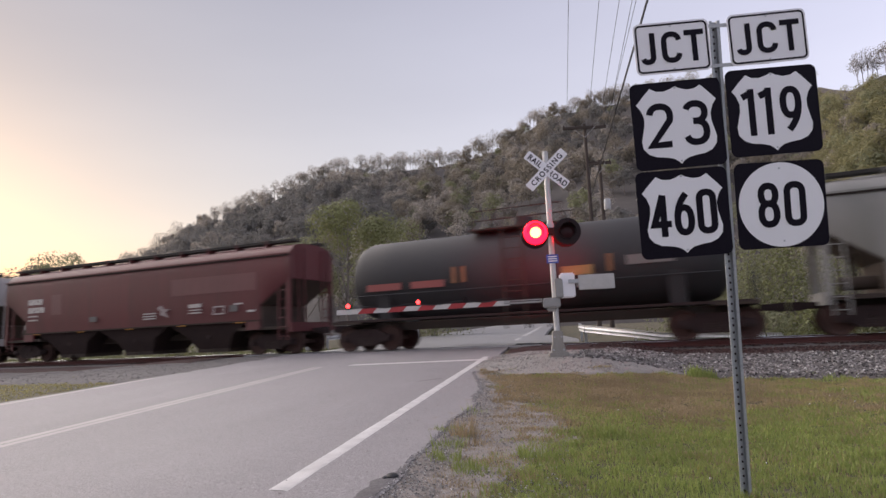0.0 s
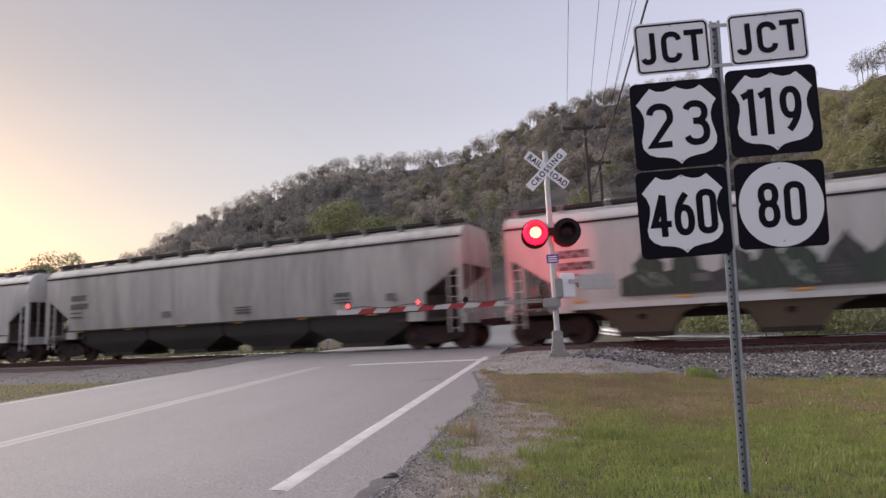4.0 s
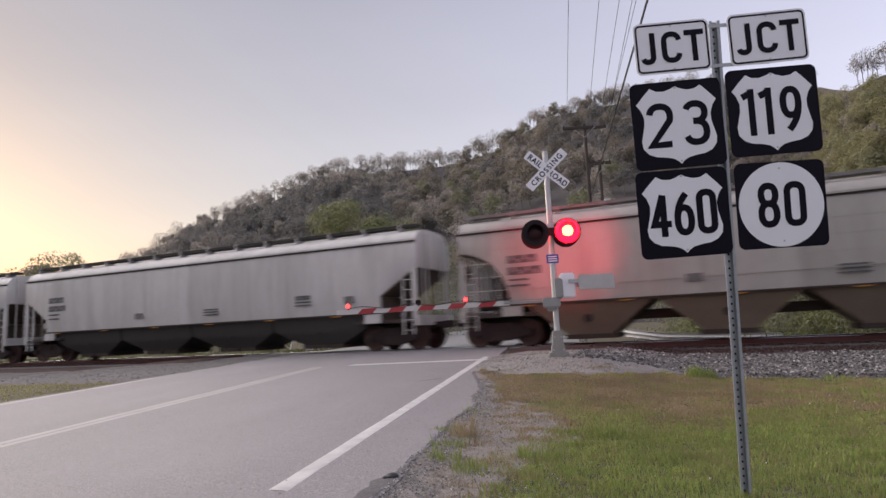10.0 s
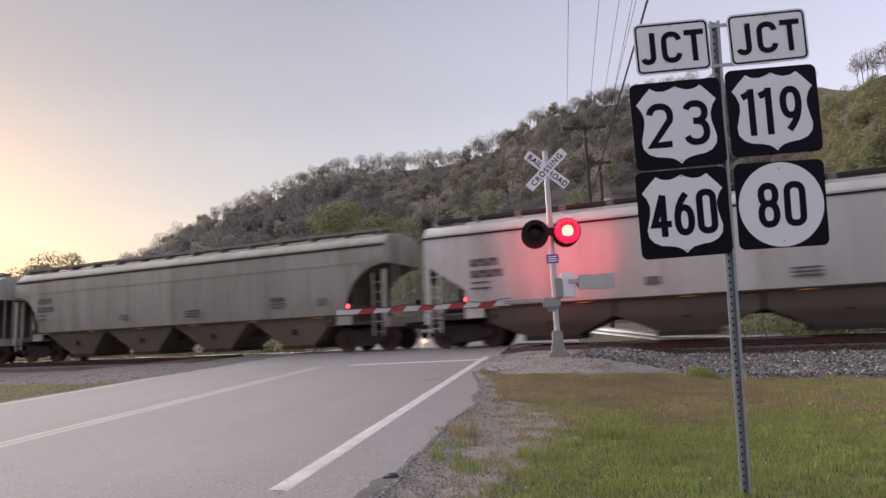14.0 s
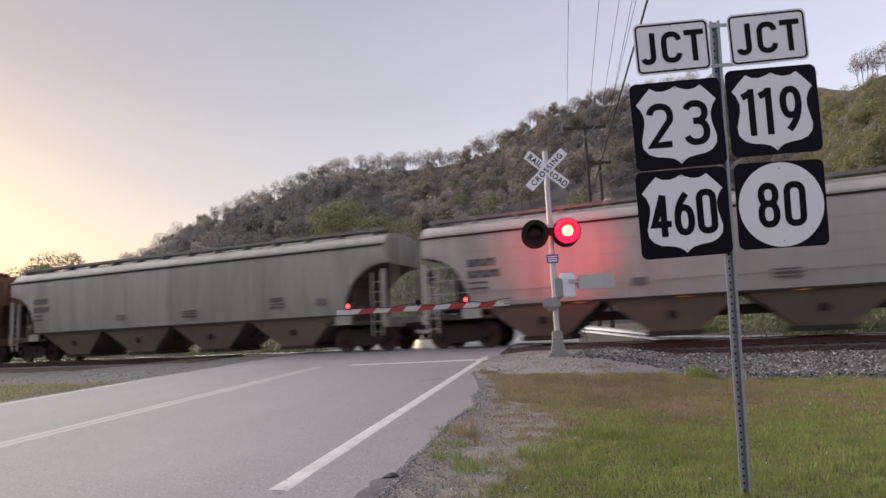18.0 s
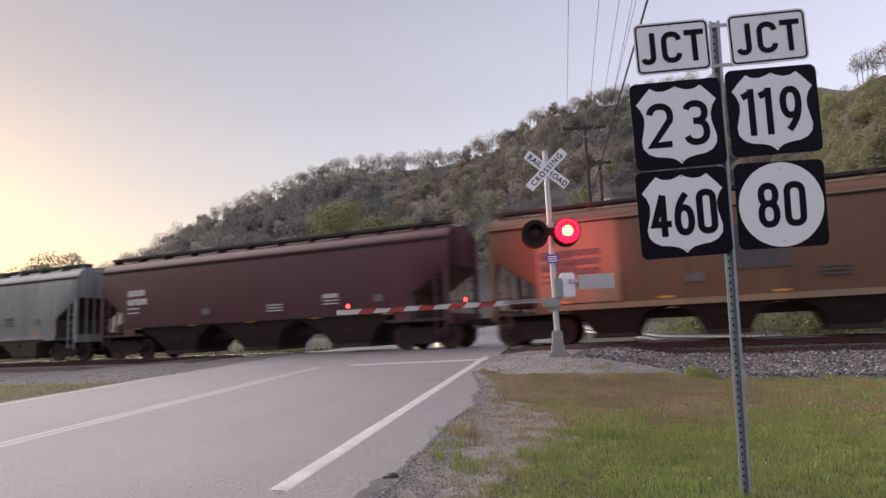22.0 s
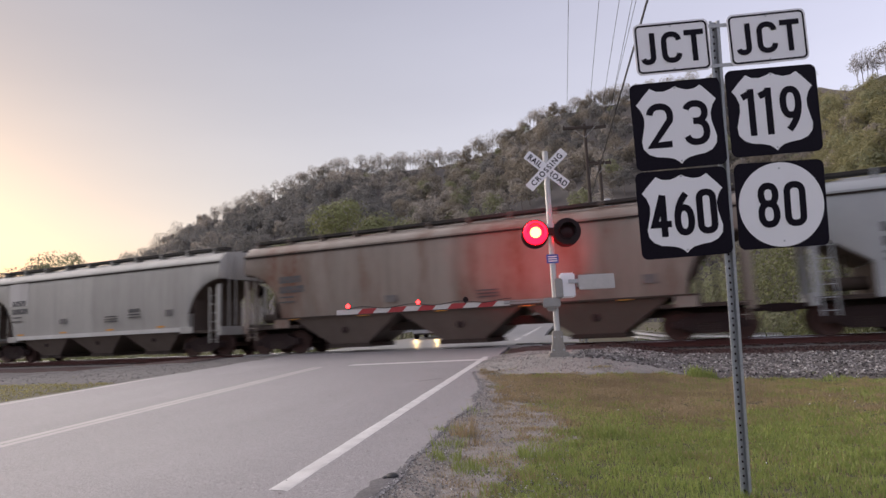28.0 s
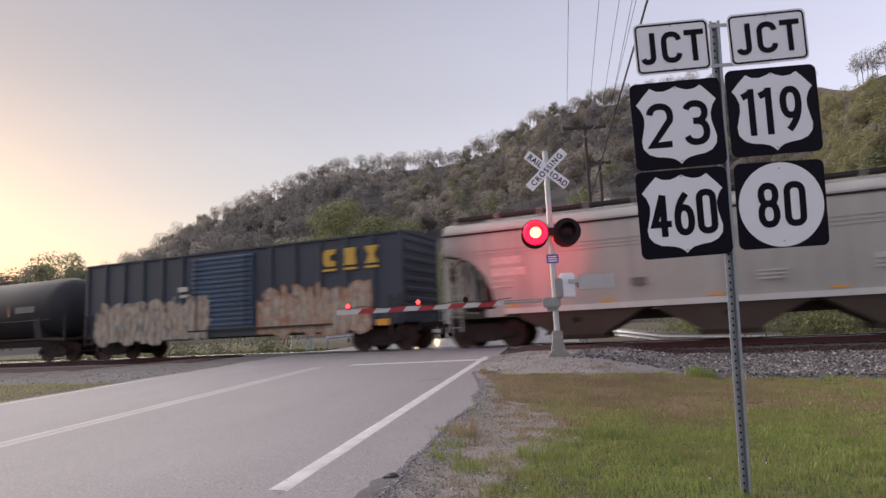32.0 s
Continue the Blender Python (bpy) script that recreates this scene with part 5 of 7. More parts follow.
def graffiti(parent, x0, x1, z0, z1, fill, seed, label, outline, letters=6, y=-1.509, spiky=False, field=None):
    """A row of overlapping sprayed letter forms: a dark backing, and on it fat curved strokes, each a part."""
    r = random.Random(seed)
    w, h = (x1 - x0) / letters, z1 - z0
    if field:
        # a sprayed field with a ragged top behind the letters
        n = letters * 5
        g = Geo()
        for i in range(n):
            a, b = x0 - 0.1 + (x1 - x0 + 0.2) * i / n, x0 - 0.1 + (x1 - x0 + 0.2) * (i + 1) / n
            t0 = z1 + h * r.uniform(-0.25, 0.12)
            t1 = t0 + h * r.uniform(-0.12, 0.12)
            g.add([(a, y + 0.003, z0 - r.uniform(0, 0.08)), (b, y + 0.003, z0 - r.uniform(0, 0.08)), (b, y + 0.003, t1), (a, y + 0.003, t0)], [(0, 1, 2, 3)])
        part("graffiti_field", g, field, parent, "sprayed pale field of the graffiti")
    for i in range(letters):
        cx = x0 + w * (i + 0.5)
        lean = r.uniform(-0.15, 0.15)
        forms = []
        for k in range(3 if not spiky else 2):
            a0 = r.uniform(0, 360)
            sweep = r.choice((150, 200, 260, 300)) * r.choice((1, -1))
            rx, rz = w * r.uniform(0.28, 0.48), h * r.uniform(0.2, 0.36)
            ox, oz = r.uniform(-0.12, 0.12) * w, z0 + h * (0.3 + 0.4 * k / 2) + r.uniform(-0.05, 0.05)
            n = 10
            pts = []
            for q in range(n + 1):
                a = radians(a0 + sweep * q / n)
                zz = oz + rz * math.sin(a)
                pts.append((cx + ox + rx * math.cos(a) + lean * (zz - z0), min(z1, max(z0, zz))))
            forms.append(pts)
        if spiky:
            forms = []
            for k in range(3):
                a, b = cx + r.uniform(-0.55, 0.55) * w, cx + r.uniform(-0.55, 0.55) * w
                forms.append([(a, z0 + h * r.uniform(0, 0.25)), ((a + b) / 2 + r.uniform(-0.1, 0.1), z0 + h * 0.5), (b, z0 + h * r.uniform(0.7, 1.1))])
            forms.append([(cx - w * 0.5, z0), (cx - w * 0.2, z0 + h * 0.5), (cx, z1 + h * 0.15 * r.random()), (cx + w * 0.25, z0 + h * 0.45), (cx + w * 0.5, z0 + 0.02)])
        for width, layer, m, nm in ((0.42, 0.0, outline, "graffiti_outline"), (0.27, 0.0035, fill, "graffiti_stroke")):
            g = Geo()
            for k, pts in enumerate(forms):
                a, b = ribbon(pts, width * (0.72 if spiky else 1.0) * r.uniform(0.85, 1.15) * min(1.0, h / 1.3))
                o = y - layer - 0.0006 * k - 0.0002 * (i % 2)
                c_ = len(a)
                g.add([(u, o, v) for u, v in a] + [(u, o, v) for u, v in b], [(q, q + 1, c_ + q + 1, c_ + q) for q in range(c_ - 1)])
            part(nm, g, m, parent, label)


def block_graffiti(parent, x0, x1, z0, z1):
    """Blocky cream letter forms on a black cloud with a ragged top, and a pale bar beneath."""
    r = random.Random(31)
    n = 24
    up = [(x0 + (x1 - x0) * q / n, z1 + 0.12 * abs(math.sin(q * 1.3)) + r.uniform(-0.06, 0.06) - (0.35 if q in (0, n) else 0.0)) for q in range(n + 1)]
    part("graffiti_cloud", Geo().prism(up + [(x1 + 0.1, z0 - 0.02), (x0 - 0.1, z0 - 0.02)], "y", -1.5105, -1.49), SPRAY_BLACK, parent, "black sprayed cloud")
    w = (x1 - x0 - 0.7) / 5
    for k in range(5):
        a, h = x0 + 0.3 + k * w, (z1 - z0) * 0.78
        lean, b = 0.06 * (-1) ** k, w * 0.86
        z = z0 + 0.08
        forms = [[(a, z), (a + w * 0.3, z), (a + w * 0.34 + lean, z + h), (a + lean, z + h)], [(a + w * 0.2, z + h * (0.72, 0.08, 0.72, 0.4, 0.42)[k]), (a + b, z + h * (0.72, 0.08, 0.62, 0.2, 0.75)[k]), (a + b, z + h * (0.98, 0.3, 0.9, 0.5, 1.0)[k]), (a + w * 0.2, z + h * (0.98, 0.32, 0.98, 0.62, 0.66)[k])],
                 [(a + w * 0.5, z + h * 0.02), (a + b, z + h * 0.02), (a + b * 0.98, z + h * 0.6), (a + w * 0.6, z + h * 0.6)]]
        for q, f in enumerate(forms[:2 if k in (1, 4) else 3]):
            part("graffiti_block", Geo().prism(f, "y", -1.5135 - 0.0012 * q, -1.49), SPRAY_CREAM, parent, "cream sprayed block stroke")
    part("graffiti_bar", Geo().prism([(x0 + 0.1, z0 - 0.16), (x1 - 0.2, z0 - 0.14), (x1 - 0.15, z0 - 0.02), (x0 + 0.05, z0 - 0.03)], "y", -1.512, -1.45), SPRAY_CREAM, parent, "pale sprayed bar")


def sprayed_pines(parent, tips, z0):
    """A sprayed row of dark green pine-like letter forms that lean on one another, with a maroon and white form at its end."""
    r = random.Random(17)
    for k, (x, z1) in enumerate(tips):
        h, w = z1 - z0, 0.78
        left, right = [], []
        for q, (f, u) in enumerate(((0.0, 1.15), (0.2, 1.0), (0.36, 0.92), (0.5, 0.7), (0.66, 0.5), (0.8, 0.24), (0.92, 0.12))):
            jag = r.uniform(-0.32, 0.32)
            left.append((x - w * u - jag * 0.6, z0 + h * f))
            right.append((x + w * u * 0.8 + jag * 0.6 + 0.12 * (1 - f), z0 + h * f * 0.95))
        g = Geo().prism(left + [(x, z1)] + right[::-1], "y", -1.509 - 0.0012 * k, -1.49)
        part("graffiti_pine", g, (SPRAY_GREEN, SPRAY_BLACK)[k % 3 == 2], parent, "dark green sprayed pine-like letter form")
        g = Geo()
        for q in range(3):
            a = x + r.uniform(-0.45, 0.05)
            pts = [(a, z0 + h * r.uniform(0.45, 0.75)), (a + 0.25, z0 + h * r.uniform(0.25, 0.4)), (a + 0.55, z0 + h * r.uniform(0.02, 0.15))]
            u, v = ribbon(pts, r.uniform(0.05, 0.10))
            o = -1.5215 - 0.0008 * q
            g.add([(p, o, t) for p, t in u] + [(p, o, t) for p, t in v], [(0, 1, 4, 3), (1, 2, 5, 4)])
        part("graffiti_stroke", g, (SPRAY_GREENLINE, SPRAY_GREEN)[k % 2], parent, "pale green sprayed highlight")
    part("graffiti_wing", Geo().prism([(3.2, 2.05), (3.65, 1.9), (4.1, 2.2), (4.45, 1.45), (3.6, 1.42)], "y", -1.5235, -1.49), SPRAY_MAROON, parent, "maroon sprayed wing shape")
    part("graffiti_wing", Geo().prism([(3.15, 2.22), (3.3, 2.3), (3.72, 1.98), (4.2, 2.28), (4.22, 2.18), (3.7, 1.84), (3.25, 2.12)], "y", -1.5265, -1.49), SPRAY_CREAM, parent, "white sprayed edge")
    part("graffiti_head", Geo().prism([(3.25, 2.5), (3.35, 2.78), (3.5, 2.7), (3.65, 2.78), (3.9, 2.72), (4.0, 2.5), (3.8, 2.36), (3.45, 2.36)], "y", -1.5235, -1.49), SPRAY_BLACK, parent, "dark sprayed round form")


FADED_ORANGE = mat("grimy_orange_decal", (0.26, 0.12, 0.05), 0.6, 0, (0.12, 0.06, 0.04), 4, 50, 0.7, 0.03)
FADED_YELLOW = mat("grimy_yellow_label", (0.28, 0.22, 0.07), 0.6, 0, (0.14, 0.11, 0.06), 5, 40, 0.7, 0.03)


def tank_car(right, left, label, seed):
    c, lh = car_start("tank_car", right, left, label, "cars of the freight train")
    r, zc, hl = 1.47, 2.62, lh - 0.55
    rows = [(0.05, -hl), (0.6, -hl + 0.06), (1.05, -hl + 0.22), (1.33, -hl + 0.45), (r, -hl + 0.8)] + [(r, x) for x in np.arange(-hl + 2, hl - 1.8, 2.2)] + [(r, hl - 0.8), (1.33, hl - 0.45), (1.05, hl - 0.22), (0.6, hl - 0.06), (0.05, hl)]
    part("tank", Geo().lathe(rows, (0, 0, zc), "x", 40), P_TANK, c, "black cylindrical tank shell with domed ends")
    for s in (-1, 1):
        part("saddle", Geo().prism([(-1.2, 1.05), (1.2, 1.05), (1.42, 2.3), (-1.42, 2.3)], "x", s * (lh - 2.2) - 0.25, s * (lh - 2.2) + 0.25), P_TANK, c)
        part("end_platform", Geo().box(*sorted((s * (lh - 1.3), s * lh)), -1.45, 1.45, 1.0, 1.1), UNDER, c)
        part("side_walk", Geo().box(-lh + 0.2, lh - 0.2, *sorted((s * 1.2, s * 1.45)), 1.06, 1.14), TRUCK, c)
        part("safety_rail", Geo().tube((-lh + 1, s * 1.5, 2.0), (lh - 1, s * 1.5, 2.0), 0.02, seg=6), P_TANK, c)
        part("side_ladder", ladder(Geo(), -0.35, 0.35, s * 1.52, 0.6, 4.2), UNDER, c)
        rail = Geo()
        for x in (-1.6, -0.8, 0, 0.8, 1.6):
            rail.tube((x, s * 0.9, 4.05), (x, s * 0.9, 4.75), 0.02, seg=6)
        for z in (4.4, 4.75):
            rail.tube((-1.6, s * 0.9, z), (1.6, s * 0.9, z), 0.02, seg=6)
        part("top_railing", rail, UNDER, c)
        for x in (-lh + 0.06, lh - 0.06):
            part("corner_post", Geo().box(x - 0.03, x + 0.03, s * 1.42 - 0.03, s * 1.42 + 0.03, 1.05, 2.1), P_TANK, c)
    part("top_platform", Geo().box(-1.7, 1.7, -1.0, 1.0, 4.05, 4.1), UNDER, c)
    part("manway", Geo().lathe([(0.42, 0), (0.42, 0.42), (0.36, 0.48), (0.05, 0.5)], (0, 0, 4.05), "z", 18), P_TANK, c)
    mark(c, 1.6, 2.6, 2.2, 2.5, FADED_YELLOW, -1.49, "label_plate", "yellow warning label")
    mark(c, -lh + 1.6, -lh + 3.0, 2.15, 2.4, DECAL_RED, -1.47)
    mark(c, -lh + 3.4, -lh + 4.7, 2.15, 2.4, DECAL_RED, -1.47)
    mark(c, lh - 3.6, lh - 2.2, 2.4, 2.7, BOARD_GREY, -1.49)
    for x in (-lh + 5.0, -1.9, lh - 4.2):
        mark(c, x, x + 0.16, 2.25, 2.8, FADED_ORANGE, -1.492, "reflector")
    return c, lh


YELLOW_PAINT = mat("yellow_boxcar_lettering", (0.62, 0.38, 0.05), 0.5, 0, (0.4, 0.25, 0.06), 5, 40, 0.5, 0.03)


def boxcar(right, left):
    c, lh = car_start("boxcar", right, left, "dark blue ribbed boxcar with blue door and cream graffiti", "cars of the freight train")
    part("body", Geo().box(-lh, lh, -1.46, 1.46, 1.0, 4.25), P_BOX, c, bevel=0.02)
    part("roof", Geo().prism([(-1.54, 4.25), (1.54, 4.25), (1.54, 4.31), (0, 4.46), (-1.54, 4.31)], "x", -lh - 0.05, lh + 0.05), P_BOX, c)
    for s in (-1, 1):
        y0, y1 = sorted((s * 1.45, s * 1.53))
        part("side_sill", Geo().prism([(-lh, 1.08), (lh, 1.08), (lh, 0.98), (lh - 2.6, 0.92), (lh - 3.2, 0.78), (-lh + 3.2, 0.78), (-lh + 2.6, 0.92), (-lh, 0.98)], "y", y0, y1), P_BOX, c)
        for i in range(15):
            x = -lh + 0.05 + i * (2 * lh - 0.1) / 14
            if abs(x + 0.1) > 1.75:
                part("rib", Geo().prism([(x - 0.09, 1.05), (x + 0.09, 1.05), (x + 0.09, 4.25), (x - 0.09, 4.25)], "y", y0, y1), P_BOX, c)
        door = part("door", Geo().box(-1.72, 1.5, *sorted((s * 1.47, s * 1.55)), 1.1, 4.1), P_DOOR, c, "blue corrugated sliding door")
        for i in range(15):
            z = 1.2 + i * 0.195
            part("corrugation", Geo().add(
                [(x, yy, zz) for x in (-1.66, 1.44) for yy, zz in ((s * 1.55, z), (s * 1.55, z + 0.13), (s * 1.605, z + 0.095), (s * 1.605, z + 0.035))],
                [(0, 1, 2, 3), (7, 6, 5, 4), (0, 4, 5, 1), (1, 5, 6, 2), (2, 6, 7, 3), (3, 7, 4, 0)]), P_DOOR, door)
        part("lock_bar", Geo().tube((1.2, s * 1.63, 1.0), (1.2, s * 1.63, 4.1), 0.025, seg=6).tube((-1.4, s * 1.63, 1.0), (-1.4, s * 1.63, 4.1), 0.025, seg=6), UNDER, door)
        part("door_track", Geo().box(-1.9, 5.2, *sorted((s * 1.5, s * 1.62)), 1.02, 1.09), UNDER, c)
        for i in range(8):
            z = 1.35 + i * 0.37
            part("end_corrugation", Geo().add(
                [(xx, yy, zz) for yy in (-1.36, 1.36) for xx, zz in ((s * lh, z), (s * lh, z + 0.22), (s * (lh + 0.07), z + 0.16), (s * (lh + 0.07), z + 0.06))],
                [(0, 1, 2, 3), (7, 6, 5, 4), (0, 4, 5, 1), (1, 5, 6, 2), (2, 6, 7, 3), (3, 7, 4, 0)]), P_BOX, c)
        part("end_ladder", ladder(Geo(), s * (lh - 0.5), s * (lh - 0.1), -1.57, 0.6, 2.0), UNDER, c)
    # three emblem shapes with underlines
    for i, x in enumerate((5.14, 6.05, 6.98)):
        y = -1.545
        o = ([(-0.26, 0.2), (-0.14, 0.32), (0.26, 0.32), (0.26, 0.12), (0.05, 0.12), (0.05, -0.12), (0.26, -0.12), (0.26, -0.32), (-0.14, -0.32), (-0.26, -0.2)],
             [(-0.25, 0.32), (0.27, 0.32), (0.2, 0.05), (0.27, -0.32), (-0.27, -0.32), (-0.2, -0.05)],
             [(-0.28, 0.32), (0.28, 0.32), (0.1, 0.0), (0.28, -0.32), (-0.28, -0.32), (-0.1, 0.0)])[i]
        e = Geo().prism([(x + px, 3.54 + pz) for px, pz in o], "y", y - 0.01, y + 0.06)
        part("emblem", e, YELLOW_PAINT, c, "yellow emblem shape")
        part("emblem_bar", Geo().box(x - 0.28, x + 0.28, y - 0.01, y + 0.06, 3.04, 3.13), YELLOW_PAINT, c)
    graffiti(c, 1.8, 6.8, 0.85, 2.45, SPRAY_CREAM, 4, "cream and peach sprayed letter form", SPRAY_PEACH, 7, -1.545, field=SPRAY_PEACH)
    graffiti(c, -7.3, -0.9, 0.8, 2.35, SPRAY_CREAM, 8, "cream and grey sprayed letter form", SPRAY_GREY, 8, -1.61, field=SPRAY_GREY)
    mark(c, -2.5, -2.0, 2.75, 2.95, DECAL_WHITE, -1.54)
    mark(c, -2.4, -1.9, 2.5, 2.62, DECAL_WHITE, -1.54)
    mark(c, lh - 1.1, lh - 0.5, 0.92, 1.15, ORANGE, -1.54, "reflector")
    return c, lh


hopper(21.6, 2.7, P_GREY, "grey covered hopper car with dirty sides", 3)
tank_car(1.1, -13.4, "black tank car with yellow label and orange reflectors", 1)
a_car, a_lh = hopper(-15.25, -32.55, P_RED, "oxide red covered hopper car with white stencils", 3, marks=DECAL_WHITE, under=TRUCK)
mark(a_car, 2.45, 7.0, 2.6, 3.3, P_PATCH, name="faded_patch", label="faded painted-out lettering")
mark(a_car, -5.25, -4.5, 2.2, 3.15, P_PATCH, name="faded_patch", label="faded painted-out square")
part("chalk_tag", Geo().prism([(1.6, 2.15), (1.85, 2.0), (1.8, 1.85), (2.3, 1.7), (2.1, 1.95), (2.4, 2.05), (2.0, 2.1), (1.9, 2.25)], "y", -1.509, -1.49), DECAL_GREYWHITE, a_car, "pale scrawled tag")
for x0, x1, z0, z1 in ((4.8, 5.36, 1.70, 1.74), (4.8, 5.36, 2.0, 2.04), (4.8, 4.84, 1.74, 2.0), (5.32, 5.36, 1.74, 2.0)):
    mark(a_car, x0, x1, z0, z1, DECAL_WHITE, name="stencil_frame")
mark(a_car, 5.9, 6.3, 2.05, 2.11, DECAL_WHITE)
mark(a_car, 6.55, 6.95, 1.72, 1.8, DECAL_WHITE)
b_car, b_lh = hopper(-34.2, -50.77, P_WHITE, "off-white covered hopper car with dark green graffiti", 3, under=BAY_TAN, sill=P_SILL)
sprayed_pines(b_car, ((-3.7, 2.88), (-2.65, 2.88), (-1.25, 2.74), (-0.42, 2.8), (0.3, 2.7), (1.5, 2.93), (2.6, 2.92), (3.55, 2.35)), 1.42)
hopper(-52.34, -73.85, P_WHITE2, "dusty white covered hopper car streaked with grime", 4, under=BAY_DARK)
hopper(-75.23, -96.65, P_WHITE, "long off-white covered hopper car with grey streaks", 4, under=BAY_BROWN)
hopper(-98.2, -118.97, P_GREY3, "warm grey covered hopper car with four tan bays", 4, "round", under=BAY_TAN, beads=4, board=BOARD_GREY)
hopper(-120.64, -141.92, P_WHITE, "dusty white covered hopper car with dark bays", 4, under=BAY_DARK)
hopper(-143.44, -164.65, P_WHITE, "long off-white covered hopper car with orange reflectors", 4, under=BAY_BROWN)
hopper(-166.21, -187.1, P_GREY2, "warm grey covered hopper car with four tan bays", 4, "round", under=BAY_TAN, beads=1, board=BOARD_GREY)
hopper(-188.7, -209.1, P_GREY3, "warm grey covered hopper car with rust specks", 4, "round", under=BAY_TAN, beads=4, board=BOARD_GREY)
hopper(-210.6, -231.74, P_GREY2, "dull grey covered hopper car with four brown bays", 4, "round", under=BAY_TAN, board=BOARD_GREY, extra="plain")
m_car, m_lh = hopper(-233.33, -250.87, P_ORANGE, "faded orange-brown covered hopper car with tan sill", 4, marks=DECAL_DARK, sill=P_TAN, roof=P_TAN, under=TRUCK)
mark(m_car, -m_lh + 1.6, -m_lh + 4.2, 1.3, 3.95, P_TAN, name="faded_patch", label="tan faded patch")
marks_block(m_car, -m_lh + 2.2, 3.0, DECAL_DARK, ((1.5, 0.2), (1.5, 0.2), (1.5, 0.2)), 0.1, -1.52)
mark(m_car, -1.6, 0.2, 2.0, 3.3, EMBLEM_BLUE, name="faded_emblem", label="dark blue faded emblem patch")
mark(m_car, 3.2, 4.8, 1.9, 3.3, EMBLEM_BLUE, name="faded_emblem", label="dark blue faded emblem patch")
hopper(-252.43, -269.7, P_MAROON, "dark maroon covered hopper car with white stencils", 3, marks=DECAL_WHITE, under=TRUCK)
o_car, o_lh = hopper(-271.33, -288.9, P_BLUEGREY, "grimy blue-grey covered hopper car with graffiti", 3, under=BAY_BROWN, sill=P_BLUEGREY, stencil=1.4)
block_graffiti(o_car, -2.9, 1.05, 1.32, 2.2)
graffiti(o_car, -6.0, -3.3, 1.4, 1.95, SPRAY_GREY, 9, "grey sprayed scrawl", SPRAY_BLACK, 4)
hopper(-290.42, -308.01, P_CLEAN, "clean pale grey covered hopper car", 3, under=BAY_DARK, sill=P_SILL)
hopper(-309.51, -327.91, P_RUSTY, "rust-streaked grey covered hopper car", 3, "round", under=BAY_BROWN)
s_car, s_lh = hopper(-329.22, -344.2, P_BEIGE, "beige grey covered hopper car with a pale patch", 3, "round", under=BAY_BROWN, sill=P_SILL)
mark(s_car, -s_lh + 1.5, -s_lh + 2.9, 2.75, 4.0, P_WHITE, name="pale_patch", label="pale repainted patch")
hopper(-345.6, -363.45, P_BEIGE, "pale beige covered hopper car with white stencils", 3, "round", marks=DECAL_WHITE, under=BAY_BROWN, beads=3, sill=P_SILL)
boxcar(-365.09, -381.5)
tank_car(-383.0, -401.0, "black tank car behind the boxcar", 2)


# ---- crossing signal with gate ----
def text_mesh(text, height, material, depth=0.004, squeeze=1.0, bold=0.0, spacing=1.0):
    cu = bpy.data.curves.new("text", "FONT")
    cu.body, cu.size, cu.align_x, cu.align_y = text, height * 1.38, "CENTER", "CENTER"
    cu.extrude, cu.offset, cu.resolution_u, cu.space_character = depth / 2, bold, 4, spacing
    o = bpy.data.objects.new("text", cu)
    scene.collection.objects.link(o)
    bpy.context.view_layer.update()
    me = bpy.data.meshes.new_from_object(o.evaluated_get(bpy.context.evaluated_depsgraph_get()))
    bpy.data.objects.remove(o)
    xs = [v.co.x for v in me.vertices]
    ys = [v.co.y for v in me.vertices]
    cx, cy, h = (min(xs) + max(xs)) / 2, (min(ys) + max(ys)) / 2, max(ys) - min(ys)
    for v in me.vertices:
        v.co = ((v.co.x - cx) * squeeze * height / h, (v.co.y - cy) * height / h, v.co.z)
    me.materials.clear()
    me.materials.append(material)
    return me


SIG = pose(-3.375, 14.0, 0.60, 0, 0, 18)         # the signal faces the road's lane
signal = thing("crossing_signal", "railroad crossing signal mast with flashing red lamps and lowered striped gate", "crossing signal", SIG)
part("base", Geo().prism([(-0.15, -0.05), (0.15, -0.05), (0.15, 0.10), (0.115, 0.20), (0.115, 0.42), (0.085, 0.47), (-0.085, 0.47), (-0.115, 0.42), (-0.115, 0.20), (-0.15, 0.10)], "y", -0.13, 0.13).box(-0.21, 0.21, -0.21, 0.21, -0.15, 0.0), CONCRETE, signal, "grey cast base bolted to a foundation", 0.015)
for x in (-0.11, 0.11):
    part("bolt", Geo().tube((x, -0.12, 0.05), (x, -0.155, 0.05), 0.022).tube((x * 0.7, -0.12, 0.33), (x * 0.7, -0.15, 0.33), 0.018), STEEL, signal)
part("pole", Geo().tube((0, 0, 0.3), (0, 0, 4.56), 0.064, seg=20), ALU, signal, "pale aluminium pole")
part("pole_cap", Geo().tube((0, 0, 4.56), (0, 0, 4.6), 0.068, 0.05, 16), ALU, signal)
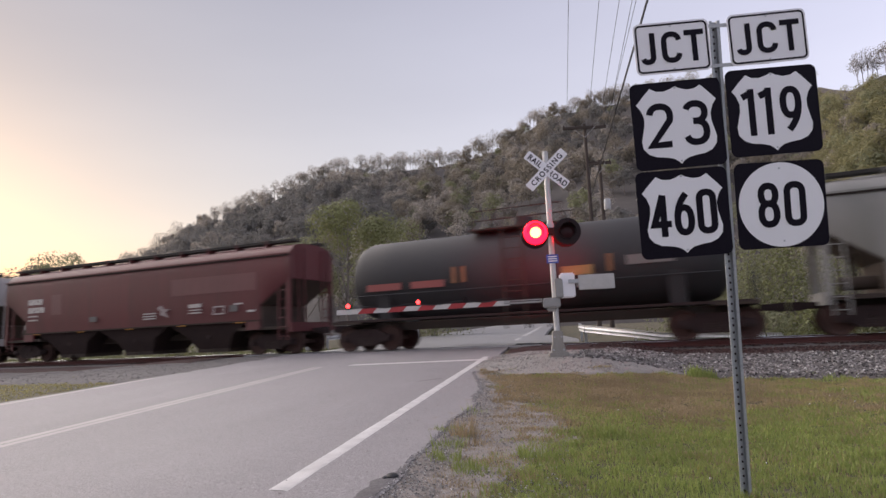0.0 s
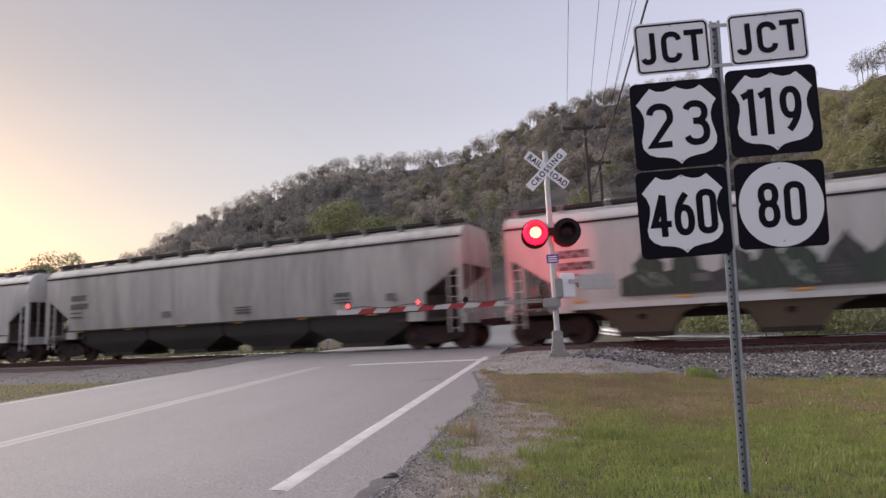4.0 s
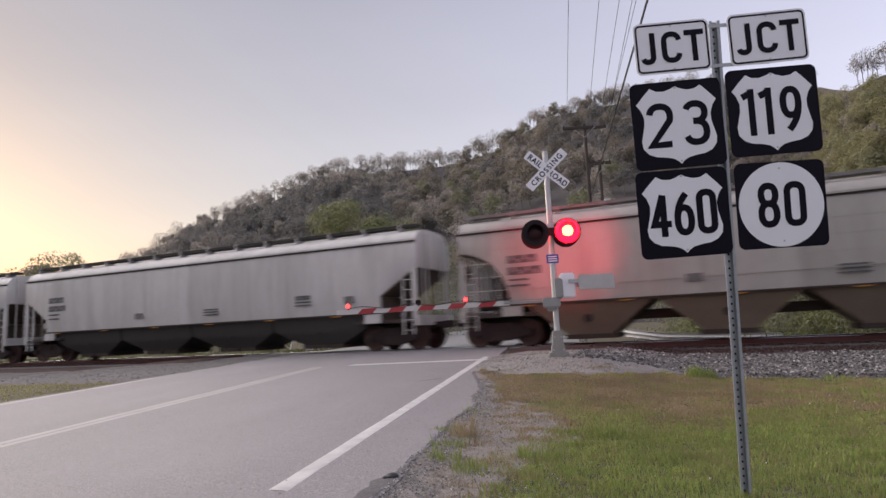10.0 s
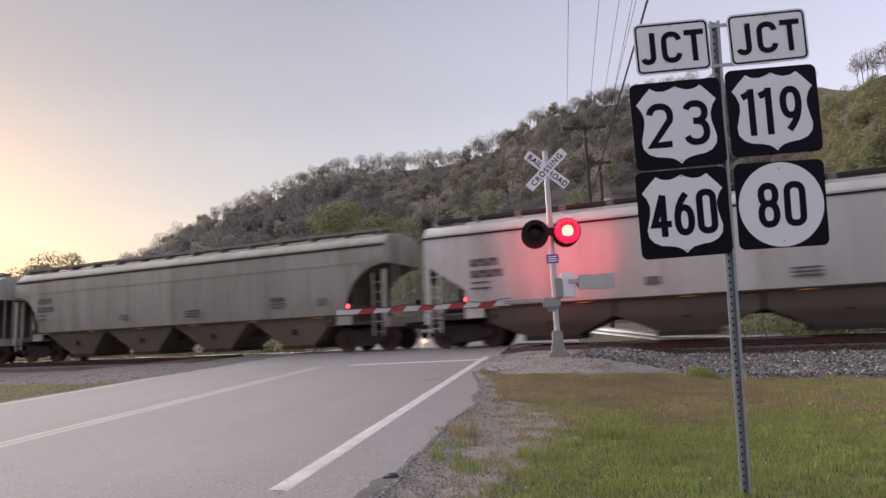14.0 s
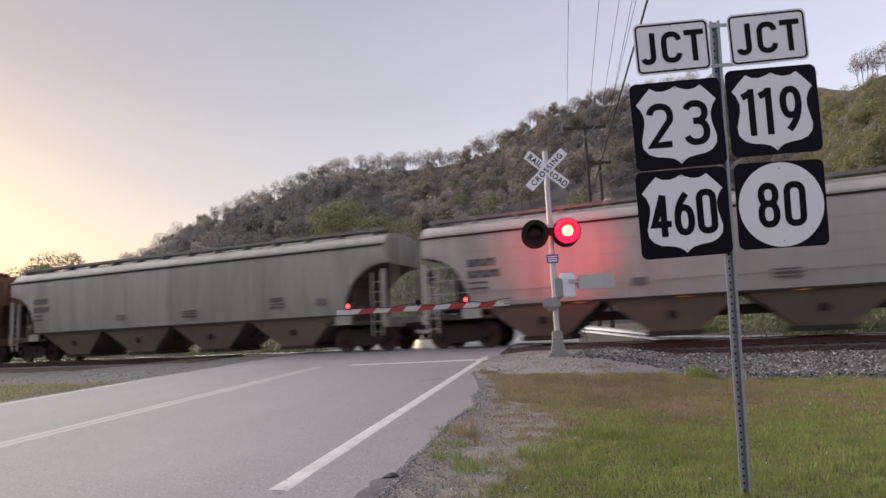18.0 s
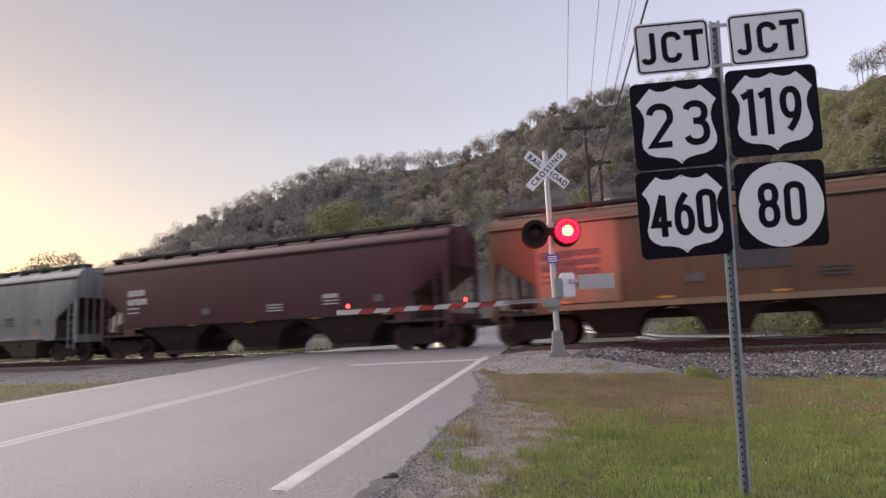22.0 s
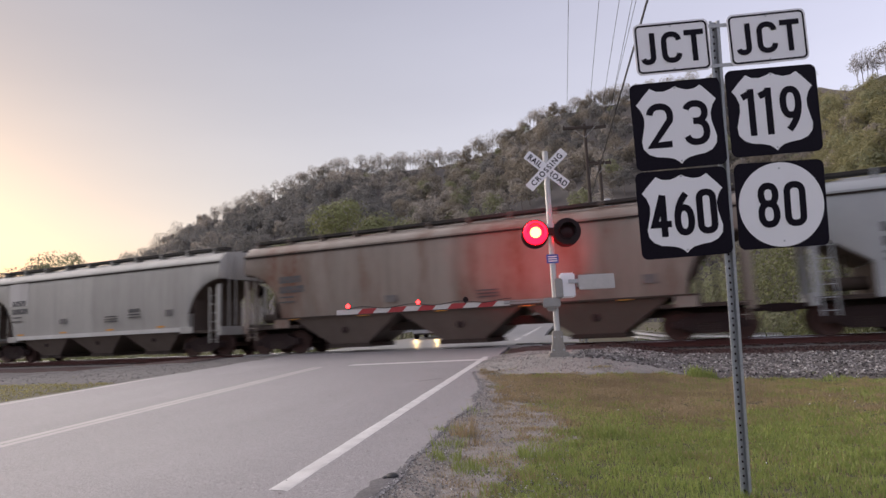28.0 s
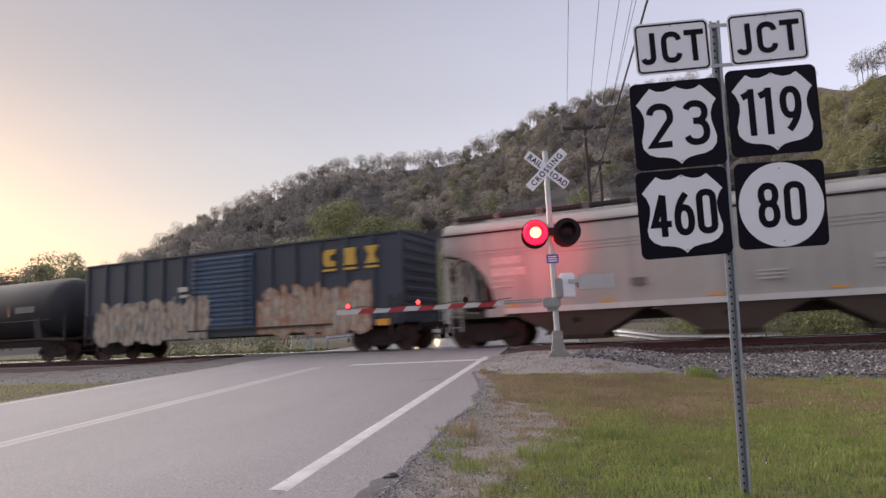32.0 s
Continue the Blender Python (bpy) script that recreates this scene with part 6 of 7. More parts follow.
for k, (ang, word) in enumerate(((-42, "RAILROAD"), (44, "CROSSING"))):
    b = part("crossbuck_blade", Geo().prism(rounded(1.18, 0.222, 0.015, 2), "z", -0.004, 0.004), WHITE, signal, "white crossbuck blade with black lettering")
    b.matrix_local = pose(0.0, -0.09 - 0.012 * k, 4.145) @ pose(0, 0, 0, 90, 0, 0) @ pose(0, 0, 0, 0, 0, ang)
    for w, x in (((word[:4], -0.33), (word[4:], 0.33)) if word == "RAILROAD" else ((word, 0.0),)):
        t = part("lettering", text_mesh(w, 0.135, BLACK, 0.002, 0.92, 0.004, 1.12 if k == 0 else 1.28), BLACK, b, "black capitals")
        t.matrix_local = pose(x, 0, 0.006)
        if k:
            t.scale = (1.15 / max(0.2, t.dimensions.x), 1, 1) if t.dimensions.x > 1.15 else (1, 1, 1)
BULBS = []                      # (lamp insert, lit place, dark place, which phase)
part("lamp_crossarm", Geo().tube((-0.42, 0, 2.81), (0.42, 0, 2.81), 0.03, seg=10).box(-0.08, 0.08, -0.09, 0.09, 2.75, 2.89), ALU, signal)
for side, x in (("L", -0.355), ("R", 0.355)):
    for face in (-1, 1):
        lamp = part("flashing_lamp", Geo().lathe([(0.305, 0.0), (0.31, face * 0.01), (0.30, face * 0.02), (0.17, face * 0.02), (0.17, face * 0.07), (0.15, face * 0.075), (0.15, face * 0.03), (0.02, face * 0.03), (0.02, -face * 0.12), (0.17, -face * 0.12), (0.18, -face * 0.02)], (0, 0, 0), "y", 32), SHADE_BLACK, signal, "black round lamp head")
        lamp.location = (x, face * 0.19, 2.67)
        hood = Geo()
        n = 14
        vs_ = []
        for i in range(n + 1):
            a = radians(-20 + 220 * i / n)
            for r_, y_ in ((0.175, 0.02), (0.185, 0.02), (0.185, 0.30), (0.175, 0.30)):
                vs_.append((r_ * math.cos(a), face * (y_ if y_ < 0.1 else 0.13 + 0.17 * math.sin(max(0, a)) ** 1), r_ * math.sin(a)))
        hood.add(vs_, [(j * 4 + i, j * 4 + (i + 1) % 4, (j + 1) * 4 + (i + 1) % 4, (j + 1) * 4 + i) for j in range(n) for i in range(4)] + [(0, 1, 2, 3), (n * 4 + 3, n * 4 + 2, n * 4 + 1, n * 4)])
        part("hood", hood, SHADE_BLACK, lamp)
        if face < 0:
            part("lens", Geo().lathe([(0.15, 0.0), (0.15, face * 0.02), (0.10, face * 0.035), (0.01, face * 0.04)], (0, face * 0.032, 0), "y", 24), LENS_OFF, lamp, "dark red glass lens")
        if face < 0:
            # glowing ring reaches past the lens to stand for bloom over the housing
            g = Geo().lathe([(0.27, 0.0), (0.262, -0.018), (0.19, -0.045), (0.121, -0.06), (0.121, 0.0)], (0, 0, 0), "y", 28)
            ring = part("lit_ring", g, RED_GLOW, lamp, "lit red lens widened to stand for its bloom")
            core = part("lit_core", Geo().lathe([(0.12, -0.045), (0.11, -0.066), (0.06, -0.078), (0.01, -0.08)], (0, 0, 0), "y", 24), CORE_GLOW, lamp, "bright core of the lit lamp")
            for o in (ring, core):
                BULBS.append((o, Vector((0, -0.074, 0)), Vector((0, 0.075, 0)), side))
        else:
            # added disc that blocks the steady beam and glow while the lamp is dark
            o = part("shutter", Geo().lathe([(0.148, 0.0), (0.148, 0.006), (0.01, 0.012)], (0, 0, 0), "y", 24), LENS_OFF, lamp, "added shutter disc that blocks the beam while unlit")
            BULBS.append((o, Vector((0, -0.02, 0)), Vector((0, 0.076, 0)), side))
            part("lit_lens", Geo().lathe([(0.148, 0.0), (0.148, 0.004), (0.01, 0.008)], (0, 0.034, 0), "y", 24), BACK_GLOW, lamp, "red light of the lamp facing the track")
            beam = new("lamp_beam", bpy.data.lights.new("lamp_beam", "SPOT"))
            beam.data.energy, beam.data.color, beam.data.spot_size, beam.data.spot_blend, beam.data.shadow_soft_size = 1250, (1.0, 0.035, 0.06), radians(48), 1.0, 0.03
            e = SIG @ Vector((x, 0.19 + 0.06, 2.67))
            beam.matrix_world = look(e, (-5.6 if side == "L" else -4.55, 20.0, 3.75))
sign = part("emergency_notice", Geo().prism(rounded(0.27, 0.2, 0.02, 3), "y", -0.085, -0.079), BLUE_SIGN, signal, "small blue notice plate")
sign.location = (0.0, 0.0, 2.08)
for z in (0.05, 0.0, -0.05):
    part("notice_bar", Geo().box(-0.1, 0.1, -0.089, -0.084, z - 0.012, z + 0.012), WHITE, sign)
PLATE_GREY = mat("pale_weathered_plate", (0.54, 0.52, 0.505), 0.6, 0.0, (0.40, 0.38, 0.37), 4, 40, 0.7, 0.1)
part("gate_mechanism", Geo().box(0.0, 0.17, -0.30, -0.02, 1.18, 1.62).box(-0.28, 0.10, -0.28, -0.06, 0.98, 1.2).box(-0.20, 0.02, -0.2, -0.08, 0.9, 1.0), DARK_ENAMEL, signal, "grey gate mechanism housing", 0.025)
part("mechanism_cover", Geo().box(0.13, 0.45, -0.2, 0.2, 1.19, 1.74), WHITE, signal, "pale steel cover box", 0.03)
part("counterweight_arm", Geo().box(0.3, 0.95, -0.26, -0.22, 1.50, 1.58).box(0.3, 0.95, 0.1, 0.14, 1.50, 1.58), STEEL, signal)
part("counterweight", Geo().box(0.52, 1.30, -0.28, -0.22, 1.34, 1.67).box(0.5, 1.2, -0.2, 0.05, 1.42, 1.6), PLATE_GREY, signal, "flat pale grey counterweight plate", 0.01)
part("junction_box", Geo().box(-0.09, 0.09, -0.2, -0.06, 2.62, 2.78), SHADE_BLACK, signal, "", 0.01)

# the gate's arm, lowered across the lane
ARM_L = 4.75
arm = part("gate_arm", Geo().box(-ARM_L, -0.82, -0.012, 0.012, -0.055, 0.055), ARM_WHITE, signal, "lowered red and white striped gate arm")
arm.matrix_local = pose(-0.2, -0.18, 1.14) @ pose(0, 0, 0, 0, -0.6, 1.5)
x = -ARM_L + 0.54
while x < -1.0:
    part("stripe", Geo().add([(a + s, yy, zz) for yy in (-0.017, 0.017) for a, s, zz in ((x, -0.055, -0.058), (x + 0.34, -0.055, -0.058), (x + 0.34, 0.055, 0.058), (x, 0.055, 0.058))],
                             [(0, 1, 2, 3), (7, 6, 5, 4), (0, 4, 5, 1), (1, 5, 6, 2), (2, 6, 7, 3), (3, 7, 4, 0)]), RED_SHEET, arm, "red slanted stripe")
    x += 0.68
part("arm_root", Geo().box(-0.95, -0.1, -0.026, 0.026, -0.03, 0.012).box(-0.95, -0.1, -0.026, 0.026, 0.03, 0.055), DARK_ENAMEL, arm, "bare metal root of the arm")
cable = Geo()
pts = [(-ARM_L + 0.3 + i * 0.16, -0.03, 0.075 + 0.03 * math.sin(i * 0.9)) for i in range(24)]
for p, q in zip(pts, pts[1:]):
    cable.tube(p, q, 0.009, seg=5)
part("arm_cable", cable, CABLE, arm)
for k, (x, phase) in enumerate(((-ARM_L + 0.28, "on"), (-2.87, "L"), (-1.80, "R"))):
    h = part("gate_light", Geo().lathe([(0.05, 0.0), (0.062, -0.02), (0.062, -0.05), (0.052, -0.055), (0.052, -0.03), (0.01, -0.03)], (x, 0.0, 0.13), "y", 16).box(x - 0.012, x + 0.012, -0.02, 0.0, 0.04, 0.1), SHADE_BLACK, arm, "small round gate lamp")
    o = part("lit_lens", Geo().lathe([(0.05, 0.0), (0.042, -0.012), (0.01, -0.016)], (0, 0, 0), "y", 14), TIP_GLOW, arm, "red light of the gate lamp")
    o.location = (x, -0.058, 0.13)
    if phase != "on":
        BULBS.append((o, Vector((x, -0.058, 0.13)), Vector((x, 0.008, 0.0)), phase))

# ---- route signs on the perforated post ----
SC = Vector((0.1463, 4.4971, 2.3739))
SU, SW, SN = Vector((0.92466, 0.37999, 0.02479)), Vector((0.01582, -0.10336, 0.99452)), Vector((0.38047, -0.91920, -0.10159))
SIGN = Matrix(((SU.x, SW.x, SN.x, SC.x), (SU.y, SW.y, SN.y, SC.y), (SU.z, SW.z, SN.z, SC.z), (0, 0, 0, 1)))
assembly = thing("route_sign_post", "galvanised perforated post with six route signs", "road sign", SIGN)
PX = lambda v: -0.012 + 0.016 * (v - 0.76)      # the post leans a little against the signs


def post_part():
    g = Geo()
    n = 40
    # an open channel of galvanised steel: front flange, two sides
    prof = [(-0.036, -0.008), (-0.017, -0.008), (-0.015, -0.036), (0.015, -0.036), (0.017, -0.008), (0.036, -0.008), (0.036, -0.013), (0.020, -0.013), (0.019, -0.041), (-0.019, -0.041), (-0.020, -0.013), (-0.036, -0.013)]
    k = len(prof)
    vs_ = [(PX(v) + u, v, w_) for v in (-2.42, 0.78) for u, w_ in prof]
    g.add(vs_, [(i, (i + 1) % k, k + (i + 1) % k, k + i) for i in range(k)] + [(0, 1, 10, 11), (1, 2, 9, 10), (2, 3, 8, 9), (3, 4, 7, 8), (4, 5, 6, 7)])
    return g


POST_STEEL = mat("dull_galvanised_post", (0.38, 0.40, 0.42), 0.5, 0.2, (0.28, 0.295, 0.305), 8, 60, 0.6, 0.08)
post = part("post", post_part(), POST_STEEL, assembly, "galvanised perforated channel post")
hole_mesh = Geo().lathe([(0.0085, 0.0), (0.0085, 0.0012), (0.001, 0.0013)], (0, 0, 0), "z", 8).mesh("hole", SHADE_BLACK)
for i in range(70):
    v = -2.36 + i * 0.0475
    if v < 0.76:
        o = part("hole", hole_mesh, SHADE_BLACK, post)
        o.location = (PX(v), v, -0.0355)
for v in (0.745, 0.475):
    part("cross_bar", Geo().box(-0.30, 0.33, v - 0.012, v + 0.012, -0.008, -0.003), STEEL, assembly, "flat steel bracket")


def shield(s=1.0):
    """Outline of the six-pointed federal shield, from the top centre round to the left."""
    half = [(0.0, 0.262), (-0.035, 0.245), (-0.08, 0.232), (-0.13, 0.236), (-0.172, 0.258), (-0.225, 0.205), (-0.272, 0.152), (-0.245, 0.115), (-0.226, 0.06), (-0.228, 0.01), (-0.242, -0.05),
            (-0.255, -0.10), (-0.248, -0.15), (-0.215, -0.19), (-0.165, -0.212), (-0.10, -0.22), (-0.05, -0.232), (-0.018, -0.252), (0.0, -0.272)]
    pts = [(x * s, y * s) for x, y in half]
    return pts + [(-x, y) for x, y in reversed(pts[1:-1])]


def arc(cx, cy, rx, ry, a0, a1, n=14, sq=0.86):
    """Points of a slightly squared oval from angle a0 to a1, in degrees."""
    out = []
    for i in range(n + 1):
        a = radians(a0 + (a1 - a0) * i / n)
        c, d = math.cos(a), math.sin(a)
        out.append((cx + rx * math.copysign(abs(c) ** sq, c), cy + ry * math.copysign(abs(d) ** sq, d)))
    return out


def glyph(ch, w, h, s):
    """Stroke lines of a road sign character of width w, height h and stroke s, about the origin."""
    r, t = w / 2 - s / 2, h / 2 - s / 2
    if ch == "0":
        return [arc(0, t - r, r, r, 0, 180) + arc(0, r - t, r, r, 180, 360) + [(r, t - r)]]
    if ch == "8":
        m = h * 0.03
        return [arc(0, (t + m) / 2, r * 0.93, (t - m) / 2, 0, 360, 26), arc(0, (m - t) / 2, r, (m + t) / 2, 0, 360, 26)]
    if ch in "69":
        m = h * 0.12
        loop = arc(0, (m - t) / 2, r, (m + t) / 2, 180, 540, 26)
        p0, p1, p2 = (-r, (m - t) / 2), (-r, h * 0.2), (r * 0.45, t)
        tail = [((1 - k) ** 2 * p0[0] + 2 * k * (1 - k) * p1[0] + k * k * p2[0], (1 - k) ** 2 * p0[1] + 2 * k * (1 - k) * p1[1] + k * k * p2[1]) for k in [i / 10 for i in range(11)]]
        f = 1 if ch == "6" else -1
        return [[(f * x, f * y) for x, y in line_] for line_ in (loop, tail)]
    if ch == "2":
        return [arc(0, t - r, r, r, 170, -25, 16) + [(-r * 0.92, -t), (r, -t)]]
    if ch == "3":
        m = h * 0.04
        return [arc(0, (t + m) / 2, r * 0.93, (t - m) / 2, 160, -90, 16) + [(-r * 0.25, m)], [(-r * 0.25, m)] + arc(0, (m - t) / 2, r, (m + t) / 2, 90, -160, 16)]
    if ch == "4":
        return [[(r * 0.4, -h / 2), (r * 0.4, t)], [(r * 0.42, t), (-r, -h * 0.22), (r + s / 2, -h * 0.22)]]
    if ch == "1":
        return [[(0, -h / 2), (0, h / 2)], [(0, t - s * 0.1), (-w * 0.8, t - h * 0.10)]]
    if ch == "J":
        return [[(r, h / 2)] + arc(0, r - t, r, r, 0, -165, 14)]
    if ch == "C":
        return [arc(0, t - r, r, r, 5, 180, 14) + arc(0, r - t, r, r, 180, 355, 14)]
    return [[(0, -h / 2), (0, h / 2)], [(-w / 2, t), (w / 2, t)]]


def strokes(chars, h, s, z0=0.004, z1=0.0058):
    """Characters given as (character, centre, width) in one mesh of flat strokes."""
    g = Geo()
    for n, (ch, cx, w) in enumerate(chars):
        for m, pts in enumerate(glyph(ch, w, h, s)):
            pts = [Vector((x + cx, y)) for x, y in pts]
            closed = (pts[0] - pts[-1]).length < 1e-4
            if closed:
                pts = pts[:-1]
            k = len(pts)
            side = []
            for i, p in enumerate(pts):
                a = pts[i - 1] if i or closed else p
                b = pts[(i + 1) % k] if i < k - 1 or closed else p
                d1, d2 = (p - a), (b - p)
                d1 = d1.normalized() if d1.length > 1e-6 else d2.normalized()
                d2 = d2.normalized() if d2.length > 1e-6 else d1
                n_ = Vector((-(d1 + d2).y, (d1 + d2).x))
                n_ = n_.normalized() if n_.length > 1e-4 else Vector((-d1.y, d1.x))
                side.append(n_ * (s / 2) / max(0.5, n_.dot(Vector((-d1.y, d1.x)))))
            zt = z1 + 0.0003 * m
            vs_ = [(p.x + q.x, p.y + q.y, zt) for p, q in zip(pts, side)] + [(p.x - q.x, p.y - q.y, zt) for p, q in zip(pts, side)]
            g.add(vs_, [(i, (i + 1) % k, k + (i + 1) % k, k + i) for i in range(k if closed else k - 1)])
    return g


def plate(u, v, w, h, material, turn, label, radius=0.045):
    p = part("sign_plate", Geo().prism(rounded(w, h, radius), "z", 0.0, 0.003), material, assembly, label)
    p.matrix_local = pose(u, v, 0.0, 0, 0, turn)
    for e in (h * 0.42, -h * 0.42):
        part("bolt", Geo().lathe([(0.006, 0.003), (0.006, 0.008), (0.001, 0.009)], (0, e, 0), "z", 8), STEEL, p)
    return p


for u, v, turn, chars, h in ((-0.313, 0.098, 1.0, (("2", -0.118, 0.18), ("3", 0.118, 0.18)), 0.302),
                             (-0.322, -0.497, 0.5, (("4", -0.155, 0.135), ("6", 0.0, 0.135), ("0", 0.152, 0.135)), 0.300),
                             (0.327, 0.141, 0.6, (("1", -0.145, 0.075), ("1", -0.03, 0.075), ("9", 0.115, 0.145)), 0.315)):
    p = plate(u, v, 0.605, 0.585, BLACK, turn, "black square sign plate with white shield")
    part("shield", Geo().prism(shield(0.98), "z", 0.003, 0.0045), WHITE, p, "white federal route shield")
    for n, c in enumerate(chars):
        part("numeral", strokes([c], h, 0.044), BLACK, p, "black numeral")
p = plate(0.324, -0.487, 0.595, 0.575, BLACK, -0.6, "black square sign plate with white disc")
part("disc", Geo().lathe([(0.281, 0.003), (0.281, 0.0045), (0.01, 0.0046)], (0, 0, 0), "z", 64), WHITE, p, "white disc of the state route")
for c in (("8", -0.085, 0.145), ("0", 0.09, 0.145)):
    part("numeral", strokes([c], 0.300, 0.044), BLACK, p, "black numeral")
for u, v, w, turn in ((-0.309, 0.62, 0.505, 1.1), (0.33, 0.638, 0.525, 1.4)):
    p = plate(u, v, w, 0.348, WHITE, turn, "white junction plate with black border", 0.04)
    o, i_ = rounded(w - 0.022, 0.326, 0.032), rounded(w - 0.046, 0.302, 0.022)
    k = len(o)
    g = Geo().add([(x, y, 0.0042) for x, y in o] + [(x, y, 0.0042) for x, y in i_], [(i, (i + 1) % k, k + (i + 1) % k, k + i) for i in range(k)])
    part("border", g, BLACK, p, "black border line")
    for c in (("J", -0.165, 0.105), ("C", -0.005, 0.135), ("T", 0.148, 0.13)):
        part("letter", strokes([c], 0.212, 0.036), BLACK, p, "black capital letter")


# ---- poles and cables ----
def utility_pole(x, y, h, arm_z, arm_half, turn, label):
    t = thing("utility_pole", label, "utility pole", pose(x, y, ground_z(x, y) - 0.2))
    z0 = ground_z(x, y) - 0.2
    part("pole", Geo().tube((0, 0, 0), (0, 0, h - z0), 0.17, 0.11, 12), WOOD_POLE, t, "weathered wooden pole")
    a = part("crossarm", Geo().box(-arm_half, arm_half, -0.07, 0.07, -0.1, 0.1), WOOD_POLE, t, "wooden crossarm")
    a.matrix_local = pose(0, -0.14, arm_z - z0, 0, 0, turn)
    for u in (-arm_half + 0.1, -arm_half * 0.4, arm_half * 0.4, arm_half - 0.1):
        part("insulator", Geo().lathe([(0.02, 0.06), (0.05, 0.09), (0.05, 0.15), (0.03, 0.18), (0.05, 0.21), (0.01, 0.24)], (u, 0, 0), "z", 8), SHADE_BLACK, a)
    part("brace", Geo().tube((-arm_half * 0.5, -0.12, arm_z - z0), (0, -0.12, arm_z - z0 - 0.7), 0.02, seg=5).tube((arm_half * 0.5, -0.12, arm_z - z0), (0, -0.12, arm_z - z0 - 0.7), 0.02, seg=5), STEEL, t)
    return t


p1 = utility_pole(-7.68, 44.3, 15.5, 15.2, 1.55, 22.0, "weathered utility pole with a wide crossarm")
p2 = utility_pole(-7.0, 45.4, 13.0, 12.75, 0.85, 22.0, "shorter utility pole with a crossarm and a grey box")
part("transformer", Geo().lathe([(0.22, 0), (0.24, 0.1), (0.24, 0.7), (0.2, 0.78), (0.05, 0.82)], (0.33, -0.1, 9.0), "z", 14), GREY_BOX, p2, "pale grey transformer can")


def span(name, a, b, sag, r, label):
    a, b = Vector(a), Vector(b)
    g = Geo()
    n = 24 if sag else 1
    pts = [a.lerp(b, i / n) - Vector((0, 0, sag * 4 * (i / n) * (1 - i / n))) for i in range(n + 1)]
    for p, q in zip(pts, pts[1:]):
        g.tube(p, q, r, seg=5)
    return tagged(part(name, g, CABLE, None), label, "cable")


WIRES = [
    ((-8.84, 43.64, 15.06), (-0.67, 7.64, 14.08)),
    ((-7.44, 44.22, 15.27), (0.27, 8.09, 13.78)),
    ((-6.65, 44.55, 15.36), (1.02, 8.44, 13.63)),
    ((-6.13, 44.77, 15.41), (1.48, 8.65, 13.54)),
    ((-6.21, 44.75, 15.3), (1.84, 8.79, 13.63)),
]
for a, b in WIRES:
    span("overhead_wire", a, b, 0.0, 0.012, "thin dark overhead wire from the pole")
span("overhead_cable", (-7.64, 44.83, 10.41), (3.73, -4.17, 8.54), 0.0, 0.03, "thick black overhead cable")


# ---- beyond the tracks ----
def guard_rail(points, label):
    """A corrugated steel barrier on posts, along a line of ground points."""
    t = thing("guard_rail", label, "guard rail")
    prof = [(0.0, 0.42), (0.04, 0.46), (0.04, 0.52), (-0.03, 0.58), (0.04, 0.64), (0.04, 0.70), (0.0, 0.74), (-0.02, 0.74), (0.02, 0.69), (0.02, 0.65), (-0.05, 0.58), (0.02, 0.51), (0.02, 0.47), (-0.02, 0.42)]
    k = len(prof)
    vs_, fs_ = [], []
    for i, (x, y, mid) in enumerate(points):
        x2, y2 = points[min(i + 1, len(points) - 1)][:2]
        x1, y1 = points[max(i - 1, 0)][:2]
        d = Vector((x2 - x1, y2 - y1)).normalized()
        z = mid - 0.58
        for u, w_ in prof:
            vs_.append((x - d.y * u, y + d.x * u, z + w_))
    for j in range(len(points) - 1):
        fs_ += [(j * k + i, j * k + (i + 1) % k, (j + 1) * k + (i + 1) % k, (j + 1) * k + i) for i in range(k)]
    part("rail_beam", Geo().add(vs_, fs_), GALV_WHITE, t, "pale corrugated steel beam")
    for x, y, mid in points[::2]:
        z = mid - 0.58
        part("post", Geo().box(x - 0.06, x + 0.06, y + 0.06, y + 0.18, ground_z(x, y) - 0.15, z + 0.68), STEEL, t)
    return t


GALV_WHITE = mat("pale_galvanised_beam", (0.66, 0.67, 0.68), 0.4, 0.3, (0.5, 0.5, 0.5), 3, 40, 0.5, 0.05)
gp = [(-7.2, 35.5, 1.12), (-6.7, 32.5, 1.07), (-5.9, 30.0, 1.0), (-4.6, 28.2, 0.88), (-3.3, 27.2, 0.73), (-2.2, 26.8, 0.56), (-1.2, 26.6, 0.52), (0.4, 26.4, 0.47), (2.0, 26.3, 0.42)]
guard_rail(gp, "pale steel guard rail curving beside the far road")
guard_rail([(-24.2, 35.6, 1.08), (-22.8, 36.2, 1.16), (-21.4, 36.9, 1.24), (-20.0, 37.7, 1.33), (-18.9, 38.6, 1.42)], "pale steel guard rail across the tracks")
marker = thing("marker_post", "small white marker post beyond the tracks", "marker post", pose(-25.2, 33.1, ground_z(-25.2, 33.1)))
part("stake", Geo().box(-0.06, 0.06, -0.03, 0.03, -0.1, 1.1), WHITE, marker, bevel=0.01)
for z in (0.62, 0.86):
    part("mark", Geo().box(-0.035, 0.035, -0.036, -0.03, z - 0.07, z + 0.07), SHADE_BLACK, marker)
box_ = thing("relay_box", "small pale grey relay box beyond the tracks", "relay box", pose(-24.0, 33.4, ground_z(-24.0, 33.4)))
part("cabinet", Geo().box(-0.22, 0.22, -0.15, 0.15, 0.1, 0.72), GREY_BOX, box_, bevel=0.03)
part("foot", Geo().box(-0.16, 0.16, -0.1, 0.1, -0.1, 0.1), CONCRETE, box_)
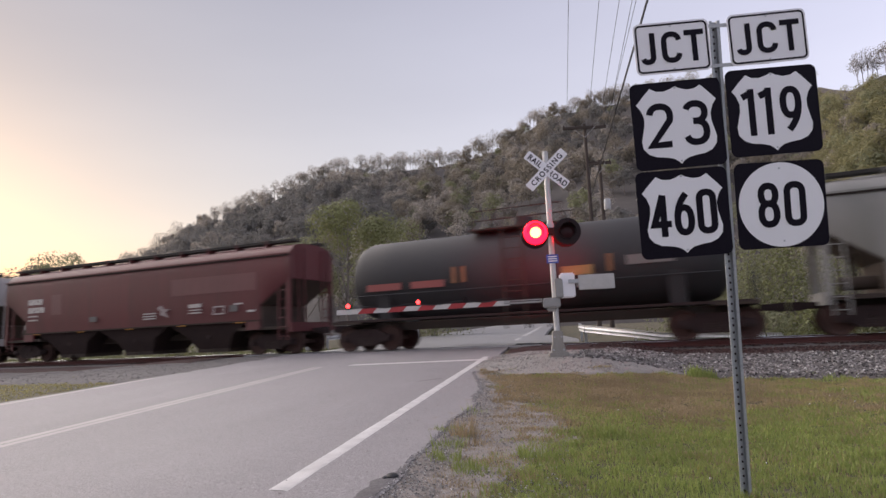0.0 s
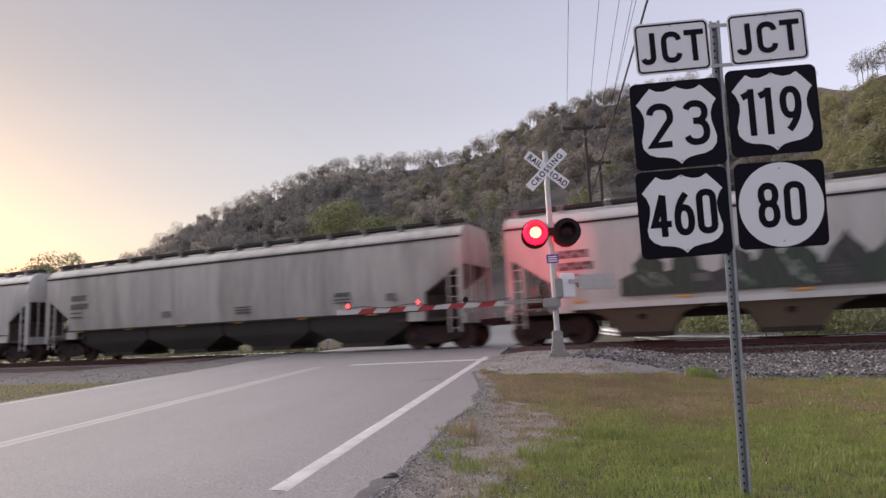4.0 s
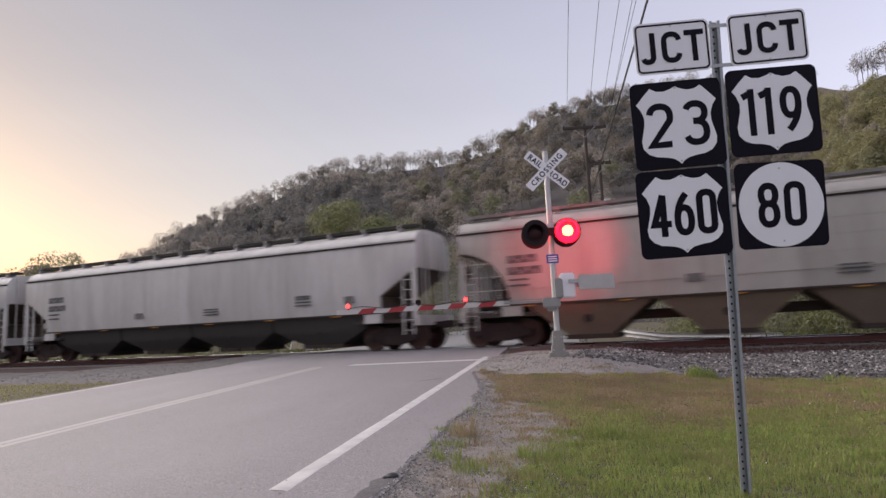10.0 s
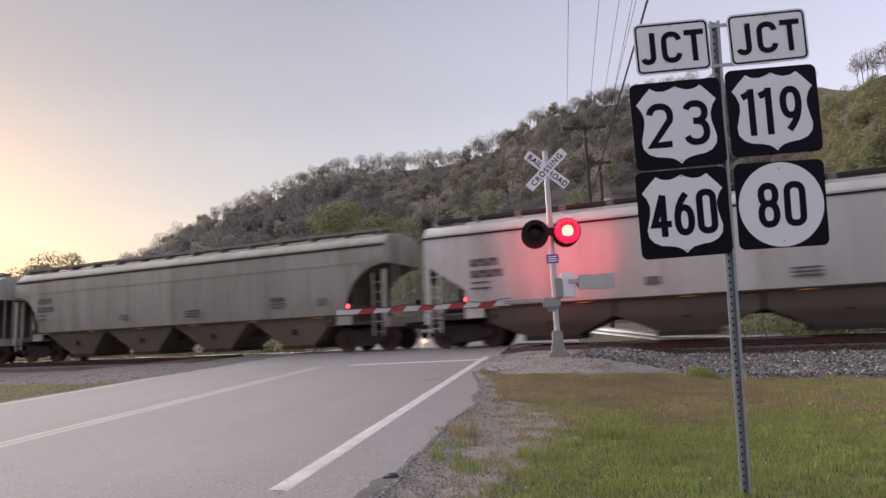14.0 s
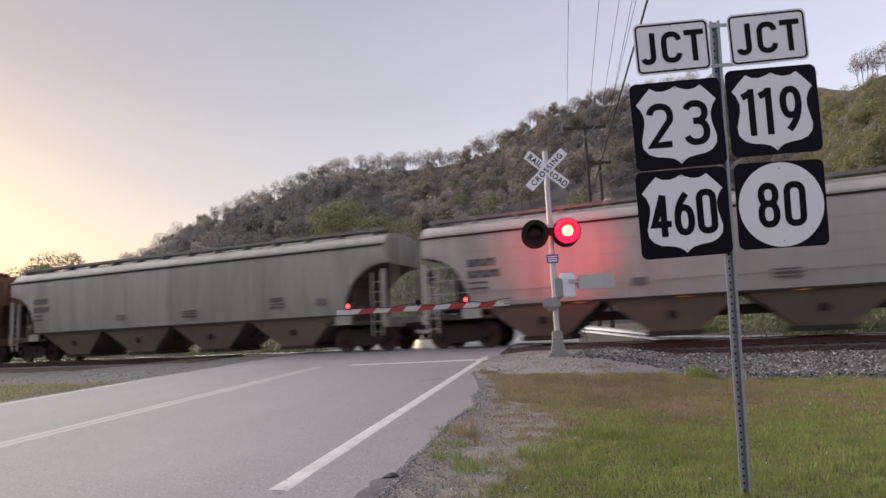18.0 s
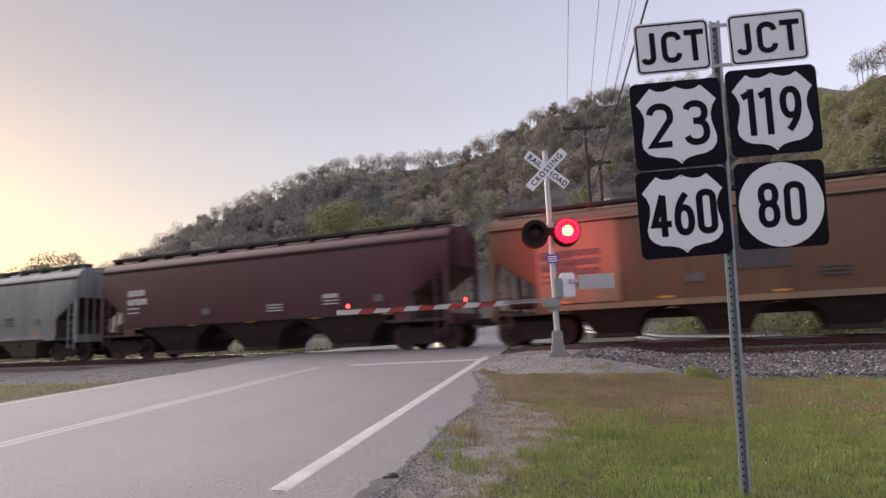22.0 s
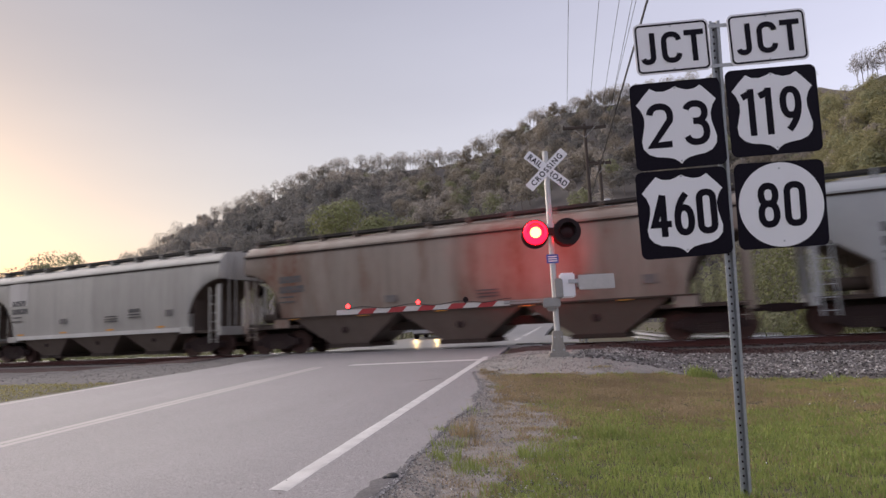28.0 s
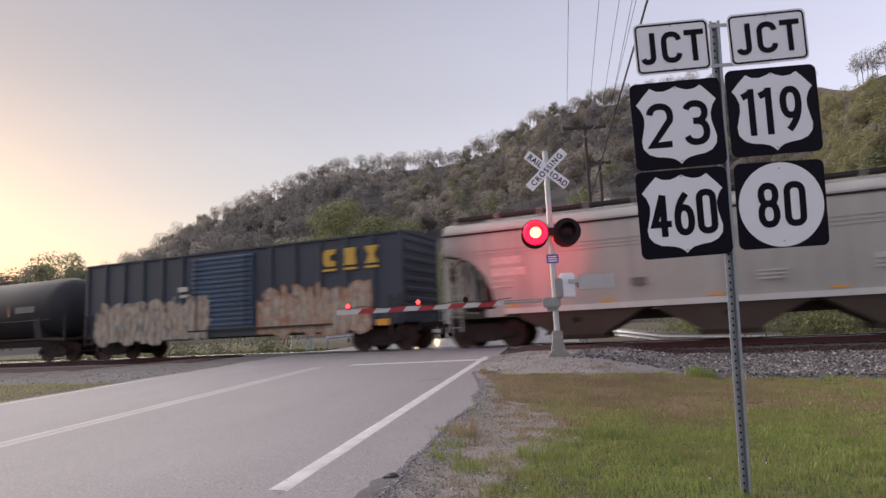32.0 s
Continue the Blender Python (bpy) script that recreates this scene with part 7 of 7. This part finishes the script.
apron = sheet("apron", [(-10.0, 24.0, 0.585), (-4.9, 23.7, 0.56), (-5.5, 26.5, 0.61), (-7.9, 33.0, 0.735), (-12.5, 33.0, 0.735)], [(0, 1, 2, 3, 4)], FAR_ASPHALT, "pale worn asphalt apron beside the far road", "pavement")

tree(*polar(-32.3, 60), 14.6, 4.6, 5200, 0.13, YELLOWLEAF, "yellow-green spring tree behind the tracks", 31, 0.2)
tree(*polar(-28.8, 63), 12.8, 5.2, 5000, 0.13, YELLOWLEAF, "yellow-green spring tree behind the tracks", 32, 0.2)
tree(*polar(-35.8, 62), 10.5, 4.2, 4500, 0.15, SPRING, "green spring tree behind the tracks", 33, 0.2)
tree(*polar(-39.0, 66), 9.3, 4.4, 3500, 0.15, SPRING, "green spring tree behind the tracks", 34, 0.2)
for i, (az, rho, h) in enumerate(((-55, 120, 15.5), (-53.6, 125, 11), (-56.5, 125, 11.5), (-58.2, 122, 11), (-60, 120, 11), (-51.5, 128, 10.5), (-49.5, 130, 11), (-62, 122, 11), (-47.5, 135, 11))):
    tree(*polar(az, rho), h * (1.32 if i else 1.14), h * (0.44 if i else 0.36), 4200, 0.19, OLIVE if i else SPRING, "airy olive-green tree on the skyline", 40 + i, 0.2)
for i, (az, rho, h, sp) in enumerate(((3.0, 36, 4.5, 2.2), (5.5, 35, 5.0, 2.4), (8.5, 36, 5.5, 2.6), (11.5, 36, 5.5, 2.6), (14.5, 36, 5.5, 2.6), (0.5, 38, 3.5, 2.2), (-2.0, 40, 3.0, 2.2), (-24.5, 46, 6.0, 2.4), (-27.5, 47, 6.0, 2.4))):
    bush(*polar(az, rho), h, sp, 4200, YELLOWLEAF if i in (1, 7) else SPRING, "leafy green bush beyond the tracks", 70 + i, 0.085)
for i, (az, rho, h, sp) in enumerate(((-1.5, 28.5, 1.1, 1.2), (3, 28.5, 1.2, 1.3), (7.5, 29, 1.3, 1.3), (11, 29, 1.3, 1.3), (-39, 36, 2.0, 1.6), (-43, 38, 2.2, 1.8), (-46.5, 40, 2.0, 1.8), (-50, 42, 2.4, 1.8), (-54, 45, 2.6, 2.0))):
    bush(*polar(az, rho), h, sp, 1100, SPRING if i % 2 else YELLOWLEAF, "low leafy bush on the far verge", 90 + i, 0.09)
blades("far_grass", 11000, ((-3.5, 16.0), (24.2, 34.0)), 0.22, FAR_GRASS, "long green grass beyond the tracks", lambda x, y, r: True, 8, 0.01)
blades("far_grass", 8000, ((-60.0, -18.5), (24.2, 36.0)), 0.13, FAR_GRASS, "long green grass beyond the tracks", lambda x, y, r: x < ROAD_L(y) - 0.3, 9, 0.012)


def waiting_car():
    """The dark car that comes to wait beyond the crossing with its headlamps on."""
    c = thing("waiting_car", "dark pickup-like car waiting beyond the crossing with headlamps on", "car")
    g = Geo()
    g.prism([(-2.2, 0.27), (2.15, 0.27), (2.2, 0.95), (1.1, 1.05), (0.45, 1.62), (-1.5, 1.62), (-2.2, 1.05)], "y", -0.88, 0.88)
    part("body", g, CAR_PAINT, c, "dark car body", 0.06)
    part("windscreen", Geo().add([(1.06, -0.74, 1.09), (1.06, 0.74, 1.09), (0.5, 0.66, 1.58), (0.5, -0.66, 1.58)], [(0, 1, 2, 3)]), GLASS, c, "dark windscreen").location = (0.02, 0, 0.01)
    part("grille", Geo().box(2.17, 2.22, -0.5, 0.5, 0.62, 0.82), SHADE_BLACK, c)
    part("bumper", Geo().box(2.1, 2.28, -0.86, 0.86, 0.36, 0.56), STEEL, c, bevel=0.03)
    for s in (-1, 1):
        h = part("headlamp", Geo().lathe([(0.12, 0), (0.12, 0.03), (0.02, 0.035)], (2.19, s * 0.64, 0.74), "x", 16), STEEL, c)
        part("lit_lens", Geo().lathe([(0.10, 0.035), (0.10, 0.045), (0.01, 0.06)], (2.19, s * 0.64, 0.74), "x", 14), HEAD_GLOW, h, "glowing warm headlamp")
        for x in (-1.35, 1.35):
            w = part("wheel", Geo().lathe([(0.2, -0.1), (0.33, -0.1), (0.34, 0.0), (0.33, 0.1), (0.2, 0.1)], (0, 0, 0), "y", 18), SHADE_BLACK, c)
            w.location = (x, s * 0.82, 0.34)
    return c


CAR_PAINT = mat("dark_car_paint", (0.03, 0.028, 0.03), 0.3, 0.2, (0.02, 0.02, 0.02), 2, 40, 0.4, 0.0)
GLASS = mat("dark_glass", (0.015, 0.017, 0.02), 0.06, 0, (0.01, 0.01, 0.01), 2, 40, 0.2, 0.0)
auto = waiting_car()


# ---- what moves ----
def motions():
    ts = [2.0 * i for i in range(17)]
    for c, mid in CARS:
        walk(c, [(t, pose(mid + V * t, TRACK, RAIL)) for t in ts])
    for w, place, (t0, t1) in WHEELS:
        f0, f1 = int(t0 * FPS), int(t1 * FPS)
        rows = [(i / FPS, Matrix.Translation(place) @ pose(0, 0, 0, 0, math.degrees(V * i / FPS / WR), 0)) for i in range(f0, f1 + 1)]
        if f0 > 0:
            rows.insert(0, (0.0, rows[0][1]))
        if f1 < 32 * FPS:
            rows.append((32.0, rows[-1][1]))
        walk(w, rows)
    # the lamps flash in turn: each insert stands before its lens while lit and behind it while dark
    half, first = 0.66, 0.555
    for o, lit, dark, side in BULBS:
        rows = []
        now = lit if side == "L" else dark
        rows.append((0.0, Matrix.Translation(now)))
        k = 0
        while first + k * half < 31.9:
            t = first + k * half
            nxt = lit if (side == "R") == (k % 2 == 0) else dark
            f = math.ceil(t * FPS)
            rows.append(((f - 1) / FPS, Matrix.Translation(now)))
            rows.append((f / FPS, Matrix.Translation(nxt)))
            now = nxt
            k += 1
        rows.append((32.0, Matrix.Translation(now)))
        walk(o, rows)
    # the car rolls down to the crossing and waits
    heading = math.degrees(math.atan2(-1.0, 0.229))
    path = [(0.0, 180.0), (5.0, 118.0), (9.0, 69.2), (11.0, 51.8), (12.0, 46.68), (13.0, 42.59), (14.0, 38.88), (15.5, 37.44), (17.0, 36.66), (32.0, 36.66)]
    walk(auto, [(t, pose(road_x(y) - 1.73, y, road_z(y), 0, math.degrees(math.atan(0.018)), heading)) for t, y in path])


motions()
